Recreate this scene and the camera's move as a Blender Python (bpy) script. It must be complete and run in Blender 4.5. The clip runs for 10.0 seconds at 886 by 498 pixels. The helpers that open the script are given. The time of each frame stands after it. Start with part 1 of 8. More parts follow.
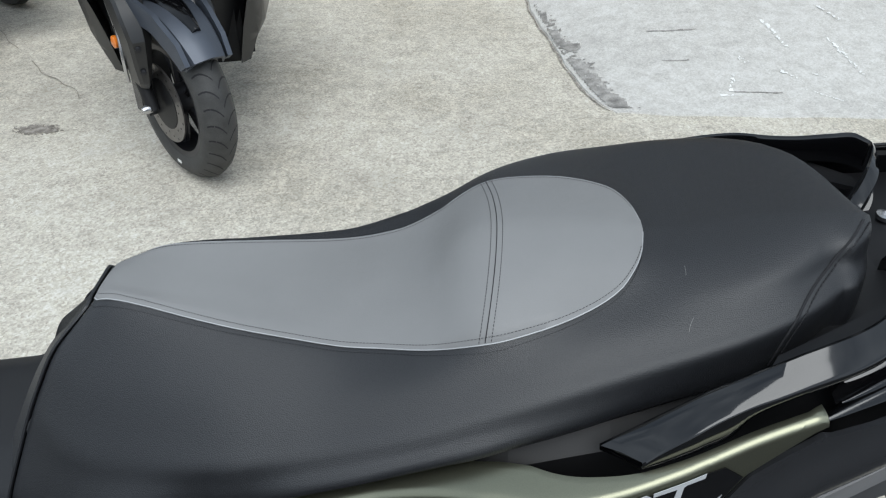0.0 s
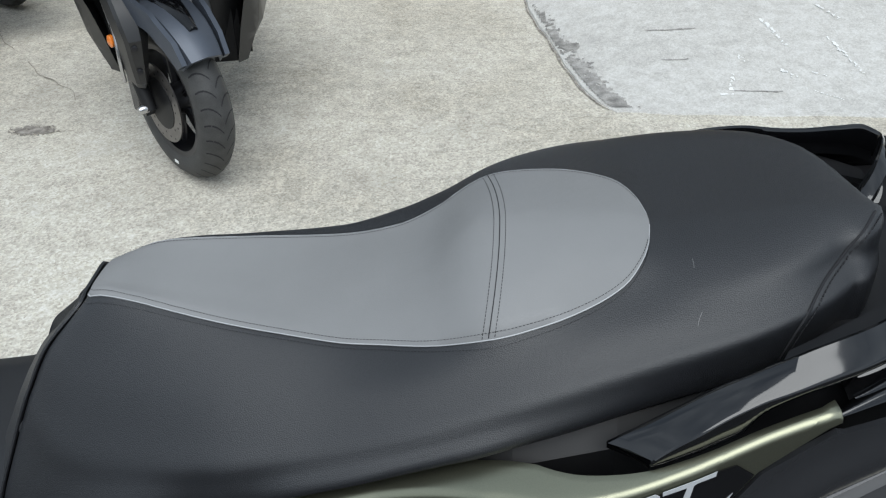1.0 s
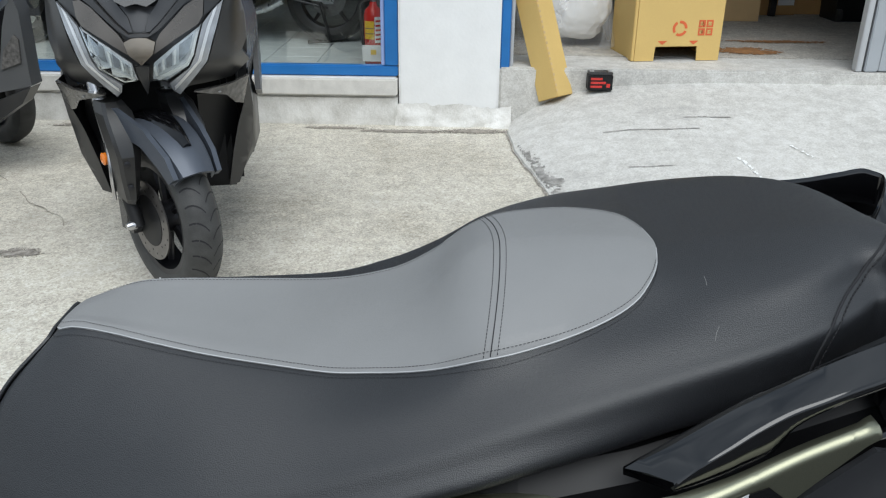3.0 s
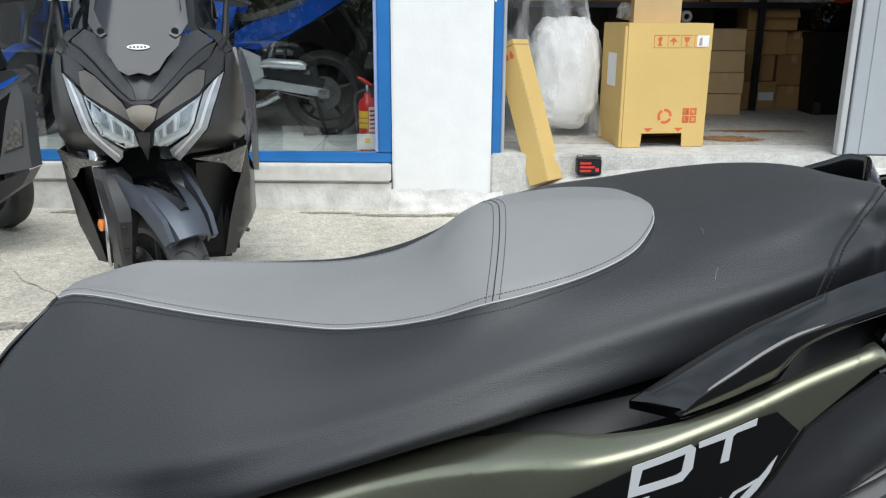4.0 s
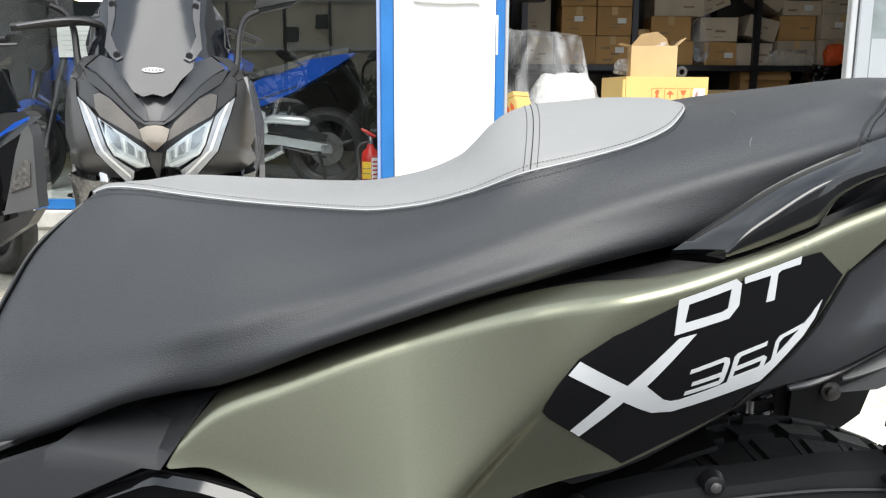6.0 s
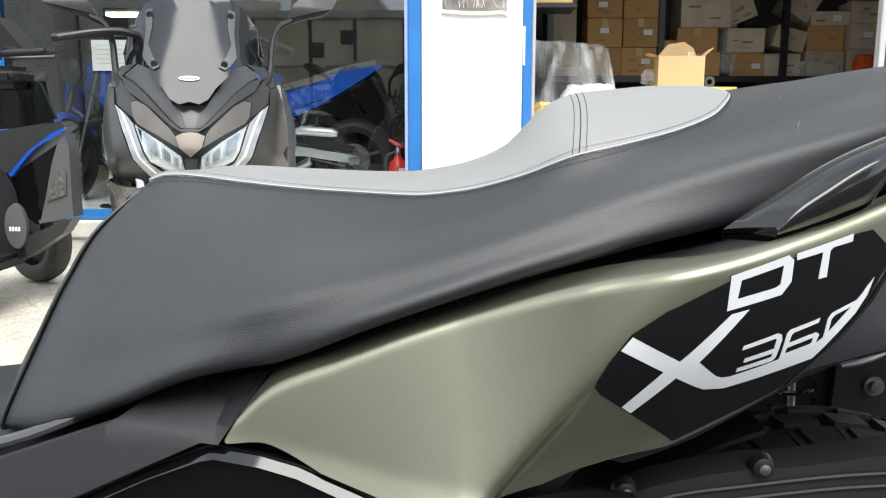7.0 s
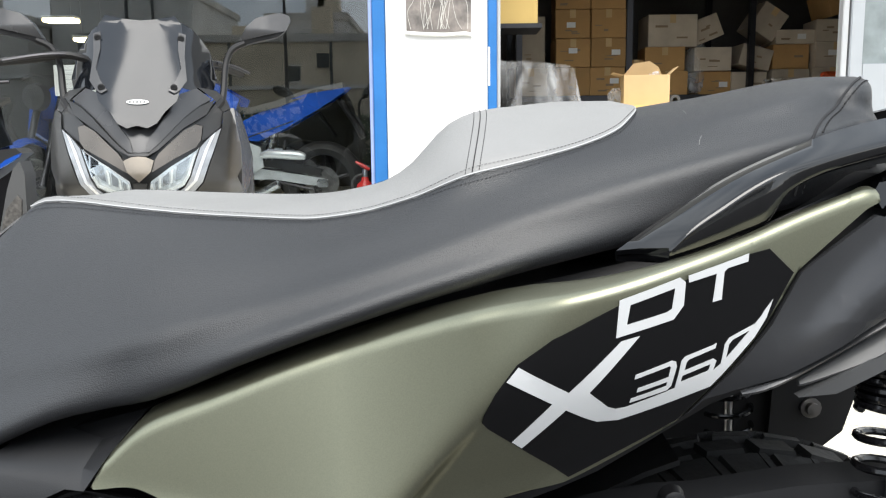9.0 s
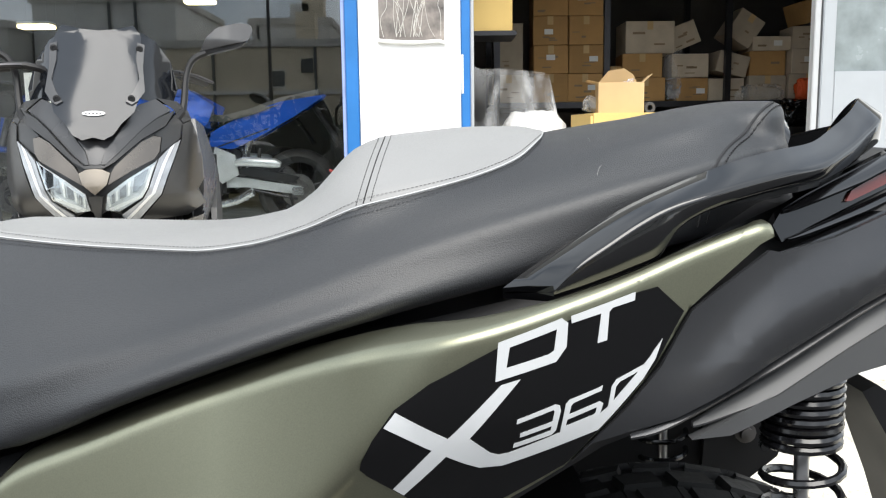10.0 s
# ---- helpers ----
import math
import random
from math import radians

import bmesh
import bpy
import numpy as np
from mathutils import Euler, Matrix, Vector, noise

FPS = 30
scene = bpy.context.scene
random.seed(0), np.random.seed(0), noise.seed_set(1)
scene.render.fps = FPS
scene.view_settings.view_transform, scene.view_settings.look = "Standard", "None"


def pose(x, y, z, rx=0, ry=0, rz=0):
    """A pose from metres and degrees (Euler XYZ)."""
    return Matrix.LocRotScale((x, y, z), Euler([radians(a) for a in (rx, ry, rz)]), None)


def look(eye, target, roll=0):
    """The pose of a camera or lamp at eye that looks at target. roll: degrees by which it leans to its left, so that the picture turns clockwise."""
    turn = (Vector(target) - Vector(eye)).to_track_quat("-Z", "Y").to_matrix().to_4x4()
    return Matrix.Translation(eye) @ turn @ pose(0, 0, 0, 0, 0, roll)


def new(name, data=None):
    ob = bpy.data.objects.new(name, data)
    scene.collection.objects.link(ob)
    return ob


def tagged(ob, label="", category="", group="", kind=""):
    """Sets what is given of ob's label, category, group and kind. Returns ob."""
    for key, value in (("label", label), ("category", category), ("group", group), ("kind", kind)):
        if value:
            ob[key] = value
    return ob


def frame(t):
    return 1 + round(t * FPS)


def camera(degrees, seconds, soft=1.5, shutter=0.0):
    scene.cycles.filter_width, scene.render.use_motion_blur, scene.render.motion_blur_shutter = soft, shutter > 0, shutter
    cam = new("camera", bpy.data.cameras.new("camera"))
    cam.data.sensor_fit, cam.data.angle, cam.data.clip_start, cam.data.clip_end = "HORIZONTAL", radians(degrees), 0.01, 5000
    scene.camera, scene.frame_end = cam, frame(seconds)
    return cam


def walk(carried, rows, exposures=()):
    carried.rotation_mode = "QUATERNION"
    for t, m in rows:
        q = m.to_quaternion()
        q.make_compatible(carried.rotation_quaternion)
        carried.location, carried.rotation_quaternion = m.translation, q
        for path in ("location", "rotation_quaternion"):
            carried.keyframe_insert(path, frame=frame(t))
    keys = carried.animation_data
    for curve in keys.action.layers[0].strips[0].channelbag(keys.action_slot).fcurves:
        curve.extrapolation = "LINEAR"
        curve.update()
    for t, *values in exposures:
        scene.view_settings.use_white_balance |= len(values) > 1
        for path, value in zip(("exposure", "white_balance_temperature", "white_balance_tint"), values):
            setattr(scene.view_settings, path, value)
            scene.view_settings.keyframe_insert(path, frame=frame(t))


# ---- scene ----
cam = camera(57.0, 10.0, soft=1.2)
PATH = [
    (0, (0.139, 0.18, 1.417), (0.069, 1.816, 0.27), -0.1),
    (0.5, (0.138, 0.182, 1.412), (0.071, 1.82, 0.266), -0.3),
    (1, (0.135, 0.191, 1.398), (0.069, 1.832, 0.256), -0.2),
    (1.5, (0.137, 0.207, 1.372), (0.074, 1.859, 0.247), -0.3),
    (2, (0.134, 0.222, 1.331), (0.077, 1.928, 0.291), -0.2),
    (3.5, (0.12, 0.122, 1.208), (0.088, 2.005, 0.537), 0.8),
    (4, (0.118, 0.103, 1.13), (0.097, 2.025, 0.577), 0.3),
    (4.5, (0.118, 0.095, 1.044), (0.103, 2.039, 0.574), 0.2),
    (5, (0.108, 0.084, 0.997), (0.096, 2.041, 0.582), 0.2),
    (5.5, (0.097, 0.067, 0.971), (0.088, 2.029, 0.587), 0.3),
    (7, (0.058, 0.036, 0.925), (-0.011, 2.008, 0.596), 0.1),
    (7.5, (0.057, 0.027, 0.919), (-0.056, 2.0, 0.614), -0.2),
    (8, (0.082, 0.034, 0.923), (-0.015, 2.012, 0.64), -0.3),
    (8.5, (0.108, 0.054, 0.924), (0.059, 2.035, 0.65), -0.3),
    (9, (0.137, 0.078, 0.922), (0.113, 2.058, 0.644), -0.6),
    (9.5, (0.178, 0.096, 0.935), (0.175, 2.078, 0.669), -0.5),
    (10, (0.217, 0.107, 0.942), (0.223, 2.089, 0.674), -0.7),
]
EXPOSURES = [(0, -0.03, 6200, 8), (2, -0.03, 6200, 8), (3.5, 0.1, 6300, 8), (4.5, 0.5, 6400, 8), (5.5, 0.95, 6650, 10), (7, 1.08, 6750, 10), (10, 1.08, 6750, 10)]
walk(cam, [(t, look(eye, target, roll)) for t, eye, target, roll in PATH], EXPOSURES)

# ---------------------------------------------------------------- light
SUN_EL, SUN_AZ = 57.0, 172.0        # height, and the compass turn from +y clockwise
world = bpy.data.worlds.new("world")
scene.world = world
world.use_nodes = True
wn = world.node_tree.nodes
wl = world.node_tree.links
sky = wn.new("ShaderNodeTexSky")
sky.sky_type = "NISHITA"
sky.sun_disc = False
sky.sun_elevation = radians(SUN_EL)
sky.sun_rotation = radians(SUN_AZ)
sky.dust_density = 1.5
sky.air_density = 1.0
soft_sky = wn.new("ShaderNodeHueSaturation")
soft_sky.inputs["Saturation"].default_value = 0.6
wl.new(sky.outputs[0], soft_sky.inputs["Color"])
cloud = wn.new("ShaderNodeMix")        # broken bright cloud over the sky
cloud.data_type = "RGBA"
w_tc = wn.new("ShaderNodeTexCoord")
w_no = wn.new("ShaderNodeTexNoise")
w_no.inputs["Scale"].default_value = 2.6
w_no.inputs["Detail"].default_value = 7
w_no.inputs["Distortion"].default_value = 0.5
wl.new(w_tc.outputs["Generated"], w_no.inputs["Vector"])
w_rp = wn.new("ShaderNodeValToRGB")    # thin grey and thick white cloud
w_rp.color_ramp.elements[0].position, w_rp.color_ramp.elements[1].position = 0.36, 0.66
w_rp.color_ramp.elements[0].color, w_rp.color_ramp.elements[1].color = (0.42, 0.5, 0.6, 1), (1.03, 1.12, 1.21, 1)
wl.new(w_no.outputs["Fac"], w_rp.inputs["Fac"])
w_up = wn.new("ShaderNodeVectorMath")
w_up.operation = "SCALE"
w_up.inputs["Scale"].default_value = 13.0
wl.new(w_rp.outputs["Color"], w_up.inputs[0])
wl.new(w_up.outputs["Vector"], cloud.inputs["B"])
cloud.inputs["Factor"].default_value = 0.72
wl.new(soft_sky.outputs[0], cloud.inputs["A"])
wl.new(cloud.outputs["Result"], wn["Background"].inputs["Color"])
wn["Background"].inputs["Strength"].default_value = 0.1

sun_data = bpy.data.lights.new("sun", "SUN")
sun_data.energy = 2.25
sun_data.angle = radians(45)
sun_data.color = (1.0, 0.985, 0.95)
sun = new("sun", sun_data)
sa, se = radians(SUN_AZ), radians(SUN_EL)
sun_dir = Vector((math.sin(sa) * math.cos(se), math.cos(sa) * math.cos(se), math.sin(se)))
sun.matrix_world = look(sun_dir * 30, (0, 0, 0))


# ---------------------------------------------------------------- materials
def mat(name, col, rough=0.5, metal=0.0, vary=0.12, scale=8.0, grain=0.0, grain_scale=300.0, bump=0.0, bump_scale=200.0,
        coat=0.0, rough_vary=0.08, col2=None, spec=0.5, trans=0.0, per_object=0.0, wear=0.0):
    m = bpy.data.materials.new(name)
    m.use_nodes = True
    nt = m.node_tree
    n, l = nt.nodes, nt.links
    b = n["Principled BSDF"]
    tc = n.new("ShaderNodeTexCoord")
    big = n.new("ShaderNodeTexNoise")
    big.inputs["Scale"].default_value = scale
    big.inputs["Detail"].default_value = 6
    l.new(tc.outputs["Object"], big.inputs["Vector"])
    ramp = n.new("ShaderNodeValToRGB")
    c1 = [max(0.0, c * (1 - vary)) for c in col]
    c2 = list(col2) if col2 else [min(1.0, c * (1 + vary)) for c in col]
    ramp.color_ramp.elements[0].color = (*c1, 1)
    ramp.color_ramp.elements[1].color = (*c2, 1)
    ramp.color_ramp.elements[0].position = 0.3
    ramp.color_ramp.elements[1].position = 0.7
    l.new(big.outputs["Fac"], ramp.inputs["Fac"])
    colour = ramp.outputs["Color"]
    if grain:
        fine = n.new("ShaderNodeTexNoise")
        fine.inputs["Scale"].default_value = grain_scale
        fine.inputs["Detail"].default_value = 3
        l.new(tc.outputs["Object"], fine.inputs["Vector"])
        mix = n.new("ShaderNodeMix")
        mix.data_type, mix.blend_type = "RGBA", "OVERLAY"
        mix.inputs["Factor"].default_value = grain
        l.new(colour, mix.inputs["A"])
        l.new(fine.outputs["Fac"], mix.inputs["B"])
        colour = mix.outputs["Result"]
    if per_object:
        info = n.new("ShaderNodeObjectInfo")
        hsv = n.new("ShaderNodeHueSaturation")
        rng = n.new("ShaderNodeMapRange")
        rng.inputs["To Min"].default_value = 1 - per_object
        rng.inputs["To Max"].default_value = 1 + per_object
        l.new(info.outputs["Random"], rng.inputs["Value"])
        l.new(rng.outputs["Result"], hsv.inputs["Value"])
        l.new(colour, hsv.inputs["Color"])
        colour = hsv.outputs["Color"]
    l.new(colour, b.inputs["Base Color"])
    rr = n.new("ShaderNodeMapRange")
    rr.inputs["To Min"].default_value = max(0.02, rough - rough_vary)
    rr.inputs["To Max"].default_value = min(1, rough + rough_vary)
    l.new(big.outputs["Fac"], rr.inputs["Value"])
    l.new(rr.outputs["Result"], b.inputs["Roughness"])
    b.inputs["Metallic"].default_value = metal
    b.inputs["Coat Weight"].default_value = coat
    b.inputs["Coat Roughness"].default_value = 0.06
    b.inputs["Specular IOR Level"].default_value = spec
    b.inputs["Transmission Weight"].default_value = trans
    if bump:
        bn = n.new("ShaderNodeTexNoise")
        bn.inputs["Scale"].default_value = bump_scale
        bn.inputs["Detail"].default_value = 4
        l.new(tc.outputs["Object"], bn.inputs["Vector"])
        bp = n.new("ShaderNodeBump")
        bp.inputs["Strength"].default_value = bump
        bp.inputs["Distance"].default_value = 0.4 / bump_scale
        l.new(bn.outputs["Fac"], bp.inputs["Height"])
        l.new(bp.outputs["Normal"], b.inputs["Normal"])
    return m


def leather(name, col, rough, strength, cell, spec=0.5):
    """Pebbled seat vinyl."""
    m = mat(name, col, rough, vary=0.08, scale=5, spec=spec, rough_vary=0.04)
    n, l = m.node_tree.nodes, m.node_tree.links
    tc = n.new("ShaderNodeTexCoord")
    vo = n.new("ShaderNodeTexVoronoi")
    vo.feature = "F1"
    vo.inputs["Randomness"].default_value = 0.85
    vo.inputs["Scale"].default_value = cell
    l.new(tc.outputs["Object"], vo.inputs["Vector"])
    add = n.new("ShaderNodeMath")
    add.operation = "MULTIPLY"
    add.inputs[1].default_value = -1.0
    l.new(vo.outputs["Distance"], add.inputs[0])
    bp = n.new("ShaderNodeBump")
    bp.inputs["Strength"].default_value = strength
    bp.inputs["Distance"].default_value = 0.0008
    l.new(add.outputs[0], bp.inputs["Height"])
    l.new(bp.outputs["Normal"], n["Principled BSDF"].inputs["Normal"])
    dull = n.new("ShaderNodeMapRange")                           # the valleys between the pebbles are duller
    dull.inputs["From Max"].default_value = 0.7
    dull.inputs["To Min"].default_value, dull.inputs["To Max"].default_value = rough - 0.09, rough + 0.16
    l.new(vo.outputs["Distance"], dull.inputs["Value"])
    l.new(dull.outputs["Result"], n["Principled BSDF"].inputs["Roughness"])
    return m


def glass(name, tint, gloss_rough=0.0, ior=1.5, strength=1.0):
    """Thin pane: clear with a Fresnel gloss."""
    m = bpy.data.materials.new(name)
    m.use_nodes = True
    n, l = m.node_tree.nodes, m.node_tree.links
    n.remove(n["Principled BSDF"])
    tr = n.new("ShaderNodeBsdfTransparent")
    tr.inputs["Color"].default_value = (*tint, 1)
    gl = n.new("ShaderNodeBsdfGlossy")
    gl.inputs["Roughness"].default_value = gloss_rough
    fr = n.new("ShaderNodeFresnel")
    fr.inputs["IOR"].default_value = ior
    mu = n.new("ShaderNodeMath")
    mu.operation = "MULTIPLY"
    mu.inputs[1].default_value = strength
    mx = n.new("ShaderNodeMixShader")
    l.new(fr.outputs[0], mu.inputs[0])
    l.new(mu.outputs[0], mx.inputs[0])
    l.new(tr.outputs[0], mx.inputs[1])
    l.new(gl.outputs[0], mx.inputs[2])
    l.new(mx.outputs[0], n["Material Output"].inputs["Surface"])
    return m


def concrete(name, col, pale, stain=(0.1, 0.085, 0.07), stain_amount=0.35, chip=0.42):
    """Worn concrete with exposed aggregate, dirt and pale scuffs."""
    m = bpy.data.materials.new(name)
    m.use_nodes = True
    n, l = m.node_tree.nodes, m.node_tree.links
    b = n["Principled BSDF"]
    b.inputs["Roughness"].default_value = 0.9
    tc = n.new("ShaderNodeTexCoord")

    def tex(scale, detail=6, rough=0.6):
        t = n.new("ShaderNodeTexNoise")
        t.inputs["Scale"].default_value = scale
        t.inputs["Detail"].default_value = detail
        t.inputs["Roughness"].default_value = rough
        l.new(tc.outputs["Object"], t.inputs["Vector"])
        return t

    def ramp(src, a, b2, ca, cb):
        r = n.new("ShaderNodeValToRGB")
        r.color_ramp.elements[0].position, r.color_ramp.elements[1].position = a, b2
        r.color_ramp.elements[0].color, r.color_ramp.elements[1].color = (*ca, 1), (*cb, 1)
        l.new(src, r.inputs["Fac"])
        return r.outputs["Color"]

    def mix(kind, fac, a, c):
        x = n.new("ShaderNodeMix")
        x.data_type, x.blend_type = "RGBA", kind
        if isinstance(fac, float):
            x.inputs["Factor"].default_value = fac
        else:
            l.new(fac, x.inputs["Factor"])
        l.new(a, x.inputs["A"])
        l.new(c, x.inputs["B"])
        return x.outputs["Result"]

    base = ramp(tex(1.3).outputs["Fac"], 0.3, 0.72, col, pale)
    mid = ramp(tex(14).outputs["Fac"], 0.35, 0.65, (0.38, 0.38, 0.38), (0.6, 0.6, 0.59))
    c = mix("OVERLAY", 0.55, base, mid)
    blot = ramp(tex(46, 5, 0.7).outputs["Fac"], 0.36, 0.64, (0.34, 0.33, 0.31), (0.64, 0.64, 0.63))
    c = mix("OVERLAY", chip, c, blot)
    vo = n.new("ShaderNodeTexVoronoi")
    vo.inputs["Scale"].default_value = 150
    l.new(tc.outputs["Object"], vo.inputs["Vector"])
    chips = ramp(vo.outputs["Color"], 0.1, 0.85, (0.2, 0.19, 0.17), (0.8, 0.79, 0.76))
    c = mix("OVERLAY", chip, c, chips)
    fine = ramp(tex(240, 2).outputs["Fac"], 0.3, 0.7, (0.35, 0.35, 0.35), (0.65, 0.65, 0.65))
    c = mix("OVERLAY", chip, c, fine)
    dirt = n.new("ShaderNodeMapRange")
    dirt.inputs["From Min"].default_value, dirt.inputs["From Max"].default_value = 0.53, 0.74
    dirt.inputs["To Max"].default_value = stain_amount
    l.new(tex(2.6, 8, 0.65).outputs["Fac"], dirt.inputs["Value"])
    st = n.new("ShaderNodeRGB")
    st.outputs[0].default_value = (*stain, 1)
    c = mix("MIX", dirt.outputs["Result"], c, st.outputs[0])
    l.new(c, b.inputs["Base Color"])
    bp = n.new("ShaderNodeBump")
    bp.inputs["Strength"].default_value = 0.3
    bp.inputs["Distance"].default_value = 0.002
    l.new(vo.outputs["Distance"], bp.inputs["Height"])
    bp2 = n.new("ShaderNodeBump")
    bp2.inputs["Strength"].default_value = 0.2
    bp2.inputs["Distance"].default_value = 0.01
    l.new(tex(30).outputs["Fac"], bp2.inputs["Height"])
    l.new(bp.outputs["Normal"], bp2.inputs["Normal"])
    l.new(bp2.outputs["Normal"], b.inputs["Normal"])
    return m


M_SEAT = leather("seat_vinyl_black", (0.005, 0.0058, 0.0078), 0.42, 0.34, 880, 0.75)
M_SEATGREY = leather("seat_vinyl_grey", (0.21, 0.21, 0.208), 0.45, 0.1, 900)
# piping made paler to carry the highlight along the panel's edge
M_PIPE = mat("seat_piping_highlit", (0.38, 0.385, 0.39), 0.42)
M_THREAD = mat("thread", (0.012, 0.012, 0.014), 0.8)
M_GREEN = mat("satin_green_paint", (0.235, 0.237, 0.174), 0.36, metal=0.95, vary=0.04, scale=3, grain=0.15, grain_scale=900, rough_vary=0.03)
M_GLOSSBLACK = mat("gloss_black", (0.003, 0.003, 0.0035), 0.06, vary=0.1, rough_vary=0.03, spec=0.42)
M_RAIL = mat("rail_gloss_black", (0.003, 0.003, 0.0035), 0.07, vary=0.1, rough_vary=0.03, spec=0.65)
M_DECAL = mat("decal_black_film", (0.0045, 0.0045, 0.005), 0.12, bump=0.1, bump_scale=120, rough_vary=0.05, spec=0.25)
M_DECALWHITE = mat("decal_white_film", (0.5, 0.51, 0.52), 0.35, vary=0.03)
M_TAIL = mat("tail_satin_graphite", (0.035, 0.036, 0.039), 0.24, metal=0.4, vary=0.06, grain=0.1, grain_scale=800)
M_TAILGREY = mat("tail_matt_grey", (0.075, 0.076, 0.078), 0.5, vary=0.06)
M_LOWGREY = mat("tail_lower_grey", (0.055, 0.056, 0.058), 0.5, vary=0.06, bump=0.1, bump_scale=900)
M_PLASTIC = mat("textured_dark_plastic", (0.014, 0.0145, 0.016), 0.5, vary=0.07, bump=0.3, bump_scale=900, spec=0.35)
M_BLACK = mat("matt_black_plastic", (0.008, 0.008, 0.009), 0.5, vary=0.2, spec=0.35)
M_RUBBER = mat("tyre_rubber", (0.045, 0.045, 0.044), 0.65, vary=0.3, scale=20, grain=0.4, grain_scale=500, bump=0.25, bump_scale=300)
M_BIKETYRE = mat("showroom_tyre", (0.012, 0.012, 0.012), 0.6, vary=0.3, scale=20, bump=0.3, bump_scale=120)
M_STEEL = mat("steel", (0.55, 0.55, 0.56), 0.28, metal=1.0, vary=0.1)
M_SPRING = mat("black_spring_enamel", (0.006, 0.006, 0.007), 0.16)
M_RED = mat("red_lens", (0.1, 0.014, 0.011), 0.12)
M_ORANGE = mat("amber_lens", (0.75, 0.2, 0.02), 0.2, coat=0.5)

M_GROUND = concrete("yard_concrete", (0.4, 0.37, 0.315), (0.64, 0.615, 0.56), stain=(0.15, 0.125, 0.095), stain_amount=0.42)
M_RAMP = concrete("ramp_concrete", (0.48, 0.47, 0.45), (0.6, 0.59, 0.57), stain_amount=0.2, chip=0.22)
M_STOREFLOOR = concrete("store_floor_concrete", (0.34, 0.33, 0.31), (0.5, 0.48, 0.45), stain=(0.3, 0.16, 0.07), stain_amount=0.25)
M_PLINTH = mat("weathered_white_plinth", (0.6, 0.58, 0.53), 0.85, vary=0.2, scale=7, col2=(0.78, 0.77, 0.74), grain=0.3, grain_scale=120, bump=0.5, bump_scale=40)
M_WHITE = mat("white_wall_paint", (0.78, 0.78, 0.77), 0.7, vary=0.03, bump=0.15, bump_scale=60)
M_SILL = mat("pale_stone_sill", (0.62, 0.6, 0.56), 0.6, vary=0.12, scale=12, grain=0.2)
M_BLUE = mat("blue_frame_paint", (0.018, 0.15, 0.42), 0.4, vary=0.1, scale=6)
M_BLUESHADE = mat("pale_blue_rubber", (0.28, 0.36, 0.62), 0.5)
M_ALU = mat("white_aluminium", (0.42, 0.43, 0.44), 0.4, vary=0.04)
M_DOOR = mat("white_door_panel", (0.34, 0.36, 0.38), 0.45, vary=0.03)
M_GLASS = glass("shop_glass", (0.93, 0.96, 0.96), ior=1.55, strength=1.8)
M_FROST = mat("frosted_glass", (0.2, 0.23, 0.235), 0.25, vary=0.25, scale=7, rough_vary=0.1)
M_TILE = mat("showroom_tile", (0.78, 0.83, 0.82), 0.2, vary=0.06, per_object=0.05)
# near-black colour stands in for the dimness of the room's depth
M_DARKWALL = mat("showroom_wall_dimmed", (0.03, 0.034, 0.034), 0.8, vary=0.3, scale=1.5)
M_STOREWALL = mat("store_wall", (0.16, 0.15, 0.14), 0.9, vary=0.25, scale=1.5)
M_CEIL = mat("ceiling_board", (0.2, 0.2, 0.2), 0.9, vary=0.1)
M_YELLOWBOX = mat("yellow_cardboard", (0.62, 0.43, 0.15), 0.75, vary=0.05, scale=3, grain=0.1, grain_scale=160)
M_KRAFT = mat("kraft_cardboard", (0.45, 0.26, 0.1), 0.85, vary=0.12, scale=4, grain=0.12, grain_scale=160, per_object=0.12)
M_PALEKRAFT = mat("pale_kraft", (0.56, 0.39, 0.2), 0.85, vary=0.08, scale=4, per_object=0.08)
M_WHITEBOX = mat("white_printed_carton", (0.5, 0.42, 0.32), 0.8, vary=0.15, scale=5, per_object=0.2)
M_REDINK = mat("red_print", (0.62, 0.12, 0.04), 0.8)
M_PAPER = mat("white_paper", (0.78, 0.78, 0.76), 0.8, vary=0.03)
M_INK = mat("grey_print", (0.26, 0.19, 0.12), 0.8)
M_EXTRED = mat("extinguisher_red", (0.55, 0.025, 0.02), 0.25, coat=0.4)
M_YELLOW = mat("yellow_label", (0.8, 0.52, 0.04), 0.6)
M_BIKEBLUE = mat("motorcycle_blue", (0.01, 0.09, 0.5), 0.22, metal=0.3, coat=0.6)
M_DARKMETAL = mat("dark_metal", (0.05, 0.05, 0.055), 0.4, metal=0.8)
M_ALUM = mat("cast_aluminium", (0.66, 0.67, 0.68), 0.34, metal=0.7, vary=0.1, scale=20)
M_BRONZE = mat("bronze_brown_paint", (0.16, 0.142, 0.125), 0.28, metal=0.8, vary=0.06, grain=0.1, grain_scale=800)
M_MATTGREY = mat("matt_graphite_paint", (0.052, 0.0515, 0.0515), 0.34, metal=0.6, vary=0.06)
M_BLUEGREY = mat("fender_slate_paint", (0.075, 0.085, 0.105), 0.4, metal=0.4, vary=0.05)
M_SCREEN = mat("smoked_screen", (0.018, 0.021, 0.026), 0.09, vary=0.06, spec=0.35)
M_SMOKE = mat("dark_smoke_acrylic", (0.006, 0.007, 0.009), 0.06)
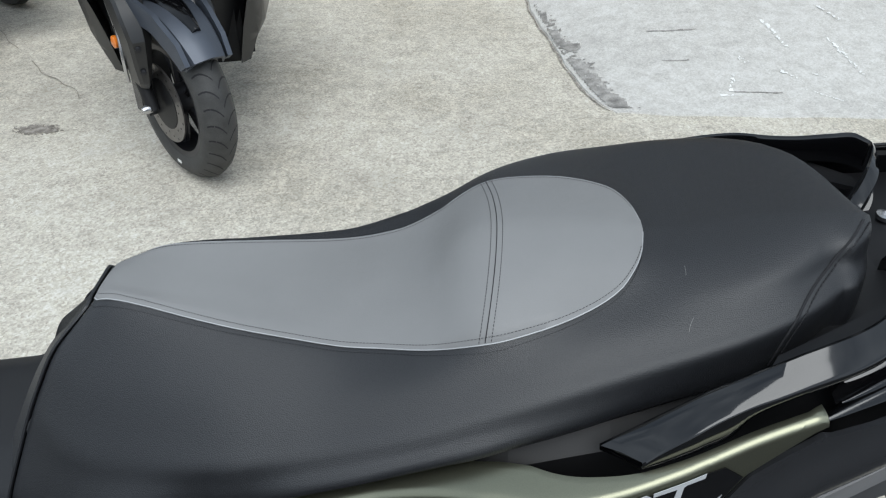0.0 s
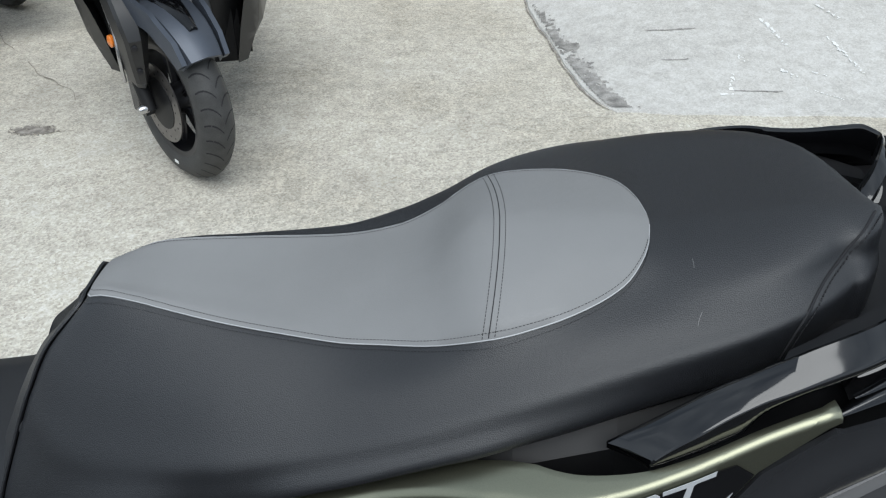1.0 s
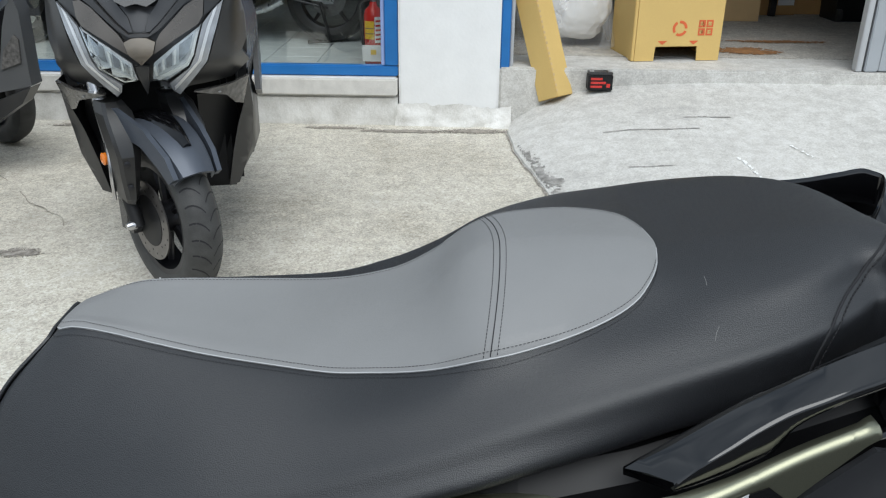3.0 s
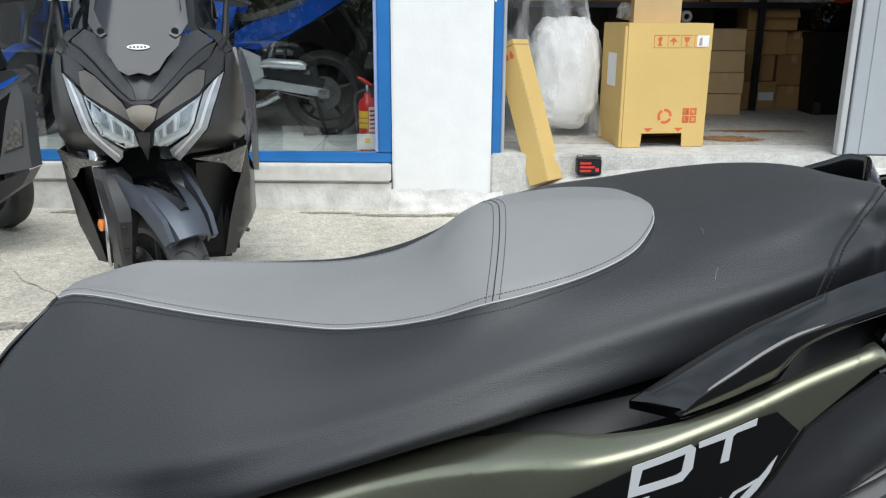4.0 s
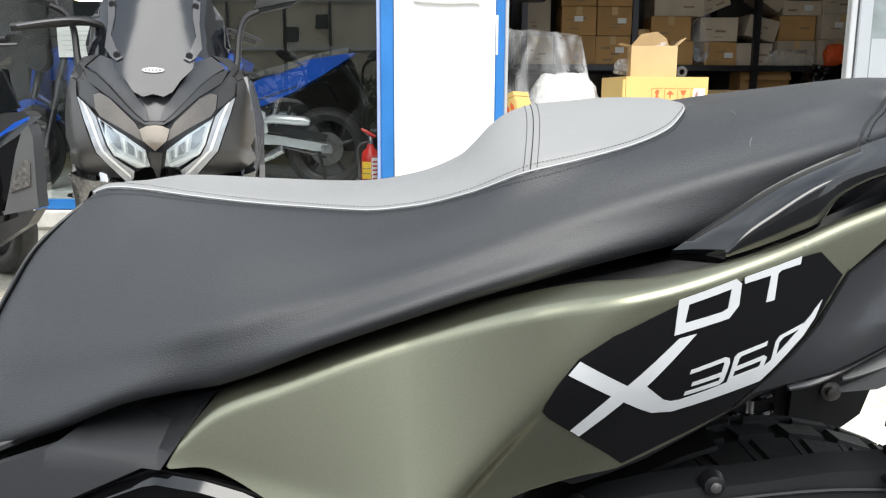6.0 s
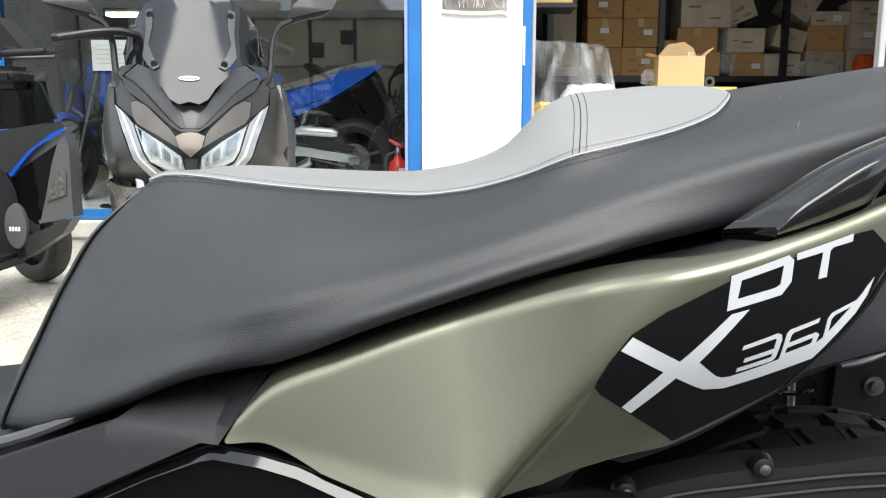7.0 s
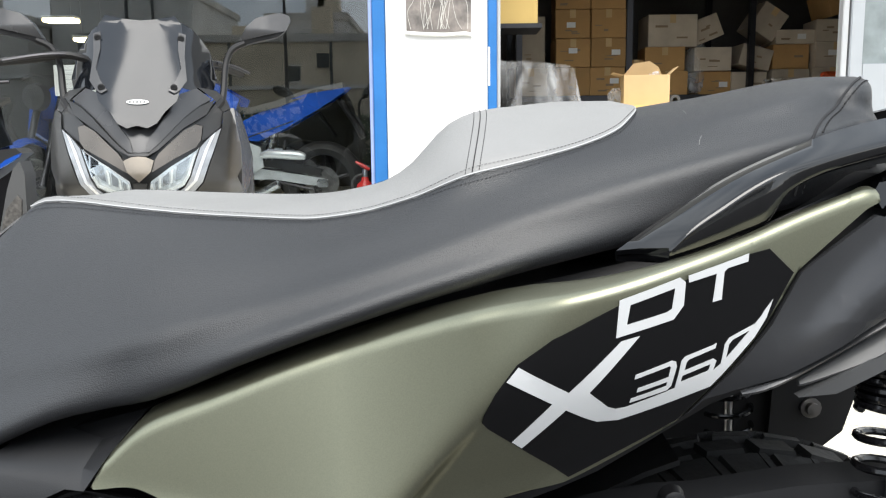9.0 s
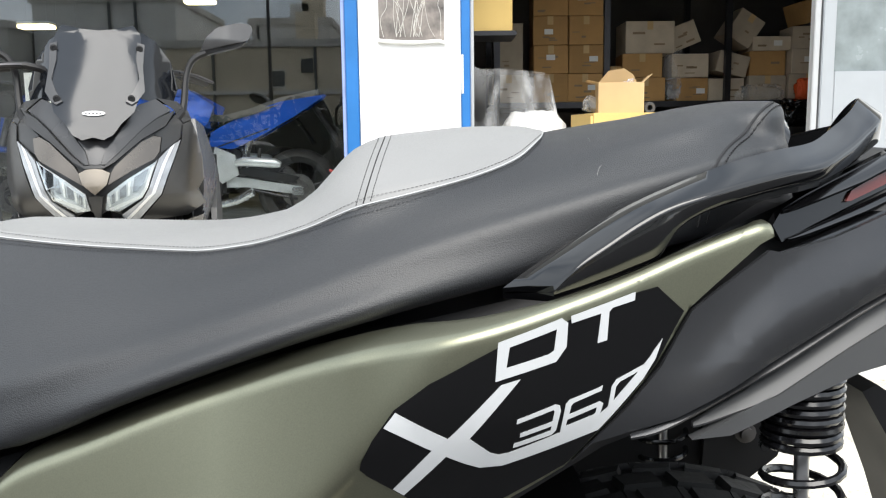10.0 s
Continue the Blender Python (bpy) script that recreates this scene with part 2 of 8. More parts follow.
# the nose bronze again, lightened for the light it catches facing up
M_TIP = mat("lit_bronze_tip", (0.32, 0.275, 0.225), 0.24, metal=0.85, vary=0.08)
M_LENS = mat("headlamp_reflector", (0.62, 0.64, 0.66), 0.22, metal=0.1, vary=0.15, scale=45)
M_DRL = mat("daylight_strip_acrylic", (0.3, 0.31, 0.325), 0.18, metal=0.4, vary=0.2, scale=25)
M_CLEAR = glass("headlamp_cover", (0.92, 0.95, 0.96), ior=1.5)
M_SMOKELENS = mat("smoked_indicator", (0.09, 0.085, 0.08), 0.18, coat=0.5, vary=0.5, scale=60)
M_DISC = mat("brake_disc", (0.2, 0.19, 0.185), 0.35, metal=0.9, vary=0.2, scale=30)
M_MIRROR = mat("mirror_glass", (0.85, 0.86, 0.87), 0.03, metal=1.0, vary=0.0, rough_vary=0.0)
M_SHELL = mat("mirror_shell_grey", (0.06, 0.06, 0.062), 0.26, metal=0.3)
M_STAIN = mat("oil_stain", (0.19, 0.165, 0.135), 0.8, vary=0.4, scale=40, col2=(0.4, 0.37, 0.33))
M_RUST = mat("rust_stain", (0.3, 0.15, 0.06), 0.85, vary=0.3, scale=25, grain=0.3)


# ---------------------------------------------------------------- mesh helpers
ORIGIN = {}


def thing(name, loc, label, category, group="", kind="", rz=0.0):
    """An Empty at the base of a thing; its parts are given in world metres, or in its own where rz is set."""
    e = new(name)
    e.empty_display_size = 0.1
    e.matrix_basis = pose(*loc, 0, 0, rz)
    ORIGIN[e.name] = Vector((0, 0, 0)) if rz else Vector(loc)
    return tagged(e, label, category, group, kind)


def link(name, me, material, parent=None, label=""):
    ob = new(name, me)
    if material:
        me.materials.append(material)
    if parent is not None:
        ob.parent = parent
        ORIGIN[ob.name] = ORIGIN[parent.name]
    else:
        ORIGIN[ob.name] = Vector((0, 0, 0))
    if label:
        ob["label"] = label
    return ob


def part(name, bm, material, parent=None, label="", smooth=False, sharp=40):
    """Links a bmesh as one mesh object under a thing or a part."""
    me = bpy.data.meshes.new(name)
    if parent is not None:
        bmesh.ops.translate(bm, verts=bm.verts, vec=-ORIGIN[parent.name])
    bmesh.ops.recalc_face_normals(bm, faces=bm.faces)
    if smooth:
        lim = radians(sharp)
        for f in bm.faces:
            f.smooth = True
        for e in bm.edges:
            if len(e.link_faces) == 2 and e.calc_face_angle(0) > lim:
                e.smooth = False
    bm.to_mesh(me)
    bm.free()
    return link(name, me, material, parent, label)


def b_box(x0, x1, y0, y1, z0, z1, bevel=0.0, seg=2, m=None):
    bm = bmesh.new()
    bmesh.ops.create_cube(bm, size=1)
    bmesh.ops.scale(bm, verts=bm.verts, vec=(x1 - x0, y1 - y0, z1 - z0))
    bmesh.ops.translate(bm, verts=bm.verts, vec=((x0 + x1) / 2, (y0 + y1) / 2, (z0 + z1) / 2))
    if bevel:
        bmesh.ops.bevel(bm, geom=bm.edges, offset=bevel, segments=seg, affect="EDGES", clamp_overlap=True)
    if m is not None:
        bm.transform(m)
    return bm


def b_join(*bms):
    out = bmesh.new()
    for b in bms:
        me = bpy.data.meshes.new("tmp")
        b.to_mesh(me)
        b.free()
        out.from_mesh(me)
        bpy.data.meshes.remove(me)
    return out


def b_loft(rings, closed=True, cap=True):
    bm = bmesh.new()
    rows = [[bm.verts.new(p) for p in r] for r in rings]
    n = len(rings[0])
    for a, b in zip(rows, rows[1:]):
        for i in range(n if closed else n - 1):
            j = (i + 1) % n
            bm.faces.new((a[i], a[j], b[j], b[i]))
    if cap and closed:
        bm.faces.new(rows[0][::-1])
        bm.faces.new(rows[-1])
    return bm


def smooth_path(pts, k=6):
    """Catmull-Rom through the points."""
    pts = [np.array(p, float) for p in pts]
    out = []
    for i in range(len(pts) - 1):
        p0, p1, p2, p3 = pts[max(0, i - 1)], pts[i], pts[i + 1], pts[min(len(pts) - 1, i + 2)]
        for s in range(k):
            t = s / k
            out.append(0.5 * (2 * p1 + (p2 - p0) * t + (2 * p0 - 5 * p1 + 4 * p2 - p3) * t * t + (3 * p1 - p0 - 3 * p2 + p3) * t ** 3))
    out.append(pts[-1])
    return out


def b_tube(pts, radius, seg=10, flat=1.0, smooth=0, cap=True):
    """A tube along points; radius a number or one a point."""
    if smooth:
        if not isinstance(radius, (int, float)):
            radius = [float(v[0]) for v in smooth_path([(r,) for r in radius], smooth)]
        pts = smooth_path(pts, smooth)
    pts = [Vector(p) for p in pts]
    rad = [radius] * len(pts) if isinstance(radius, (int, float)) else radius
    rings = []
    up = Vector((0, 0, 1))
    side = None
    for i, p in enumerate(pts):
        d = (pts[min(i + 1, len(pts) - 1)] - pts[max(i - 1, 0)]).normalized()
        if side is None:
            side = d.cross(up if abs(d.z) < 0.95 else Vector((1, 0, 0))).normalized()
        else:
            side = (side - d * side.dot(d)).normalized()
        o = side.cross(d).normalized()
        rings.append([p + (side * math.cos(a) + o * math.sin(a) * flat) * rad[i] for a in np.linspace(0, 2 * math.pi, seg, endpoint=False)])
    return b_loft(rings, cap=cap)


def b_lathe(profile, seg=24, m=None):
    """profile: (radius, height) about z; a wide profile makes a ring."""
    rings = [[(r * math.cos(a), r * math.sin(a), z) for a in np.linspace(0, 2 * math.pi, seg, endpoint=False)] for r, z in profile]
    ring = profile[0][0] > 0.065 and profile[-1][0] > 0.065 and profile[0][0] < max(p[0] for p in profile)
    bm = b_loft(rings + rings[:1], cap=False) if ring else b_loft(rings)
    if ring:
        bmesh.ops.remove_doubles(bm, verts=bm.verts, dist=1e-6)
    if m is not None:
        bm.transform(m)
    return bm


def b_skin(poly, put, thick, step=0.0, holes=()):
    """A plate: an outline in two measures (u, v), laid on a surface by put(u, v, depth), thick behind its face."""
    bm = bmesh.new()
    outer = [bm.verts.new((u, v, 0)) for u, v in poly]
    edges = [bm.edges.new((outer[i], outer[(i + 1) % len(outer)])) for i in range(len(outer))]
    for hole in holes:
        vs = [bm.verts.new((u, v, 0)) for u, v in hole]
        edges += [bm.edges.new((vs[i], vs[(i + 1) % len(vs)])) for i in range(len(vs))]
    bmesh.ops.triangle_fill(bm, use_beauty=True, edges=edges)
    if step:
        us = [u for u, v in poly]
        vs = [v for u, v in poly]
        for axis, lo, hi in ((0, min(us), max(us)), (1, min(vs), max(vs))):
            k = math.ceil(lo / step) * step
            while k < hi:
                co, no = [0, 0, 0], [0, 0, 0]
                co[axis], no[axis] = k, 1
                bmesh.ops.bisect_plane(bm, geom=bm.verts[:] + bm.edges[:] + bm.faces[:], plane_co=co, plane_no=no, dist=1e-5)
                k += step
    flat = [(v, v.co.x, v.co.y) for v in bm.verts]
    if thick:
        back = bmesh.ops.extrude_face_region(bm, geom=bm.faces[:])
        deep = [g for g in back["geom"] if isinstance(g, bmesh.types.BMVert)]
        for v in deep:
            v.co = put(v.co.x, v.co.y, thick)
    for v, u, w in flat:
        v.co = put(u, w, 0.0)
    return bm


def b_coil(cx, cy, z0, z1, r, wire, turns, seg=7, steps=18, lean=(0, 0)):
    n = int(turns * steps)
    pts = []
    for i in range(n + 1):
        a, k = 2 * math.pi * i / steps, i / n
        pts.append((cx + lean[0] * k + r * math.cos(a), cy + lean[1] * k + r * math.sin(a), z0 + (z1 - z0) * k))
    return b_tube(pts, wire, seg)


def at(xs, ys):
    """A smooth function through stations."""
    xs, ys = np.array(xs, float), np.array(ys, float)
    d = np.zeros(len(xs))
    s = np.diff(ys) / np.diff(xs)
    d[1:-1] = np.where(s[1:] * s[:-1] > 0, 2 * s[1:] * s[:-1] / (s[1:] + s[:-1] + 1e-12), 0)
    d[0], d[-1] = s[0], s[-1]

    def f(x):
        x = min(max(x, xs[0]), xs[-1])
        i = min(int(np.searchsorted(xs, x, "right")) - 1, len(xs) - 2)
        h = xs[i + 1] - xs[i]
        t = (x - xs[i]) / h
        return float(ys[i] * (1 + 2 * t) * (1 - t) ** 2 + d[i] * h * t * (1 - t) ** 2 + ys[i + 1] * t * t * (3 - 2 * t) + d[i + 1] * h * t * t * (t - 1))
    return f


# ---------------------------------------------------------------- ground and building
def structure(name, bm, material, label, smooth=False):
    return tagged(part(name, bm, material, None, "", smooth), label, "", "", "structure")


WALL, FLOOR_S, FLOOR_R = 4.9, 0.345, 0.285     # front of the wall, store floor, showroom floor

ground_bm = bmesh.new()
bmesh.ops.create_grid(ground_bm, x_segments=2, y_segments=2, size=160)
structure("ground", ground_bm, M_GROUND, "worn pale concrete yard with stains and exposed aggregate")

def seg_off(x, y, sx, sy, dx, dy):
    """Distance from a stroke, and how far along it."""
    n = math.hypot(dx, dy)
    return ((x - sx) * -dy + (y - sy) * dx) / n, ((x - sx) * dx + (y - sy) * dy) / (n * n)


edge_x = at([3.1, 3.22, 3.6, 4.1, 4.5, 4.9], [0.78, 0.66, 0.55, 0.46, 0.41, 0.40])
top_z = at([0.0, 0.16, 0.35, 0.7, 1.3, 4.5], [0.014, 0.11, 0.19, 0.25, 0.268, 0.275])


def ramp_surface(u, v):
    """u along the wall from the cracked edge, v from the toe up to the doorway."""
    y = 3.16 + 1.735 * v + 0.03 * noise.noise((u * 5, 0.2, 3.3)) * (1 - v)
    x = edge_x(y) + u + 0.018 * noise.noise((y * 6, 1.7, 0.4)) * max(0, 1 - u * 6)
    z = 0.004 + top_z(u) * v ** 1.15 + 0.006 * noise.noise((x * 2.2, y * 2.2, 0))
    return Vector((x, y, max(0.004, z)))


us = [0, 0.02, 0.05, 0.1, 0.16, 0.24, 0.34, 0.46] + [0.6 + 0.2 * i for i in range(21)]
rows_v = [i / 22 for i in range(23)]
ramp_bm = bmesh.new()
grid = [[ramp_bm.verts.new(ramp_surface(u, v)) for u in us] for v in rows_v]
for a, b in zip(grid, grid[1:]):
    for i in range(len(us) - 1):
        ramp_bm.faces.new((a[i], a[i + 1], b[i + 1], b[i]))
rim = [r[0] for r in grid]
low = [ramp_bm.verts.new((v.co.x - 0.012, v.co.y, -0.02)) for v in rim]
for i in range(len(rim) - 1):
    ramp_bm.faces.new((rim[i], rim[i + 1], low[i + 1], low[i]))
toe = [ramp_bm.verts.new((v.co.x, v.co.y - 0.01, -0.02)) for v in grid[0]]
for i in range(len(us) - 1):
    ramp_bm.faces.new((grid[0][i], grid[0][i + 1], toe[i + 1], toe[i]))
structure("ramp", ramp_bm, M_RAMP, "pale trowelled concrete ramp with a cracked edge", smooth=True)



def drape(name, material, x0, x1, y0, y1, keep, label, cell=0.008, lift=0.003):
    """A thin stain or paint mark lying on the ramp."""
    bm = bmesh.new()
    nx, ny = int((x1 - x0) / cell), int((y1 - y0) / cell)
    seen = {}

    def vert(i, j):
        if (i, j) not in seen:
            x, y = x0 + i * cell, y0 + j * cell
            u, v = max(0.0, x - edge_x(y)), max(0.0, (y - 3.16) / 1.735)
            seen[i, j] = bm.verts.new((x, y, ramp_surface(u, v).z + lift))
        return seen[i, j]
    for i in range(nx):
        for j in range(ny):
            if keep(x0 + (i + 0.5) * cell, y0 + (j + 0.5) * cell):
                bm.faces.new((vert(i, j), vert(i + 1, j), vert(i + 1, j + 1), vert(i, j + 1)))
    return structure(name, bm, material, label)


def bank(x, y):
    """The dirty bank along the ramp's broken edge."""
    e = x - edge_x(y)
    wide = 0.10 + 0.03 * (4.2 - y)
    n1 = noise.noise((x * 14, y * 9, 2.0)) + 0.6 * noise.noise((x * 45, y * 38, 4.0))
    return 0.015 < e < wide and n1 + 1.3 * (1 - e / wide) + 0.5 * (3.55 - y) > 0.42


M_BANK = mat("dirty_bank_concrete", (0.24, 0.23, 0.215), 0.9, vary=0.3, scale=22, col2=(0.42, 0.405, 0.38), grain=0.4, grain_scale=160)
M_SCUFF = mat("white_paint_scuff", (0.8, 0.8, 0.78), 0.8, vary=0.05)
drape("ramp_dirt", M_BANK, 0.4, 1.0, 3.2, 4.4, bank, "dark dirt on the broken edge of the ramp")
for k, (sx, sy, dx, dy, w) in enumerate(((1.46, 3.95, 0.05, -0.22, 0.03), (1.72, 3.78, 0.05, -0.28, 0.028), (1.75, 4.1, 0.06, -0.14, 0.02), (1.42, 3.52, 0.06, -0.07, 0.03), (1.22, 3.46, -0.03, -0.12, 0.02), (1.1, 3.30, 0.09, 0.01, 0.02), (1.55, 3.5, 0.1, -0.06, 0.014), (1.5, 3.36, 0.13, -0.09, 0.01), (1.28, 3.62, 0.03, -0.06, 0.03))):
    drape("paint_scuff", M_SCUFF, min(sx, sx + dx) - 0.04, max(sx, sx + dx) + 0.04, min(sy, sy + dy) - 0.04, max(sy, sy + dy) + 0.04,
          lambda x, y: abs(seg_off(x, y, sx, sy, dx, dy)[0]) < w * (0.3 + 0.5 * noise.noise((x * 30, y * 30, 1))) and -0.05 < seg_off(x, y, sx, sy, dx, dy)[1] < 1.05 and noise.noise((x * 60, y * 45, k)) > -0.02,
          "white paint scuffs on the ramp", 0.006, 0.004)
for sx, sy, ln in ((0.92, 3.86, 0.22), (0.86, 4.28, 0.5), (1.3, 4.42, 0.25), (1.2, 3.33, 0.2), (0.95, 3.6, 0.12)):
    drape("trowel_mark", M_BANK, sx, sx + ln, sy - 0.03, sy + 0.03, lambda x, y: abs(y - sy - 0.012 * noise.noise((x * 6, sy, 0))) < 0.004 + 0.003 * noise.noise((x * 40, y, 0)), "thin dark trowel line in the ramp", 0.005, 0.003)

# dark crack that follows the ramp's edge
crack_bm = bmesh.new()
pts = []
for i in range(41):
    y = 3.18 + 1.6 * i / 40
    x = edge_x(y) - 0.012 + 0.018 * noise.noise((y * 6, 1.7, 0.4))
    w = 0.003 + 0.008 * abs(noise.noise((y * 9, 0, 0)))
    pts.append((crack_bm.verts.new((x - w, y, 0.004)), crack_bm.verts.new((x + w, y, 0.004))))
for a, b in zip(pts, pts[1:]):
    crack_bm.faces.new((a[0], a[1], b[1], b[0]))
structure("ground_crack", crack_bm, M_STAIN, "dark dirt-filled crack along the ramp's edge")


def ground_crack(name, pts, width, material, label, seed):
    """A thin broken line in the yard's concrete."""
    line = smooth_path(pts, 14)
    bm = bmesh.new()
    last = None
    for i, (x, y) in enumerate(line):
        w = width * (0.35 + 1.3 * abs(noise.noise((x * 11, y * 11, seed))))
        ox, oy = 0.02 * noise.noise((x * 9, y * 9, seed)), 0.02 * noise.noise((x * 9, y * 9, seed + 5))
        pair = (bm.verts.new((x + ox, y + oy - w, 0.004)), bm.verts.new((x + ox, y + oy + w, 0.004)))
        if last and noise.noise((x * 4, y * 4, seed + 2)) > -0.3:
            bm.faces.new((last[0], pair[0], pair[1], last[1]))
        last = pair
    structure(name, bm, material, label)


M_HAIR = mat("hairline_dirt", (0.26, 0.235, 0.2), 0.9, vary=0.3, scale=30)
ground_crack("crack_1", [(-0.75, 3.63), (-0.49, 3.71), (-0.23, 3.755), (-0.03, 3.80), (0.2, 3.74)], 0.0014, M_HAIR, "hairline crack across the concrete yard", 1.0)
ground_crack("crack_2", [(-2.2, 3.98), (-1.75, 3.47), (-1.55, 3.30), (-1.38, 3.04)], 0.004, M_HAIR, "hairline crack across the concrete yard", 4.0)


def speckle(name, cx, cy, rx, ry, material, seed, label, cell=0.006, z=0.0035):
    """A patch that breaks up into grains towards its edge."""
    bm = bmesh.new()
    seen = {}

    def vert(i, j):
        if (i, j) not in seen:
            seen[i, j] = bm.verts.new((cx + i * cell + 0.3 * cell * noise.noise((i * 0.7, j * 0.7, seed)), cy + j * cell, z))
        return seen[i, j]
    for i in range(-int(1.4 * rx / cell), int(1.4 * rx / cell)):
        for j in range(-int(1.4 * ry / cell), int(1.4 * ry / cell)):
            u, v = i * cell / rx, j * cell / ry
            n1 = noise.noise((u * 2.3, v * 2.3, seed)) * 0.5 + noise.noise((i * 0.31, j * 0.31, seed + 3)) * 0.6 + noise.noise((i * 0.8, j * 0.8, seed + 7)) * 0.5
            if u * u + v * v + n1 < 0.62:
                bm.faces.new((vert(i, j), vert(i + 1, j), vert(i + 1, j + 1), vert(i, j + 1)))
    structure(name, bm, material, label)


speckle("stain_1", -1.53, 2.93, 0.1, 0.05, M_STAIN, 3.1, "small dark oil stain on the concrete", 0.004)
for k, (cx, cy, rx, ry) in enumerate(((-0.2, 4.72, 0.3, 0.045), (0.2, 4.74, 0.25, 0.05), (-1.9, 4.75, 0.4, 0.06), (-0.6, 4.77, 0.2, 0.035))):
    speckle("dirt_patch", cx, cy, rx, ry, M_HAIR, 5.0 + 2.3 * k, "brown dirt lying on the concrete", 0.007)
for k, (cx, cy, rx, ry) in enumerate(((1.45, 5.62, 0.3, 0.1), (1.95, 5.52, 0.24, 0.15), (2.3, 5.9, 0.4, 0.06))):
    speckle(f"stain_{k + 2}", cx, cy, rx, ry, M_RUST, 7.7 + 3.1 * k, "brown rust stain on the store floor", 0.01, FLOOR_S + 0.004)

# wall below the shop window
structure("plinth", b_box(-6.2, -0.245, 4.86, 5.1, -0.02, 0.172, 0.012), M_PLINTH, "rough weathered white plinth below the shop window")
structure("window_sill_1", b_box(-6.2, -0.245, 4.835, 5.1, 0.176, 0.276, 0.008), M_SILL, "pale stone sill below the shop window")

pillar_bm = b_box(-0.238, 0.346, 4.89, 5.2, -0.02, 3.3, 0.012)
structure("wall_pillar", pillar_bm, M_WHITE, "white painted wall pillar between window and doorway")
# plaster skirt at the pillar's foot
foot_bm = bmesh.new()
bmesh.ops.create_grid(foot_bm, x_segments=40, y_segments=10, size=0.5)
for v in foot_bm.verts:
    u, w = v.co.x + 0.5, v.co.y + 0.5
    x = -0.26 + 0.68 * u
    bulge = 0.05 + 0.03 * noise.noise((u * 9, w * 3, 1)) + (0.03 if u > 0.85 else 0)
    v.co = (x, 4.888 - bulge * (1 - w) ** 1.5, -0.01 + 0.15 * w * (0.85 + 0.25 * noise.noise((u * 3, 0, 5)) + 0.1 * noise.noise((u * 17, 0, 5))))
structure("pillar_skirt", foot_bm, M_PLINTH, "crumbled white plaster at the foot of the pillar", smooth=True)

structure("wall_lintel_showroom", b_box(-6.2, -0.24, 4.9, 5.2, 2.75, 3.3), M_WHITE, "white wall above the shop window")
structure("wall_lintel_store", b_box(0.347, 3.4, 4.9, 5.2, 2.6, 3.3), M_WHITE, "white wall above the store doorway")
structure("wall_east", b_box(3.25, 8, 4.9, 5.2, -0.02, 3.3), M_WHITE, "white outer wall beside the store doorway")
structure("wall_west", b_box(-9, -6.2, 4.9, 5.2, -0.02, 3.3), M_WHITE, "white outer wall beside the showroom")
structure("roof", b_box(-9, 8, 5.2, 11.5, 3.3, 3.5), M_WHITE, "flat roof slab")
# out of view: added to shape what the seat and rail reflect
structure("wall_upper", b_box(-9, 8, 4.9, 5.2, 3.302, 5.8), mat("unseen_wall_grey", (0.32, 0.32, 0.31), 0.9, vary=0.12, scale=1.5), "unseen plain grey upper wall added to darken reflections")
# invented asphalt out of view, reaching in to darken low reflections
structure("road", b_box(-90, 90, -14.5, 0.72, -0.05, 0.006), mat("asphalt", (0.055, 0.055, 0.057), 0.85, vary=0.2, scale=2, grain=0.3, grain_scale=150), "unseen dark asphalt added behind the yard to darken low reflections")

# shop window
win = thing("window_1", (-3.2, 4.93, 0.28), "large shop window in a blue painted frame", "window", kind="structure")
part("window_frame", b_box(-6.2, -0.242, 4.9, 4.965, 0.279, 0.338, 0.006), M_BLUE, win)
part("window_frame", b_box(-0.318, -0.242, 4.9, 4.965, 0.34, 2.7, 0.006), M_BLUE, win)
part("window_frame", b_box(-2.82, -2.735, 4.9, 4.935, 0.34, 2.7, 0.006), M_BLUE, win)
part("window_frame", b_box(-6.2, -0.242, 4.9, 4.965, 2.702, 2.75, 0.006), M_BLUE, win)
part("glazing_bead", b_box(-0.34, -0.32, 4.912, 4.955, 0.34, 2.7, 0.004), M_BLUESHADE, win, "pale blue glazing strip")
pane = part("pane", b_box(-6.2, -0.33, 4.938, 4.944, 0.339, 2.7), M_GLASS, win, "clear pane that mirrors the street")
pane.visible_shadow = False

# store doorway
jamb = thing("door_frame_1", (0.38, 4.93, 0.25), "blue painted steel door frame", "door frame", kind="structure")
part("jamb", b_box(0.348, 0.402, 4.905, 5.16, 0.24, 2.6, 0.006), M_BLUE, jamb)
part("edge_strip", b_box(0.404, 0.424, 4.93, 5.1, 0.26, 2.6, 0.004), M_ALU, jamb)
structure("store_step", b_box(0.346, 3.4, 4.888, 5.3, 0.0, FLOOR_S - 0.003, 0.01), M_RAMP, "worn concrete step of the store doorway")
structure("floor_store", b_box(0.05, 4.6, 5.301, 8.6, 0.0, FLOOR_S), M_STOREFLOOR, "bare concrete store floor with brown stains")
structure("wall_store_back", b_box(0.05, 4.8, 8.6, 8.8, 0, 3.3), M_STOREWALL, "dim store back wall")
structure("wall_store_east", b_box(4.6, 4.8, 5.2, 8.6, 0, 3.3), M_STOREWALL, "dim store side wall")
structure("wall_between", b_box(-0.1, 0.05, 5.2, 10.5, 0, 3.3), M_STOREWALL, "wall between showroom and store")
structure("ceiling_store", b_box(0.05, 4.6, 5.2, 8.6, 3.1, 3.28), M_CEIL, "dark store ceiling")

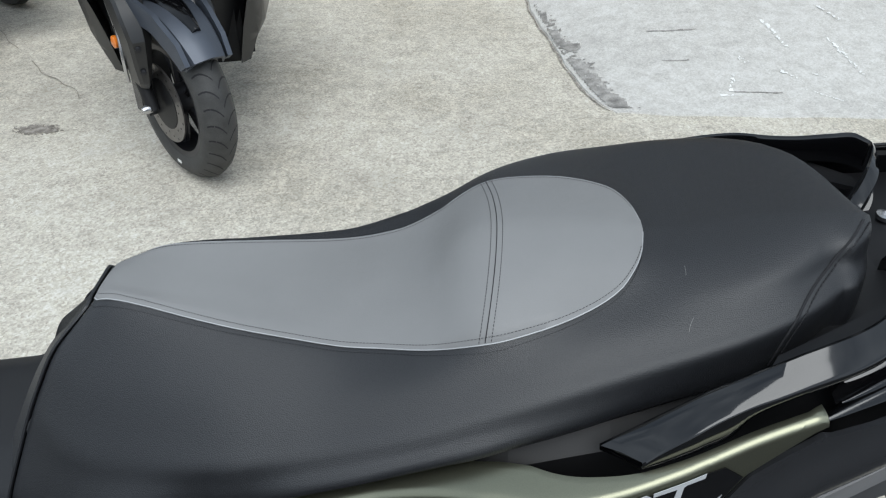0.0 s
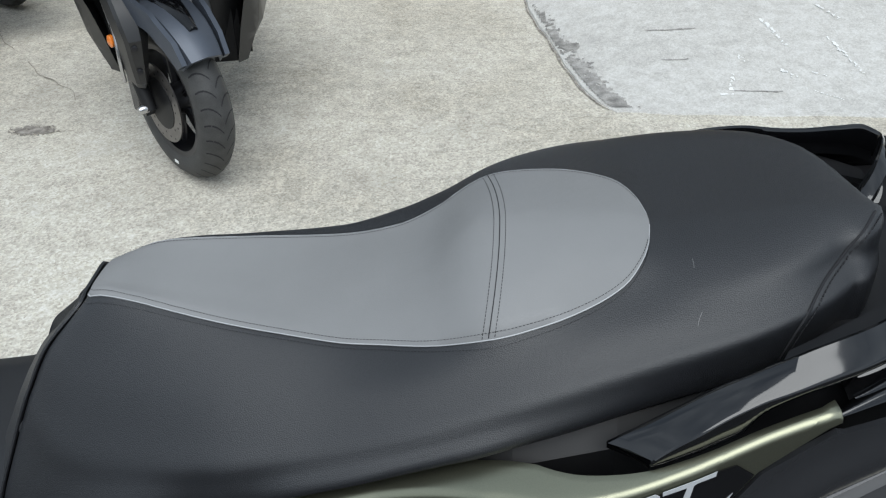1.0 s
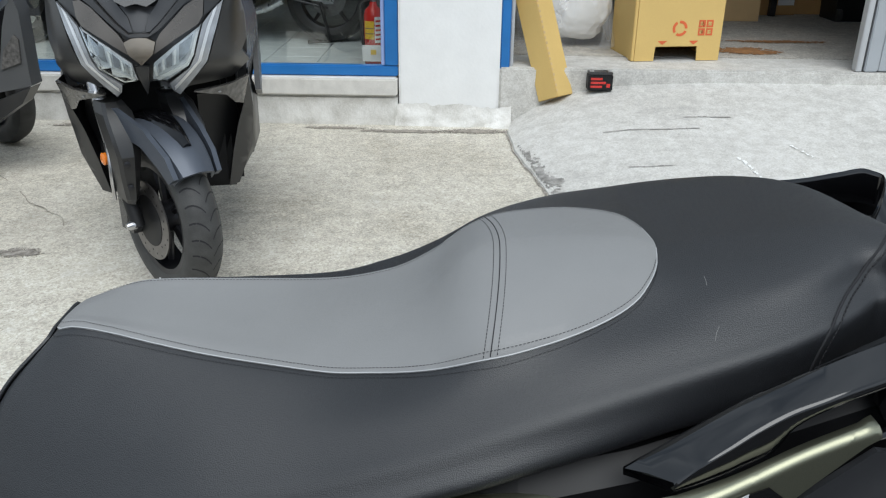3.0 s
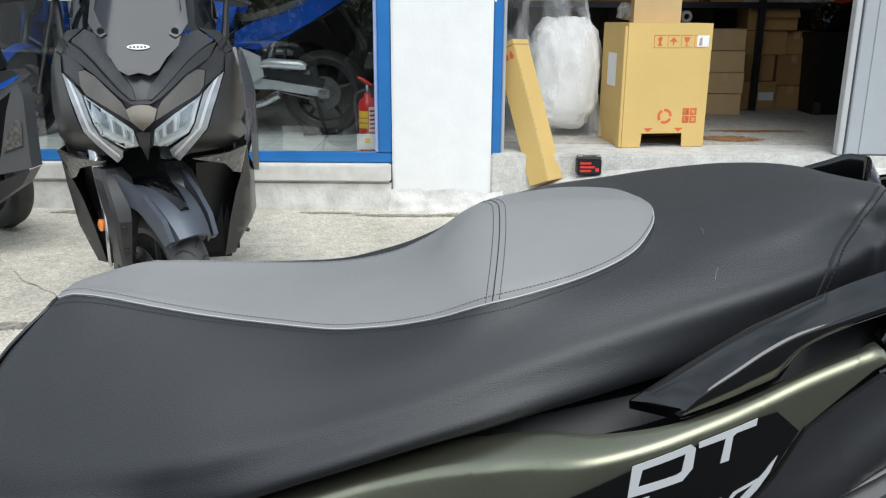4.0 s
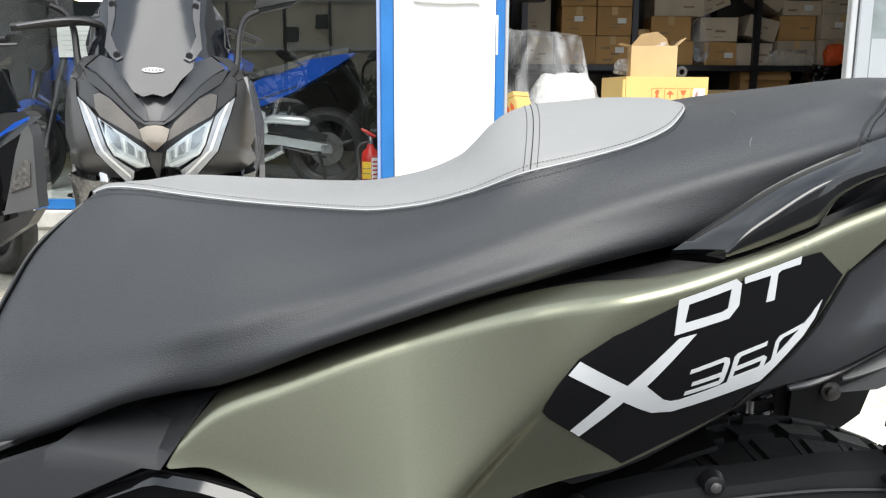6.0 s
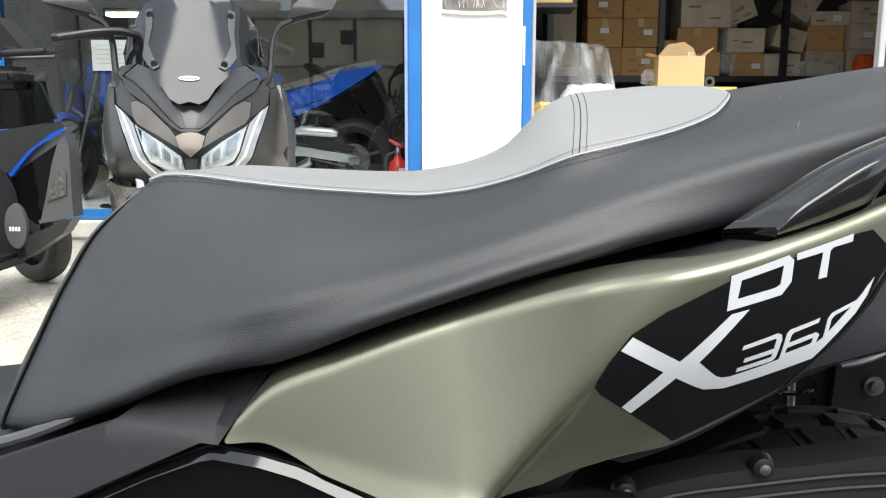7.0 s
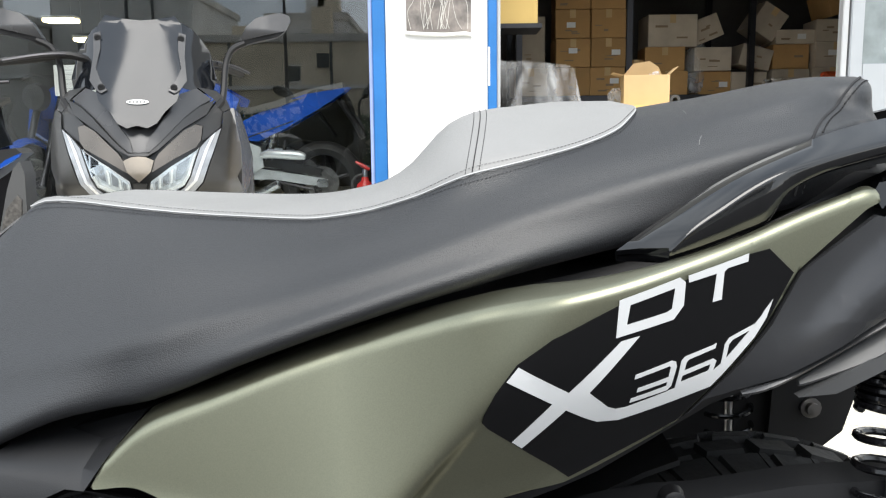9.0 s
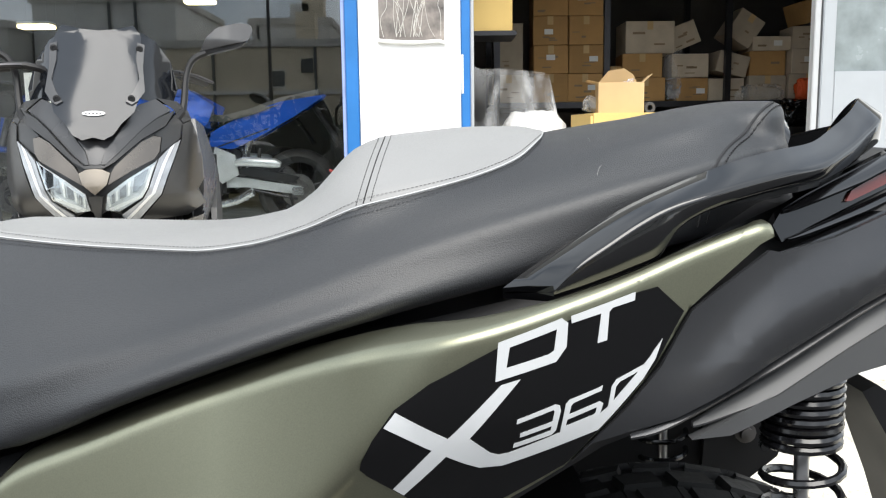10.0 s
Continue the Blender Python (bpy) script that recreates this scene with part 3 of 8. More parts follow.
door = thing("door_1", (2.8, 4.92, FLOOR_S), "white panelled door with a frosted window, standing shut", "door", kind="structure")
part("door_stile", b_box(2.378, 2.412, 4.9, 4.96, FLOOR_S, 2.58, 0.004), M_ALU, door)
part("door_seal", b_box(2.413, 2.424, 4.915, 4.95, FLOOR_S, 2.58), M_TAILGREY, door, "grey rubber seal")
part("door_stile", b_box(2.425, 2.50, 4.896, 4.95, FLOOR_S, 2.58, 0.005), M_DOOR, door)
part("door_panel", b_box(2.501, 3.12, 4.898, 4.945, FLOOR_S + 0.004, 1.30, 0.005), M_DOOR, door)
part("door_rail", b_box(2.501, 3.12, 4.898, 4.945, 2.35, 2.58, 0.005), M_DOOR, door)
part("door_stile", b_box(3.121, 3.25, 4.896, 4.95, FLOOR_S, 2.58, 0.005), M_DOOR, door)
part("door_pane", b_box(2.502, 3.12, 4.918, 4.926, 1.301, 2.349), M_FROST, door, "frosted glass pane")

# showroom shell
structure("floor_showroom_base", b_box(-6.2, -0.1, 5.1, 10.5, 0, FLOOR_R - 0.012), M_TAILGREY, "dark tile joints of the showroom floor")
# these two walls carry the room's dimness in their colour
structure("wall_showroom_back", b_box(-6.2, -0.1, 10.5, 10.7, 0, 3.3), M_DARKWALL, "showroom back wall, its dimness painted in near-black")
structure("wall_showroom_west", b_box(-6.4, -6.2, 5.1, 10.5, 0, 3.3), M_DARKWALL, "showroom side wall, its dimness painted in near-black")
structure("ceiling_showroom", b_box(-6.2, -0.1, 5.2, 10.5, 3.1, 3.28), M_CEIL, "dim showroom ceiling")
for lx, ly in ((-3.79, 8.5), (-3.5, 8.52), (-2.4, 9.4)):
    lz = {-3.79: 2.08, -3.5: 1.89, -2.4: 2.45}[lx]
    lamp = thing("ceiling_lamp", (lx, ly, lz), "warm lit hanging tube lamp in the showroom", "lamp", "showroom lamps")
    m_warm = bpy.data.materials.get("warm_tube") or bpy.data.materials.new("warm_tube")
    m_warm.use_nodes = True
    m_warm.node_tree.nodes["Principled BSDF"].inputs["Emission Color"].default_value = (1, 0.8, 0.42, 1)
    m_warm.node_tree.nodes["Principled BSDF"].inputs["Emission Strength"].default_value = 6.0
    part("lamp_housing", b_box(lx - 0.17, lx + 0.17, ly - 0.09, ly + 0.09, lz + 0.035, lz + 0.06, 0.01), M_ALU, lamp)
    part("diffuser", b_box(lx - 0.16, lx + 0.16, ly - 0.08, ly + 0.08, lz, lz + 0.034, 0.008), m_warm, lamp)
    for sx in (-0.1, 0.1):
        part("cord", b_tube([(lx + sx, ly, lz + 0.06), (lx + sx, ly, 3.1)], 0.004, 6), M_BLACK, lamp)

# across the street, mirrored in the shop window
M_FACADE = mat("old_ochre_plaster", (0.6, 0.52, 0.4), 0.9, vary=0.2, scale=0.8)
M_FACADE2 = mat("grey_plaster", (0.5, 0.48, 0.45), 0.9, vary=0.2, scale=0.8)
M_FACADE3 = mat("white_roof_room", (0.6, 0.59, 0.57), 0.9, vary=0.1, scale=0.8)
M_DARKWIN = mat("dark_window", (0.03, 0.035, 0.04), 0.2)
M_LEAF = mat("hedge_leaf", (0.05, 0.075, 0.03), 0.7, vary=0.4, scale=4)
FAR_Y = -17.0


def far_building(x0, x1, h, material, wins, label, parapet=0.25, back=0.0):
    y1 = FAR_Y - back
    b = thing("building", ((x0 + x1) / 2, y1, 0), label, "building", "buildings across the street")
    part("wall", b_box(x0, x1, y1 - 6, y1, 0, h), material, b)
    part("roof", b_box(x0 - 0.1, x1 + 0.1, y1 - 6.1, y1 + 0.1, h, h + parapet, 0.02), M_FACADE2, b)
    for wx, wz, ww, wh in wins:
        w = part("window", b_box(wx, wx + ww, y1 + 0.002, y1 + 0.05, wz, wz + wh, 0.01), M_FACADE3, b)
        part("pane", b_box(wx + 0.07, wx + ww - 0.07, y1 + 0.052, y1 + 0.06, wz + 0.07, wz + wh - 0.07), M_DARKWIN, w)
    r2 = random.Random(int(x0 * 10))
    for k in range(max(2, int((x1 - x0) / 2.2))):
        px = r2.uniform(x0 + 0.3, x1 - 0.5)
        part("chimney", b_box(px, px + r2.uniform(0.3, 0.9), y1 - 1.5, y1 - 0.8, h + parapet, h + parapet + r2.uniform(0.3, 1.1)), r2.choice((M_FACADE, M_FACADE2, M_FACADE3)), b)
        qx = r2.uniform(x0 + 0.2, x1 - 0.2)
        part("pipe", b_tube([(qx, y1 + 0.06, 0.4), (qx, y1 + 0.06, h)], 0.05, 6), M_DARKWIN, b)
        vx, vz = r2.uniform(x0 + 0.2, x1 - 0.8), r2.uniform(1.9, h - 0.6)
        part("shutter", b_box(vx, vx + r2.uniform(0.3, 0.6), y1 + 0.062, y1 + 0.09, vz, vz + 0.45), r2.choice((M_DARKWIN, M_FACADE3, M_LEAF)), b)
    part("cornice", b_box(x0, x1, y1 + 0.002, y1 + 0.14, h * 0.62, h * 0.62 + 0.12), M_FACADE3, b)
    return b


far_building(-24, -13.5, 4.6, M_FACADE2, [(-22, 2.2, 1.1, 1.2), (-19, 2.2, 1.1, 1.2), (-16, 2.2, 1.1, 1.2)], "low grey plastered building across the street")
far_building(-13.4, -8.6, 5.6, M_FACADE3, [(-12.6, 3.2, 1.0, 1.3), (-10.4, 3.2, 1.0, 1.3)], "white flat-roofed house across the street", back=1.5)
far_building(-8.5, -2.2, 3.9, M_FACADE, [(-5.2, 2.6, 0.5, 0.6)], "ochre plastered yard building across the street")
far_building(-2.1, 0.9, 5.0, M_FACADE2, [(-1.2, 3.2, 0.8, 1.0), (-1.2, 1.5, 0.8, 1.0)], "tall narrow ochre house across the street")
far_building(1.0, 9, 4.4, M_FACADE, [(2.2, 2.3, 0.9, 1.1), (4.6, 2.3, 0.9, 1.1), (7, 2.3, 0.9, 1.1)], "ochre terraced house across the street")
far_building(9.2, 22, 5.2, M_FACADE3, [(11, 3, 1, 1.2), (14, 3, 1, 1.2), (17, 3, 1, 1.2)], "white apartment house across the street", back=1.0)
far_building(-6.4, -3.6, 5.0, M_FACADE3, [(-5.6, 4.1, 0.9, 0.5)], "pale roof room behind the yard building", back=3.0)

hedge_bm = bmesh.new()
rnd = random.Random(5)
for i in range(2600):
    hx = rnd.uniform(-12, 3)
    hz = rnd.uniform(0.0, 1.7 + 0.5 * noise.noise((hx * 0.9, 0, 0)))
    p = Vector((hx, FAR_Y + 0.9 + rnd.uniform(-0.4, 0.5), hz))
    s = rnd.uniform(0.1, 0.22)
    d1 = Vector((rnd.uniform(-1, 1), rnd.uniform(-1, 1), rnd.uniform(-1, 1))).normalized() * s
    d2 = Vector((rnd.uniform(-1, 1), rnd.uniform(-1, 1), rnd.uniform(-1, 1))).normalized() * s * 0.5
    hedge_bm.faces.new([hedge_bm.verts.new(q) for q in (p - d1, p + d2, p + d1, p - d2)])
tagged(part("hedge", hedge_bm, M_LEAF), "dark green leafy hedge along the far wall", "hedge", "", "stuff")

lamp = thing("street_lamp", (-4.9, -15.6, 0), "grey steel street lamp with two heads", "street lamp")
part("pole", b_tube([(-4.9, -15.6, 0), (-4.9, -15.6, 5.2)], [0.07, 0.045], 10), M_DARKMETAL, lamp)
for sx in (-0.55, 0.45):
    part("arm", b_tube([(-4.9, -15.6, 5.15), (-4.9 + sx * 0.5, -15.6, 5.45), (-4.9 + sx, -15.6, 5.5)], 0.03, 8, smooth=4), M_DARKMETAL, lamp)
    part("lamp_head", b_box(-4.9 + sx - 0.16, -4.9 + sx + 0.16, -15.7, -15.5, 5.44, 5.56, 0.03), M_DARKMETAL, lamp)


# ---------------------------------------------------------------- the scooter in front of the camera
CY = 0.93


def mid_y(x):
    """The middle line of the scooter's body, which stands a little askew."""
    return 0.929 + 0.047 * x


def seat_mid(x):
    """The middle line of the seat's top panel."""
    return 0.905 - 0.02 * x


scoot = thing("scooter", (0.1, CY, 0), "matt olive green and black maxi scooter with a two-tone seat", "scooter")

# seat: stations along x
f_top = at([-0.285, -0.275, -0.255, -0.21, -0.12, -0.05, 0.0, 0.046, 0.08, 0.1, 0.12, 0.14, 0.165, 0.2, 0.25, 0.29, 0.322, 0.36, 0.41, 0.45, 0.4976, 0.5273, 0.5488, 0.5631],
           [0.846, 0.856, 0.8615, 0.861, 0.857, 0.855, 0.857, 0.865, 0.880, 0.895, 0.918, 0.934, 0.943, 0.947, 0.951, 0.951, 0.946, 0.952, 0.961, 0.969, 0.974, 0.974, 0.967, 0.945])
f_wg = at([-0.285, -0.275, -0.255, -0.21, -0.12, -0.02, 0.05, 0.1, 0.157, 0.2, 0.25, 0.31, 0.36, 0.42, 0.4738, 0.5214, 0.5488, 0.5631],
          [0.038, 0.046, 0.056, 0.07, 0.093, 0.115, 0.127, 0.14, 0.154, 0.146, 0.135, 0.13, 0.133, 0.13, 0.11, 0.075, 0.04, 0.012])
f_zg = at([-0.285, -0.275, -0.255, -0.17, -0.07, 0.0, 0.05, 0.1, 0.157, 0.2, 0.25, 0.31, 0.36, 0.42, 0.4857, 0.5273, 0.5488, 0.5631],
          [0.842, 0.855, 0.860, 0.854, 0.848, 0.846, 0.852, 0.868, 0.895, 0.905, 0.914, 0.924, 0.934, 0.946, 0.958, 0.962, 0.958, 0.942])
f_wc = at([-0.285, -0.235, -0.17, -0.09, 0.0, 0.1, 0.2, 0.31, 0.39, 0.44, 0.4857, 0.5214, 0.5488, 0.5631],
          [0.10, 0.15, 0.182, 0.207, 0.213, 0.218, 0.212, 0.196, 0.183, 0.167, 0.142, 0.105, 0.055, 0.02])
f_zc = at([-0.285, -0.235, -0.17, -0.09, 0.0, 0.1, 0.2, 0.31, 0.39, 0.4619, 0.5214, 0.5631],
          [0.74, 0.72, 0.737, 0.764, 0.79, 0.822, 0.856, 0.886, 0.906, 0.921, 0.93, 0.928])
f_wb = at([-0.29, -0.24, -0.18, -0.11, -0.03, 0.05, 0.13, 0.21, 0.3, 0.4, 0.4619, 0.5095, 0.5452, 0.5631],
          [0.135, 0.172, 0.205, 0.212, 0.231, 0.236, 0.236, 0.226, 0.205, 0.18, 0.152, 0.112, 0.06, 0.022])
f_zb = at([-0.4, -0.35, -0.27, -0.19, -0.11, -0.03, 0.05, 0.13, 0.21, 0.3, 0.4, 0.5095, 0.5631],
          [0.618, 0.626, 0.657, 0.692, 0.71, 0.743, 0.772, 0.797, 0.817, 0.834, 0.850, 0.866, 0.872])
f_back = at([-0.285, -0.24, -0.17, -0.08, 0.0, 0.6], [0.108, 0.085, 0.045, 0.012, 0.0, 0.0])    # how far the lower edge runs ahead


X_FAR = [-0.285, -0.21, -0.12, -0.02, 0.05, 0.1, 0.157, 0.2, 0.25, 0.3, 0.35, 0.42, 0.47, 0.505, 0.528, 0.541]
f_wf = at(X_FAR, [0.035, 0.066, 0.09, 0.118, 0.144, 0.162, 0.18, 0.19, 0.194, 0.195, 0.194, 0.188, 0.172, 0.14, 0.09, 0.03])
f_zf = at(X_FAR, [0.844, 0.861, 0.856, 0.852, 0.862, 0.878, 0.905, 0.918, 0.930, 0.938, 0.947, 0.957, 0.962, 0.964, 0.960, 0.945])


def eased(f, reach=0.09):
    """A smoother run of f, for the side below the shoulder."""
    xs = np.linspace(-0.285, 0.56, 40)
    return at(xs, [sum(f(x + d * reach) * k for d, k in ((-1, 0.15), (-0.5, 0.22), (0, 0.26), (0.5, 0.22), (1, 0.15))) for x in xs])


f_ws, f_zs = eased(f_wg), eased(f_zg)


def seat_line(x, n=30, far=False):
    """Half cross-section, from the middle down to the lower edge: points (ahead, across, height)."""
    low = f_back(x)
    off = 0.024 + 0.067 * x
    top, zg, zc, zb = f_top(x), f_zg(x), f_zc(x), f_zb(x - low)
    end = max(0.0, min(1.0, (0.5425 - x) / 0.03)) ** 0.4
    wg, wc, wb = [max(m * end, w - off) for w, m in ((f_wg(x), 0.042), (f_wc(x), 0.07), (f_wb(x), 0.074))]
    ws, zs = max(0.03 * end, f_ws(x) - off), f_zs(x)
    ctrl = [(0, -wg * 0.35, top), (0, 0.0, top), (0, wg * 0.55, top * 0.6 + zg * 0.4 + 0.001), (0, wg, zg),
            (0, ws * 0.52 + wc * 0.48, zs * 0.6 + zc * 0.4), (0, ws * 0.16 + wc * 0.84, zs * 0.19 + zc * 0.81),
            (low * 0.62, wc, zc), (low * 0.7, wc * 0.75 + wb * 0.25 + 0.002, zc * 0.7 + zb * 0.3), (low, wb, zb + 0.012), (low, wb - 0.008, zb), (low, wb - 0.05, zb - 0.004)]
    ctrl = [(low * max(0.0, min(1.0, (zg - z) / max(0.01, zg - zb - 0.012))) ** 0.65, w, z) for k, w, z in ctrl]
    if far:                                                      # the far half rolls off from a fuller shoulder
        w, z = f_wf(x), f_zf(x)
        ctrl = [(0, -w * 0.35, top), (0, 0.0, top), (0, w * 0.55, top * 0.55 + z * 0.45 + 0.001), (0, w, z), (0, w + 0.02, z - 0.03), (low * 0.6, w + 0.032, z - 0.08),
                (low, w + 0.032, zb + 0.012), (low, w + 0.024, zb), (low, w - 0.02, zb - 0.004)]
    full = smooth_path(ctrl, 8)[8:]
    d = [0.0]
    for a, b in zip(full, full[1:]):
        d.append(d[-1] + float(np.linalg.norm(b - a)))
    d = np.array(d)
    s = np.linspace(0, d[-1], n)
    return [np.array([np.interp(k, d, [p[j] for p in full]) for j in range(3)]) for k in s]


def seat_point(x, w):
    """The seat's surface at x and the distance w from the middle line (top part only)."""
    line = seat_line(x, 50, w > 0)
    ws = [p[1] for p in line]
    k = next((i for i in range(1, len(ws)) if ws[i] >= abs(w)), len(ws) - 1)
    t = (abs(w) - ws[k - 1]) / max(1e-6, ws[k] - ws[k - 1])
    p = line[k - 1] * (1 - t) + line[k] * t
    return Vector((x - p[0], seat_mid(x) + w, p[2]))


xs_seat = [-0.285, -0.28, -0.274, -0.265] + [-0.2575 + 0.0125 * i for i in range(61)] + [0.5, 0.507, 0.514, 0.52, 0.526, 0.531, 0.535, 0.538, 0.5405]
rings = []
for x in xs_seat:
    half, other = seat_line(x, 46), seat_line(x, 46, True)
    for p in half:                                               # a soft pucker in the cover above the side panel's corner
        if p[1] > 0.12:
            low_in = math.exp(-((p[2] - 0.725) / 0.03) ** 2)
            cx = x - p[0] + 0.112 - 0.35 * (p[2] - 0.725)
            p[1] += low_in * (0.0035 * math.exp(-(cx / 0.010) ** 2) - 0.003 * math.exp(-((cx + 0.022) / 0.012) ** 2))
    near = [(x - p[0], seat_mid(x) - p[1], p[2]) for p in half[::-1]]
    far = [(x - p[0], seat_mid(x) + p[1], p[2]) for p in other[1:]]
    rings.append(near + far)
seat = part("seat", b_loft(rings, closed=False), M_SEAT, scoot, "black pebbled vinyl seat cover", smooth=True, sharp=75)
front = rings[0]
cap_bm = bmesh.new()
outer = [cap_bm.verts.new((p[0] - 0.002, p[1], p[2])) for p in front]
mid_pts = [cap_bm.verts.new((p[0] - 0.022, seat_mid(-0.3) + (p[1] - seat_mid(-0.3)) * 0.5, p[2] * 0.75 + 0.745 * 0.25)) for p in front]
for i in range(len(front) - 1):
    cap_bm.faces.new((outer[i], outer[i + 1], mid_pts[i + 1], mid_pts[i]))
cap_bm.faces.new(mid_pts)
part("seat_nose", cap_bm, M_SEAT, seat, smooth=True)
end_bm = bmesh.new()
end_bm.faces.new([end_bm.verts.new(p) for p in rings[-1]])
part("seat_end", end_bm, M_SEAT, seat)
part("piping", b_tube([(p[0] - 0.004, p[1], p[2]) for p in front], 0.0022, 6), M_SEAT, seat)

# grey top panel
grey_w = at([-0.277, -0.27, -0.25, -0.21, -0.12, -0.02, 0.05, 0.1, 0.157, 0.2, 0.25, 0.285, 0.302, 0.311, 0.316],
            [0.040, 0.044, 0.049, 0.057, 0.075, 0.09, 0.1, 0.115, 0.128, 0.12, 0.102, 0.081, 0.059, 0.036, 0.006])
xs_grey = [-0.277, -0.272] + [-0.2655 + 0.0125 * i for i in range(44)] + [0.28, 0.287, 0.293, 0.298, 0.302, 0.306, 0.309, 0.312, 0.3145, 0.316]
grey_bm = bmesh.new()
rows = []
NW = 17
for x in xs_grey:
    w = grey_w(x)
    row = []
    for j in range(NW):
        q = -w + 2 * w * j / (NW - 1)
        p = seat_point(x, q)
        row.append(grey_bm.verts.new((p.x, p.y, p.z + 0.0022)))
    rows.append(row)
for a, b in zip(rows, rows[1:]):
    for j in range(NW - 1):
        grey_bm.faces.new((a[j], a[j + 1], b[j + 1], b[j]))
skirt = [r[0] for r in rows] + rows[-1][1:-1] + [r[-1] for r in rows[::-1]] + rows[0][-2:0:-1]
down = [grey_bm.verts.new((v.co.x, v.co.y, v.co.z - 0.004)) for v in skirt]
for i in range(len(skirt)):
    k = (i + 1) % len(skirt)
    grey_bm.faces.new((skirt[i], skirt[k], down[k], down[i]))
part("grey_panel", grey_bm, M_SEATGREY, seat, "grey vinyl centre panel with dark stitching", smooth=True, sharp=60)


def seam_tube(name, line, r, material, lift=0.0):
    pts = [seat_point(x, w) + Vector((0, 0, lift)) for x, w in line]
    return part(name, b_tube(pts, r, 5), material, seat, smooth=True)


def stitches(name, line, lift, length=0.0024, gap=0.0013, r=0.0003):
    """A row of thread dashes along a line on the seat, one mesh."""
    pts = [seat_point(x, w) + Vector((0, 0, lift)) for x, w in line]
    d = [0.0]
    for a, b in zip(pts, pts[1:]):
        d.append(d[-1] + (b - a).length)
    P = np.array([list(p) for p in pts])
    get = lambda s: Vector([float(np.interp(s, d, P[:, j])) for j in range(3)])
    vs, fs, s = [], [], 0.0
    while s < d[-1] - length:
        a, b = get(s), get(s + length)
        t = (b - a).normalized()
        o = t.cross(Vector((0, 0, 1))).normalized() * r
        u = Vector((0, 0, r * 1.2))
        k = len(vs)
        vs += [a - o, a + o, a + u, b - o, b + o, b + u]
        fs += [(k, k + 1, k + 4, k + 3), (k + 1, k + 2, k + 5, k + 4), (k + 2, k, k + 3, k + 5)]
        s += length + gap
    me = bpy.data.meshes.new(name)
    me.from_pydata([v - ORIGIN[seat.name] for v in vs], [], fs)
    return link(name, me, M_THREAD, seat)


dense = [-0.276 + 0.006 * i for i in range(95)] + [0.293, 0.297, 0.301, 0.305, 0.308, 0.311, 0.3135, 0.3155]
for s in (-1, 1):
    seam_tube("edge_piping", [(x, s * grey_w(x)) for x in dense], 0.0008, M_PIPE, 0.0015)
    stitches("stitching", [(x, s * max(0.0, grey_w(x) - 0.0045)) for x in dense[:-2]], 0.0026)
    stitches("stitching", [(x, s * (grey_w(x) + 0.005)) for x in dense[:-2]], 0.0006)
for dx in (-0.006, 0.0, 0.006):
    line = [(0.154 + dx + 0.011 * (1 - (k / 10.0) ** 2), 0.0127 * k) for k in range(-10, 11)]
    if dx:
        stitches("stitching", line, 0.0026)
    else:
        seam_tube("cross_seam", line, 0.0005, M_THREAD, 0.0023)
# seam round the rear bolster


def on_seat(x, k, side):
    line = seat_line(x, 30, side > 0)
    p = line[int(k)] * (1 - k % 1) + line[min(29, int(k) + 1)] * (k % 1)
    q = line[max(0, int(k) - 1)]
    d = p - q
    n_out = Vector((0, -side * d[2], d[1])).normalized()
    n_out = Vector((0, side * abs(n_out.y), abs(n_out.z)))
    return Vector((x - p[0], seat_mid(x) + side * p[1], p[2])) + n_out * 0.0006


BOLSTER = smooth_path([(0.530, 2), (0.515, 5), (0.490, 9), (0.468, 12), (0.450, 15), (0.438, 18), (0.431, 22)], 6)
for s in (-1,):
    part("bolster_seam", b_tube([on_seat(x, k, s) for x, k in BOLSTER], 0.0013, 6), M_THREAD, seat, smooth=True)
    thread = [on_seat(min(0.5395, x + 0.008), k, s) for x, k in BOLSTER]
    dashes = [b_tube([a1, a1 + (b1 - a1) * 0.62], 0.0008, 5) for a1, b1 in zip(thread, thread[1:])]
    part("stitching", b_join(*dashes), M_THREAD, seat)

M_LINT = mat("pale_lint", (0.3, 0.3, 0.29), 0.9)
for x0, w0, bend in ((0.346, -0.123, 0.003), (0.349, -0.07, -0.002)):
    pts = [seat_point(x0 + bend * q * q + 0.002 * q, w0 + 0.011 * q) + Vector((0, 0, 0.0007)) for q in (0, 0.25, 0.5, 0.75, 1)]
    tagged(part("lint", b_tube(pts, 0.00016, 5), M_LINT), "thin pale lint thread lying on the seat", "lint", "lint threads on the seat")

# body core under the seat
core = []
for x, w, z0, z1 in ((-0.42, 0.12, 0.42, 0.6), (-0.3, 0.165, 0.42, 0.64), (-0.1, 0.205, 0.45, 0.70), (0.08, 0.215, 0.54, 0.765), (0.18, 0.21, 0.64, 0.795), (0.28, 0.2, 0.70, 0.815), (0.4, 0.17, 0.71, 0.84), (0.5, 0.17, 0.755, 0.885), (0.6, 0.16, 0.79, 0.90), (0.72, 0.13, 0.82, 0.92)):
    core.append([(x, CY - w, z0), (x, CY - w, z1 - 0.02), (x, CY - w + 0.02, z1), (x, CY + w - 0.02, z1), (x, CY + w, z1 - 0.02), (x, CY + w, z0)])
part("under_seat_body", b_loft(core), M_BLACK, scoot, "black inner body below the seat")


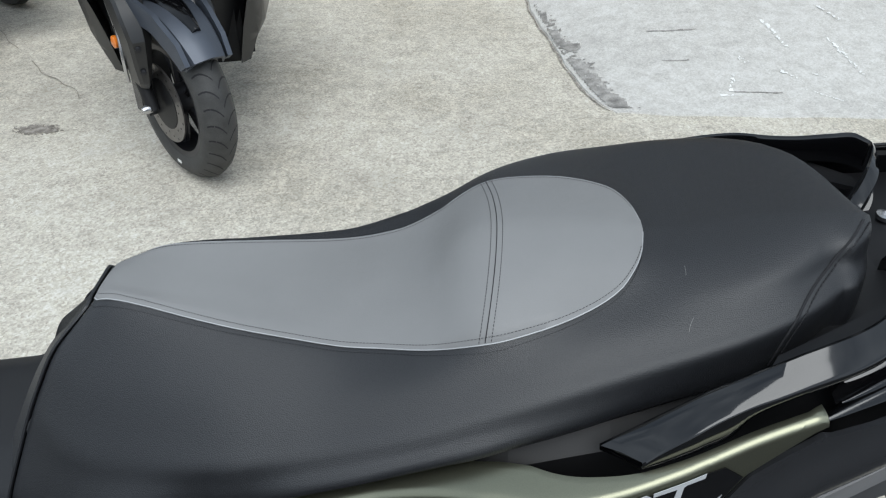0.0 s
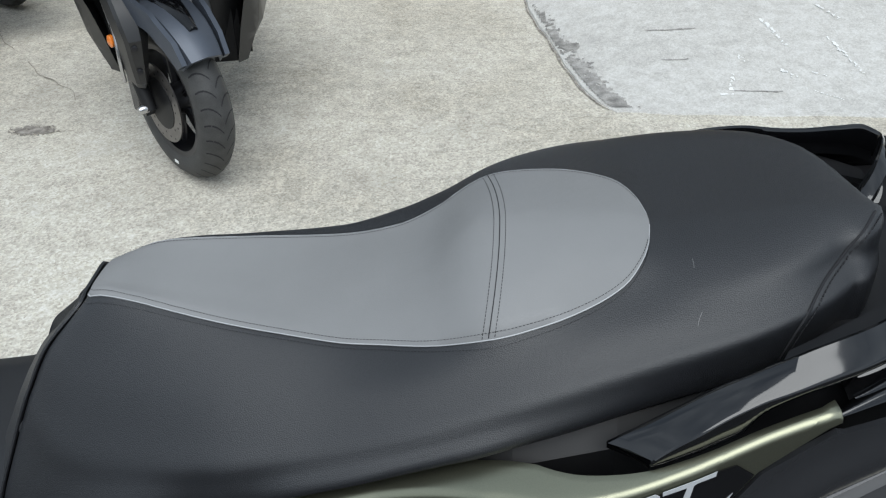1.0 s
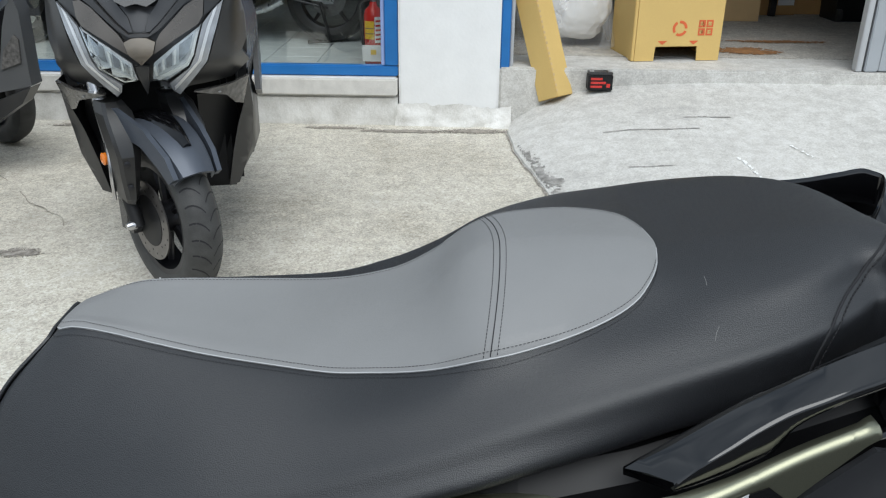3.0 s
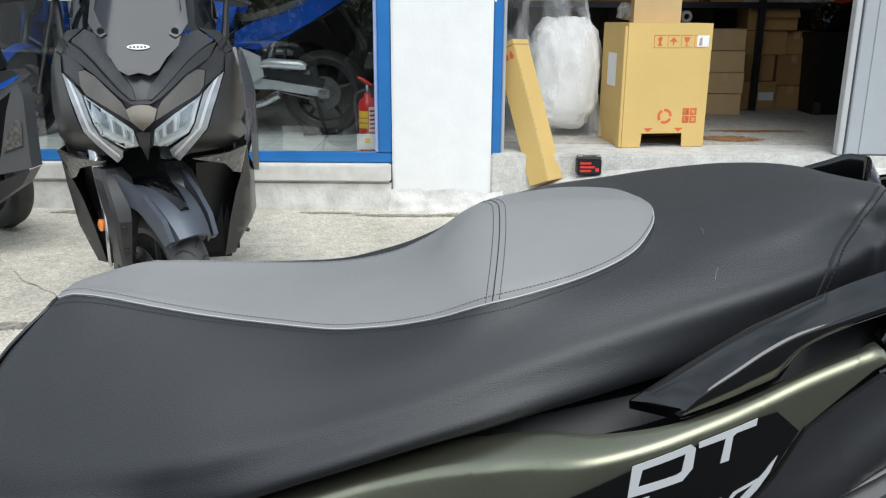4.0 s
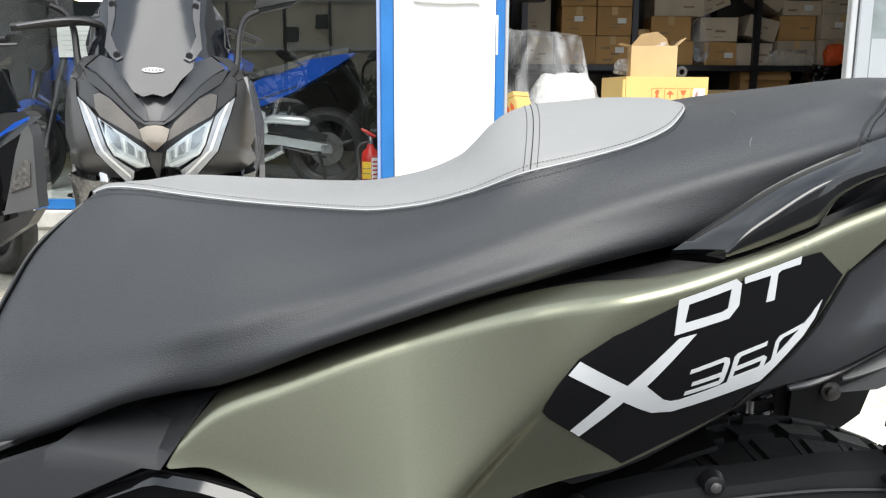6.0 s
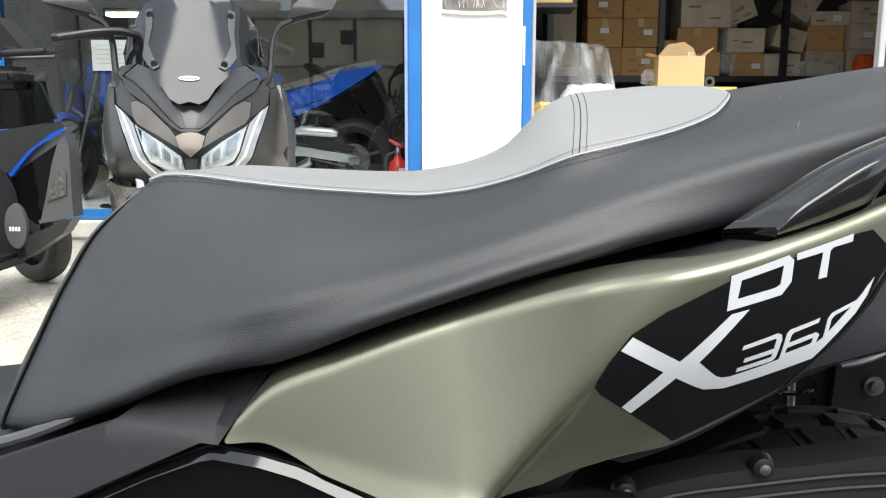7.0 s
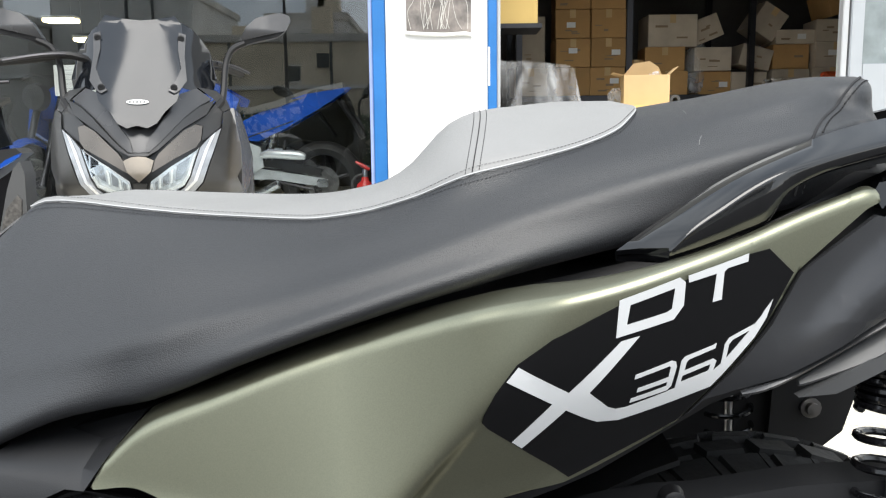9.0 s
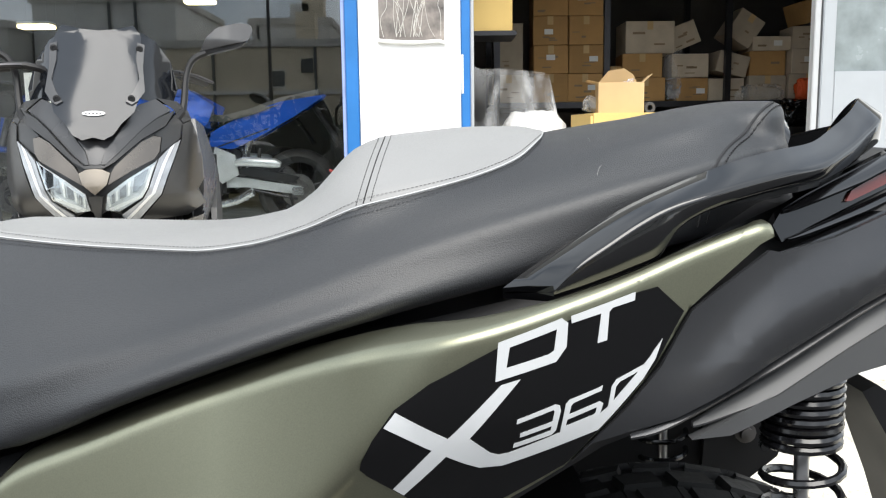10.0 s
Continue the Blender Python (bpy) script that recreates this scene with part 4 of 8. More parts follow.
# side covers: laid on one shallow flank
f_flank = at([-0.5, -0.3, -0.16, 0.0, 0.1, 0.17, 0.22, 0.27, 0.33, 0.36, 0.4, 0.53, 0.7], [0.70, 0.685, 0.67, 0.662, 0.66, 0.656, 0.649, 0.653, 0.666, 0.675, 0.686, 0.716, 0.78])
f_line = at([-0.15, -0.11, -0.055, 0.009, 0.073, 0.117, 0.161, 0.2, 0.25, 0.3, 0.355, 0.396, 0.451], [0.657, 0.692, 0.7145, 0.740, 0.762, 0.7765, 0.7895, 0.799, 0.810, 0.824, 0.841, 0.856, 0.874])


def seg_dist(x, z, a, b):
    """Signed distance from the line a-b (left of it is positive), and how far along."""
    dx, dz = b[0] - a[0], b[1] - a[1]
    n = math.hypot(dx, dz)
    return ((x - a[0]) * -dz + (z - a[1]) * dx) / n, ((x - a[0]) * dx + (z - a[1]) * dz) / (n * n)


def soft(v, s):
    """Zero below nought, rising after it, with a rounded start of width s."""
    return s * math.log1p(math.exp(min(40.0, v / s)))


def flank(x, z):
    y = f_flank(x)
    if x < 0.5:
        y += 7.0 * soft(z - f_line(x) - 0.004, 0.0016)           # rolls in above the shoulder line
    if x < 0.45:
        d, k = seg_dist(x, z, (0.083, 0.631), (0.159, 0.724))
        y += min(1.0, max(0.0, (0.36 - x) / 0.14)) * 0.036 * (1 - math.exp(-soft(d, 0.006) / 0.1))
        # behind the crease the panel tucks under
        y += min(1.0, (0.45 - x) / 0.1) * 0.42 * soft(0.745 - z, 0.010) * min(1.0, 0.42 + 0.58 * max(0.0, -d) / 0.08) / (1 + math.exp(max(-40.0, min(40.0, (d + 0.007) / 0.0026))))
    y += 0.2 * (z - 0.70) * min(1.0, max(0.0, (0.15 - x) / 0.1))      # the fore part leans back
    v = f_valley(x) - z
    if x < 0.30:
        y -= min(1.0, (0.30 - x) / 0.1) * (0.12 + 0.2 * min(1.0, max(0.0, x / 0.1))) * soft(v, 0.0025)    # chamfer along the lower edge turns out
    return y


f_valley = at([-0.16, -0.151, -0.066, 0.009, 0.076, 0.12, 0.165, 0.222, 0.30], [0.655, 0.653, 0.641, 0.627, 0.621, 0.635, 0.652, 0.672, 0.70])
f_low = at([-0.16, -0.087, 0.019, 0.08, 0.166, 0.26, 0.32], [0.646, 0.637, 0.608, 0.618, 0.638, 0.662, 0.70])


def on_flank(side, lift):
    def put(u, v, depth):
        y = flank(u, v) - lift + depth
        return Vector((u, y if side < 0 else 2 * mid_y(u) - y, v))
    return put


GREEN = [(-0.152, 0.648), (-0.118, 0.696)] + [(x, f_line(x) + 0.0085 - 0.0045 * min(1.0, max(0.0, (x - 0.2) / 0.12))) for x in (-0.108, -0.08, -0.055, -0.02, 0.01, 0.04, 0.073, 0.1, 0.125, 0.16, 0.2, 0.25, 0.3, 0.355, 0.396)]
GREEN += [(0.445, 0.876), (0.458, 0.879), (0.462, 0.868), (0.396, 0.818), (0.372, 0.779), (0.349, 0.752), (0.329, 0.731), (0.305, 0.703), (0.222, 0.653), (0.166, 0.633), (0.12, 0.616), (0.05, 0.602), (0.019, 0.602), (-0.01, 0.611), (-0.066, 0.628)]
STICKER = [(0.1575, 0.709), (0.159, 0.716), (0.167, 0.732), (0.183, 0.755), (0.208, 0.775), (0.236, 0.790), (0.258, 0.801), (0.304, 0.816), (0.356, 0.833), (0.371, 0.836), (0.392, 0.817),
           (0.384, 0.803), (0.371, 0.780), (0.349, 0.754), (0.329, 0.733), (0.306, 0.706), (0.225, 0.658), (0.183, 0.688), (0.162, 0.703)]
TAIL = [(0.459, 0.858), (0.468, 0.856), (0.511, 0.866), (0.562, 0.884), (0.62, 0.903), (0.7, 0.925), (0.7, 0.876), (0.6, 0.842), (0.533, 0.815), (0.465, 0.779), (0.386, 0.739), (0.325, 0.722), (0.311, 0.708), (0.331, 0.7305), (0.351, 0.751), (0.375, 0.778), (0.3985, 0.817)]
TAIL_LOW = [(0.40, 0.7205), (0.465, 0.7525), (0.533, 0.789), (0.6, 0.8165), (0.7, 0.851), (0.7, 0.79), (0.6, 0.772), (0.535, 0.762), (0.478, 0.742), (0.43, 0.722)]
MID = [(-0.5, 0.575), (-0.36, 0.622), (-0.254, 0.658), (-0.172, 0.706), (-0.117, 0.704), (-0.156, 0.646), (-0.172, 0.647), (-0.28, 0.598), (-0.5, 0.52)]
GLOSS = [(-0.5, 0.515), (-0.28, 0.594), (-0.172, 0.641), (-0.16, 0.643), (-0.087, 0.632), (0.019, 0.603), (0.09, 0.60), (0.2, 0.60), (0.24, 0.55), (0.1, 0.45), (-0.5, 0.40)]
BELOW = [(0.168, 0.632), (0.225, 0.650), (0.307, 0.700), (0.322, 0.716), (0.355, 0.724), (0.335, 0.709), (0.25, 0.655), (0.19, 0.627)]

# letters, as plain cut shapes
LETTERS = {
    "letter_d": ([(0.2555, 0.8035), (0.300, 0.8185), (0.3045, 0.815), (0.3035, 0.798), (0.296, 0.788), (0.2535, 0.776)], [[(0.2635, 0.800), (0.2965, 0.811), (0.2945, 0.796), (0.2905, 0.7935), (0.2612, 0.7855)]]),
    "letter_t": ([(0.3065, 0.8195), (0.354, 0.8335), (0.3535, 0.8275), (0.337, 0.8235), (0.3345, 0.821), (0.333, 0.8005), (0.326, 0.799), (0.3285, 0.820), (0.307, 0.8145)], []),
    "letter_x": ([(0.2575, 0.7735), (0.271, 0.777), (0.2355, 0.7345), (0.2505, 0.7215), (0.2565, 0.7195), (0.263, 0.7205), (0.327, 0.745), (0.335, 0.7515), (0.3555, 0.7735), (0.3665, 0.786), (0.369, 0.79), (0.3755, 0.798),
                  (0.3705, 0.784), (0.3615, 0.770), (0.347, 0.754), (0.3285, 0.7335), (0.259, 0.7095), (0.243, 0.709), (0.2335, 0.713), (0.219, 0.7205), (0.188, 0.6855), (0.1805, 0.691), (0.209, 0.7255), (0.1755, 0.742), (0.184, 0.7535), (0.2205, 0.735)], []),
    "digit_3": ([(0.269, 0.7475), (0.296, 0.757), (0.2992, 0.756), (0.3, 0.752), (0.297, 0.737), (0.294, 0.7335), (0.2665, 0.7245), (0.267, 0.728), (0.293, 0.737), (0.2938, 0.7405), (0.271, 0.733), (0.2715, 0.7365), (0.2942, 0.7442), (0.2955, 0.752), (0.2945, 0.753), (0.2685, 0.744)], []),
    "digit_6": ([(0.3275, 0.7665), (0.3305, 0.768), (0.3298, 0.7642), (0.3092, 0.757), (0.3075, 0.755), (0.3062, 0.7485), (0.3285, 0.7562), (0.3312, 0.7545), (0.329, 0.7462), (0.3265, 0.7435), (0.300, 0.7345), (0.3035, 0.7565), (0.3062, 0.7595)],
                [[(0.305, 0.7445), (0.304, 0.7395), (0.3245, 0.7465), (0.3258, 0.748), (0.3265, 0.752)]]),
    "digit_0": ([(0.3342, 0.747), (0.3372, 0.7665), (0.3405, 0.7712), (0.3655, 0.782), (0.366, 0.7793), (0.3435, 0.7695), (0.3405, 0.766), (0.3378, 0.7485), (0.349, 0.7625), (0.3515, 0.7632), (0.3385, 0.7478)], []),
}


def spread(v, back=False):
    """Stretches the narrow ledge above the shoulder line, to lay more rows on its bend."""
    return v if v < 0.003 else 0.003 + (v - 0.003) * (1 / 6 if back else 6)


def yy_of(side, x, y):
    return y if side < 0 else 2 * mid_y(x) - y


def ledge(line, height, slope, base, side):
    """A narrow chamfer below a line, turned up to the sky."""
    fine = smooth_path(line, 6)
    rings = []
    full = height
    for i, (u, v) in enumerate(fine):
        height = full * min(1.0, 0.15 + i / 14)
        y = base(u, v)
        ring = [(y, v), (y - slope * height * 0.5, v - height * 0.42), (y - slope * height, v - height), (y - slope * height + 0.001, v - height - 0.002), (y + 0.004, v - height - 0.002), (y + 0.004, v)]
        rings.append([(u, yy_of(side, u, p), q) for p, q in ring])
    return b_loft(rings)


def side_covers(side):
    lay = on_flank(side, 0.0)
    green = part("side_panel", b_skin([(u, spread(v - f_line(u))) for u, v in GREEN], lambda u, v, d: lay(u, spread(v, True) + f_line(u), d), 0.006, 0.0038), M_GREEN, scoot, "satin olive green side panel", smooth=True, sharp=78)
    part("decal", b_skin(STICKER, on_flank(side, 0.0012), 0.0008, 0.005), M_DECAL, green, "glossy black sticker film", smooth=True, sharp=50)
    for name, (outline, holes) in LETTERS.items():
        part(name, b_skin(outline, on_flank(side, 0.0019), 0.0006, 0.012, holes), M_DECALWHITE, green, "white cut-out sticker shape", smooth=True, sharp=50)
    f_belly = at([0.31, 0.4, 0.465, 0.533, 0.6, 0.7], [0.715, 0.748, 0.80, 0.832, 0.858, 0.893])

    def on_tail(u, v, d):
        return Vector((u, yy_of(side, u, flank(u, v) - 0.002 - 0.014 * math.exp(-((v - f_belly(u)) / 0.03) ** 2) * min(1.0, max(0.0, (u - 0.33) / 0.1)) + d), v))
    part("tail_cover", b_skin(TAIL, on_tail, 0.006, 0.01), M_TAIL, scoot, "dark graphite tail cover", smooth=True, sharp=50)
    part("tail_lower_cover", b_skin(TAIL_LOW, on_flank(side, 0.010), 0.01, 0.02), M_LOWGREY, scoot, "matt grey lower tail cover", smooth=True, sharp=50)
    edge = [(0.352, 0.7285), (0.386, 0.7385), (0.465, 0.7785), (0.533, 0.8145), (0.6, 0.8415), (0.7, 0.8755)]
    part("tail_edge", ledge(edge, 0.006, 1.2, lambda u, v: f_flank(u) - 0.003, side), M_TAIL, scoot, "lighter edge of the tail cover", smooth=True)
    edge = [(0.402, 0.7315), (0.43, 0.745), (0.465, 0.7635), (0.533, 0.8), (0.6, 0.8275), (0.7, 0.862)]
    part("lower_edge", ledge(edge, 0.012, 1.0, lambda u, v: f_flank(u) + 0.001, side), M_LOWGREY, scoot, smooth=True)
    part("tail_backing", b_skin([(0.318, 0.70), (0.325, 0.735), (0.465, 0.81), (0.6, 0.865), (0.7, 0.895), (0.7, 0.83), (0.535, 0.795), (0.47, 0.766), (0.40, 0.73), (0.36, 0.715)], on_flank(side, -0.02), 0.006, 0.03), M_BLACK, scoot)
    part("middle_cover", b_skin(MID, on_flank(side, 0.003), 0.012, 0.02), M_PLASTIC, scoot, "textured dark plastic cover", smooth=True, sharp=50)
    f_edge = at([-0.5, -0.28, -0.172, -0.16, -0.087, 0.019, 0.25], [0.514, 0.592, 0.638, 0.640, 0.629, 0.600, 0.60])
    part("gloss_cover", b_skin(GLOSS, lambda u, v, d: Vector((u, yy_of(side, u, flank(u, f_edge(u)) + 0.008 + 0.16 * (f_edge(u) - v) + d), v)), 0.006, 0.02), M_DECAL, scoot, "glossy black lower side cover", smooth=True, sharp=50)
    rim = [-0.5, -0.4, -0.28, -0.22, -0.172, -0.16, -0.12, -0.087, -0.03, 0.019]
    part("gloss_edge", b_skin([(u, 0.0) for u in rim] + [(u, -0.007) for u in rim[::-1]], lambda u, v, d: Vector((u, yy_of(side, u, flank(u, f_edge(u)) + 0.006 + 1.1 * v + d), f_edge(u) + v)), 0.004), M_RAIL, scoot, "glossy edge of the lower cover", smooth=True)
    part("lower_trim", b_skin(BELOW, on_flank(side, -0.014), 0.012, 0.02), M_BLACK, scoot, "black trim below the sticker", smooth=True, sharp=50)

    # grab rail
    sec = []
    # the crease, the edge beside the seat, and the lower edge
    stations = [(0.297, 0.677, 0.837, 0.263, 0.707, 0.832, 0.825), (0.313, 0.679, 0.852, 0.287, 0.709, 0.849, 0.830), (0.338, 0.684, 0.868, 0.32, 0.714, 0.870, 0.838), (0.36, 0.69, 0.881, 0.352, 0.72, 0.888, 0.845), (0.376, 0.694, 0.889, 0.374, 0.724, 0.898, 0.852), (0.391, 0.698, 0.8945, 0.391, 0.728, 0.9045, 0.873), (0.412, 0.703, 0.9, 0.412, 0.733, 0.912, 0.885),
                (0.44, 0.711, 0.907, 0.44, 0.741, 0.921, 0.893), (0.48, 0.724, 0.915, 0.48, 0.754, 0.93, 0.901), (0.515, 0.742, 0.920, 0.515, 0.773, 0.935, 0.905), (0.545, 0.766, 0.931, 0.543, 0.798, 0.946, 0.913), (0.575, 0.793, 0.945, 0.571, 0.823, 0.961, 0.925),
                (0.600, 0.82, 0.958, 0.592, 0.85, 0.974, 0.934), (0.613, 0.852, 0.961, 0.601, 0.872, 0.974, 0.936), (0.610, 0.885, 0.945, 0.592, 0.893, 0.954, 0.915), (0.588, 0.91, 0.908, 0.574, 0.903, 0.912, 0.885)]
    for x, y, z, xi, yi, zi, zl in stations:
        xm, ym, zm = (x + xi) / 2, (y + yi) / 2, (z + zi) / 2
        ring = [(x, y - 0.0012, z - 0.004), (x, y - 0.0004, z - 0.002), (x, y + 0.002, z), (xm, ym, zm + 0.0006), (xi, yi - 0.005, zi), (xi, yi - 0.001, zi - 0.0015), (xi, yi, zi - 0.005), (xi, yi, zl + 0.003), (xi, yi - 0.003, zl - 0.001), (x, y + 0.008, zl - 0.0006), (x, y + 0.003, zl + 0.0006), (x, y + 0.001, zl + 0.003)]
        NR = len(ring)
        sec.append([(a, b if side < 0 else 2 * mid_y(a) - b, c) for a, b, c in ring])
    dist = [0.0]
    for p, q in zip(sec, sec[1:]):
        dist.append(dist[-1] + (Vector(p[0]) - Vector(q[0])).length + 0.001)
    runs = [[at(dist, [s2[k][c] for s2 in sec]) for c in range(3)] for k in range(NR)]
    dense_sec = [[tuple(f(v) for f in runs[k]) for v in np.linspace(0, dist[-1], 90)] for k in range(NR)]
    rail = part("grab_rail", b_loft([[tuple(dense_sec[j][i]) for j in range(NR)] for i in range(len(dense_sec[0]))]), M_RAIL, scoot, "glossy black grab rail", smooth=True, sharp=50)
    yy = (lambda v: v) if side < 0 else (lambda v: 2 * mid_y(0.52) - v)
    # the rail's inner lower face; its black also paints the shadow below
    part("rail_web", b_skin([(0.41, 0.735), (0.50, 0.75), (0.56, 0.79), (0.6, 0.84), (0.6, 0.87), (0.545, 0.825), (0.5, 0.80), (0.43, 0.765)], lambda u, v, d: Vector((u, yy(v), 0.888 + 0.15 * (u - 0.4) - d)), 0.006), M_BLACK, rail)
    part("rail_bracket", b_tube([(0.515, yy(0.77), 0.90), (0.535, yy(0.80), 0.87), (0.545, yy(0.84), 0.85)], [0.012, 0.013, 0.016], 8), M_BLACK, rail, smooth=True)
    # upper tail trim and lamp
    def upper(u, v, depth):
        y = 0.735 + 0.35 * max(0, u - 0.46) + 0.3 * (v - 0.88) + depth
        return Vector((u, yy(y), v))
    deck = part("tail_upper_cover", b_skin([(0.476, 0.872), (0.486, 0.884), (0.51, 0.895), (0.56, 0.914), (0.62, 0.936), (0.70, 0.957), (0.70, 0.93), (0.62, 0.907), (0.562, 0.888), (0.511, 0.870), (0.483, 0.859)], upper, 0.012, 0.02), M_GLOSSBLACK, scoot, "glossy black upper tail cover", smooth=True)
    for line, h in (([(0.486, 0.884), (0.51, 0.894), (0.56, 0.913), (0.62, 0.935), (0.70, 0.956)], 0.009), ([(0.488, 0.862), (0.511, 0.869), (0.562, 0.885), (0.62, 0.904), (0.70, 0.928)], 0.005), ([(0.472, 0.849), (0.511, 0.861), (0.562, 0.877), (0.62, 0.896), (0.70, 0.92)], 0.011)):
        part("trim_edge", ledge(line, h, 1.3, lambda u, v: 0.735 + 0.35 * max(0, u - 0.46) + 0.3 * (v - 0.88) - 0.002, side), M_RAIL, deck, smooth=True)
    part("tail_light", b_skin([(0.545, 0.888), (0.552, 0.8965), (0.57, 0.904), (0.62, 0.922), (0.62, 0.912), (0.565, 0.893), (0.55, 0.888)], lambda u, v, d: upper(u, v, d - 0.003), 0.004), M_RED, scoot, "red tail lamp strip", smooth=True)

    # shock absorber
    sx, sy, sz = 0.509, yy(0.745), 0.755
    shock = part("shock_absorber", b_tube([(sx + 0.008, sy, 0.36), (sx, sy, sz)], 0.006, 10), M_STEEL, scoot, "black coil-spring shock absorber", smooth=True)
    part("coil_spring", b_coil(sx + 0.006, sy, 0.40, 0.689, 0.0305, 0.0036, 11.5, lean=(-0.004, 0)), M_SPRING, shock, smooth=True)
    part("coil_spring", b_coil(sx, sy, 0.69, 0.758, 0.0285, 0.0036, 9), M_SPRING, shock, smooth=True)
    part("spring_seat", b_lathe([(0.015, 0), (0.0245, 0.004), (0.0245, 0.06), (0.018, 0.075)], 20, Matrix.Translation((sx, sy, 0.694))), M_BLACK, shock, smooth=True)
    part("lower_mount", b_lathe([(0.03, 0), (0.034, 0.006), (0.034, 0.02), (0.014, 0.03)], 20, Matrix.Translation((sx + 0.007, sy, 0.375))), M_BLACK, shock, smooth=True)


for side in (-1, 1):
    side_covers(side)

WXF = 0.445
# bracket behind the wheel with its bolt, on the far side
br = part("shock_bracket", b_skin([(0.565, 0.60), (0.66, 0.66), (0.69, 0.62), (0.66, 0.52), (0.60, 0.47), (0.56, 0.5)], lambda u, v, d: Vector((u, 1.14 + d, v)), 0.012), M_BLACK, scoot)
part("bolt", b_lathe([(0.014, 0), (0.014, 0.004), (0.009, 0.005), (0.009, 0.013), (0.004, 0.014)], 12, pose(0.615, 1.139, 0.554, 90, 0, 0)), M_DISC, br, "steel bolt", smooth=True)

hugger = part("rear_hugger", b_skin([(0.640, 0.684), (0.654, 0.692), (0.69, 0.668), (0.74, 0.58), (0.76, 0.48), (0.73, 0.47), (0.70, 0.56), (0.672, 0.63)], lambda u, v, d: Vector((u, 0.90 + d, v)), 0.10, 0.03), M_BLACK, scoot, "black rear mudguard stay", smooth=True, sharp=40)
part("inner_fender", b_skin([(0.05, 0.46), (0.05, 0.74), (0.3, 0.80), (0.62, 0.82), (0.632, 0.70), (0.612, 0.59), (0.56, 0.482), (0.5, 0.45), (0.15, 0.45)], lambda u, v, d: Vector((u, 1.16 + d, v)), 0.01), M_BLACK, scoot)
part("inner_fender", b_loft([[(WXF + r * math.sin(t), y, 0.297 + r * math.cos(t)) for r, y in ((0.335, 0.80), (0.345, 0.93), (0.335, 1.06), (0.34, 1.06), (0.352, 0.93), (0.34, 0.80))] for t in np.linspace(-1.1, -0.3, 9)]), M_BLACK, scoot, smooth=True)

# rear wheel
WX, WZ, WR = 0.445, 0.297, 0.297
wheel = part("rear_wheel", b_lathe([(0.17, -0.05), (0.185, -0.058), (0.187, -0.03), (0.176, 0), (0.187, 0.03), (0.185, 0.058), (0.17, 0.05)], 40, pose(WX, CY - 0.01, WZ, 90, 0, 0)), M_BLACK, scoot, smooth=True)
prof = [(0.182, -0.066), (0.215, -0.077), (0.255, -0.077), (0.276, -0.062), (0.289, -0.033), (0.292, 0), (0.289, 0.033), (0.276, 0.062), (0.255, 0.077), (0.215, 0.077), (0.182, 0.066)]
part("tyre", b_lathe(prof, 64, pose(WX, CY - 0.01, WZ, 90, 0, 0)), M_BIKETYRE, wheel, "block-tread rear tyre", smooth=True)
# tread blocks
tb = bmesh.new()
PITCH = 2 * math.pi / 34
for i in range(34):
    for s2 in (-1, 1):
        for corners in (((0.02, 0.003), (0.80, 0.003), (0.92, 0.026), (0.16, 0.026)), ((0.34, 0.0305), (1.12, 0.0305), (1.34, 0.068), (0.62, 0.068)), ((0.10, 0.0305), (0.24, 0.0305), (0.52, 0.068), (0.36, 0.068))):
            mid = [sum(c[k] for c in corners) / 4 for k in (0, 1)]
            top, bot = [], []
            for da, w in corners:
                for rows2, inset, sink in ((top, 0.9, 0.0), (bot, 1.0, 0.0085)):
                    aa, ww = mid[0] + (da - mid[0]) * inset, mid[1] + (w - mid[1]) * inset
                    ang = i * PITCH + aa * PITCH + (0.4 * PITCH if s2 > 0 else 0)
                    r = 0.3005 - (ww / 0.064) ** 2 * 0.019 - sink
                    rows2.append(tb.verts.new((WX + r * math.sin(ang), CY - 0.01 + s2 * ww, WZ + r * math.cos(ang))))
            tb.faces.new(top)
            for k in range(4):
                tb.faces.new((top[k], top[(k + 1) % 4], bot[(k + 1) % 4], bot[k]))
tagged(part("tread", tb, M_BIKETYRE, wheel), kind="stuff")
for k in range(5):
    a = 2 * math.pi * k / 5
    part("spoke", b_tube([(WX + 0.04 * math.sin(a), CY - 0.01, WZ + 0.04 * math.cos(a)), (WX + 0.18 * math.sin(a), CY - 0.01, WZ + 0.18 * math.cos(a))], [0.022, 0.016], 8), M_BLACK, wheel, smooth=True)
part("hub", b_lathe([(0.05, -0.06), (0.055, 0), (0.05, 0.06)], 20, pose(WX, CY - 0.01, WZ, 90, 0, 0)), M_BLACK, wheel, smooth=True)

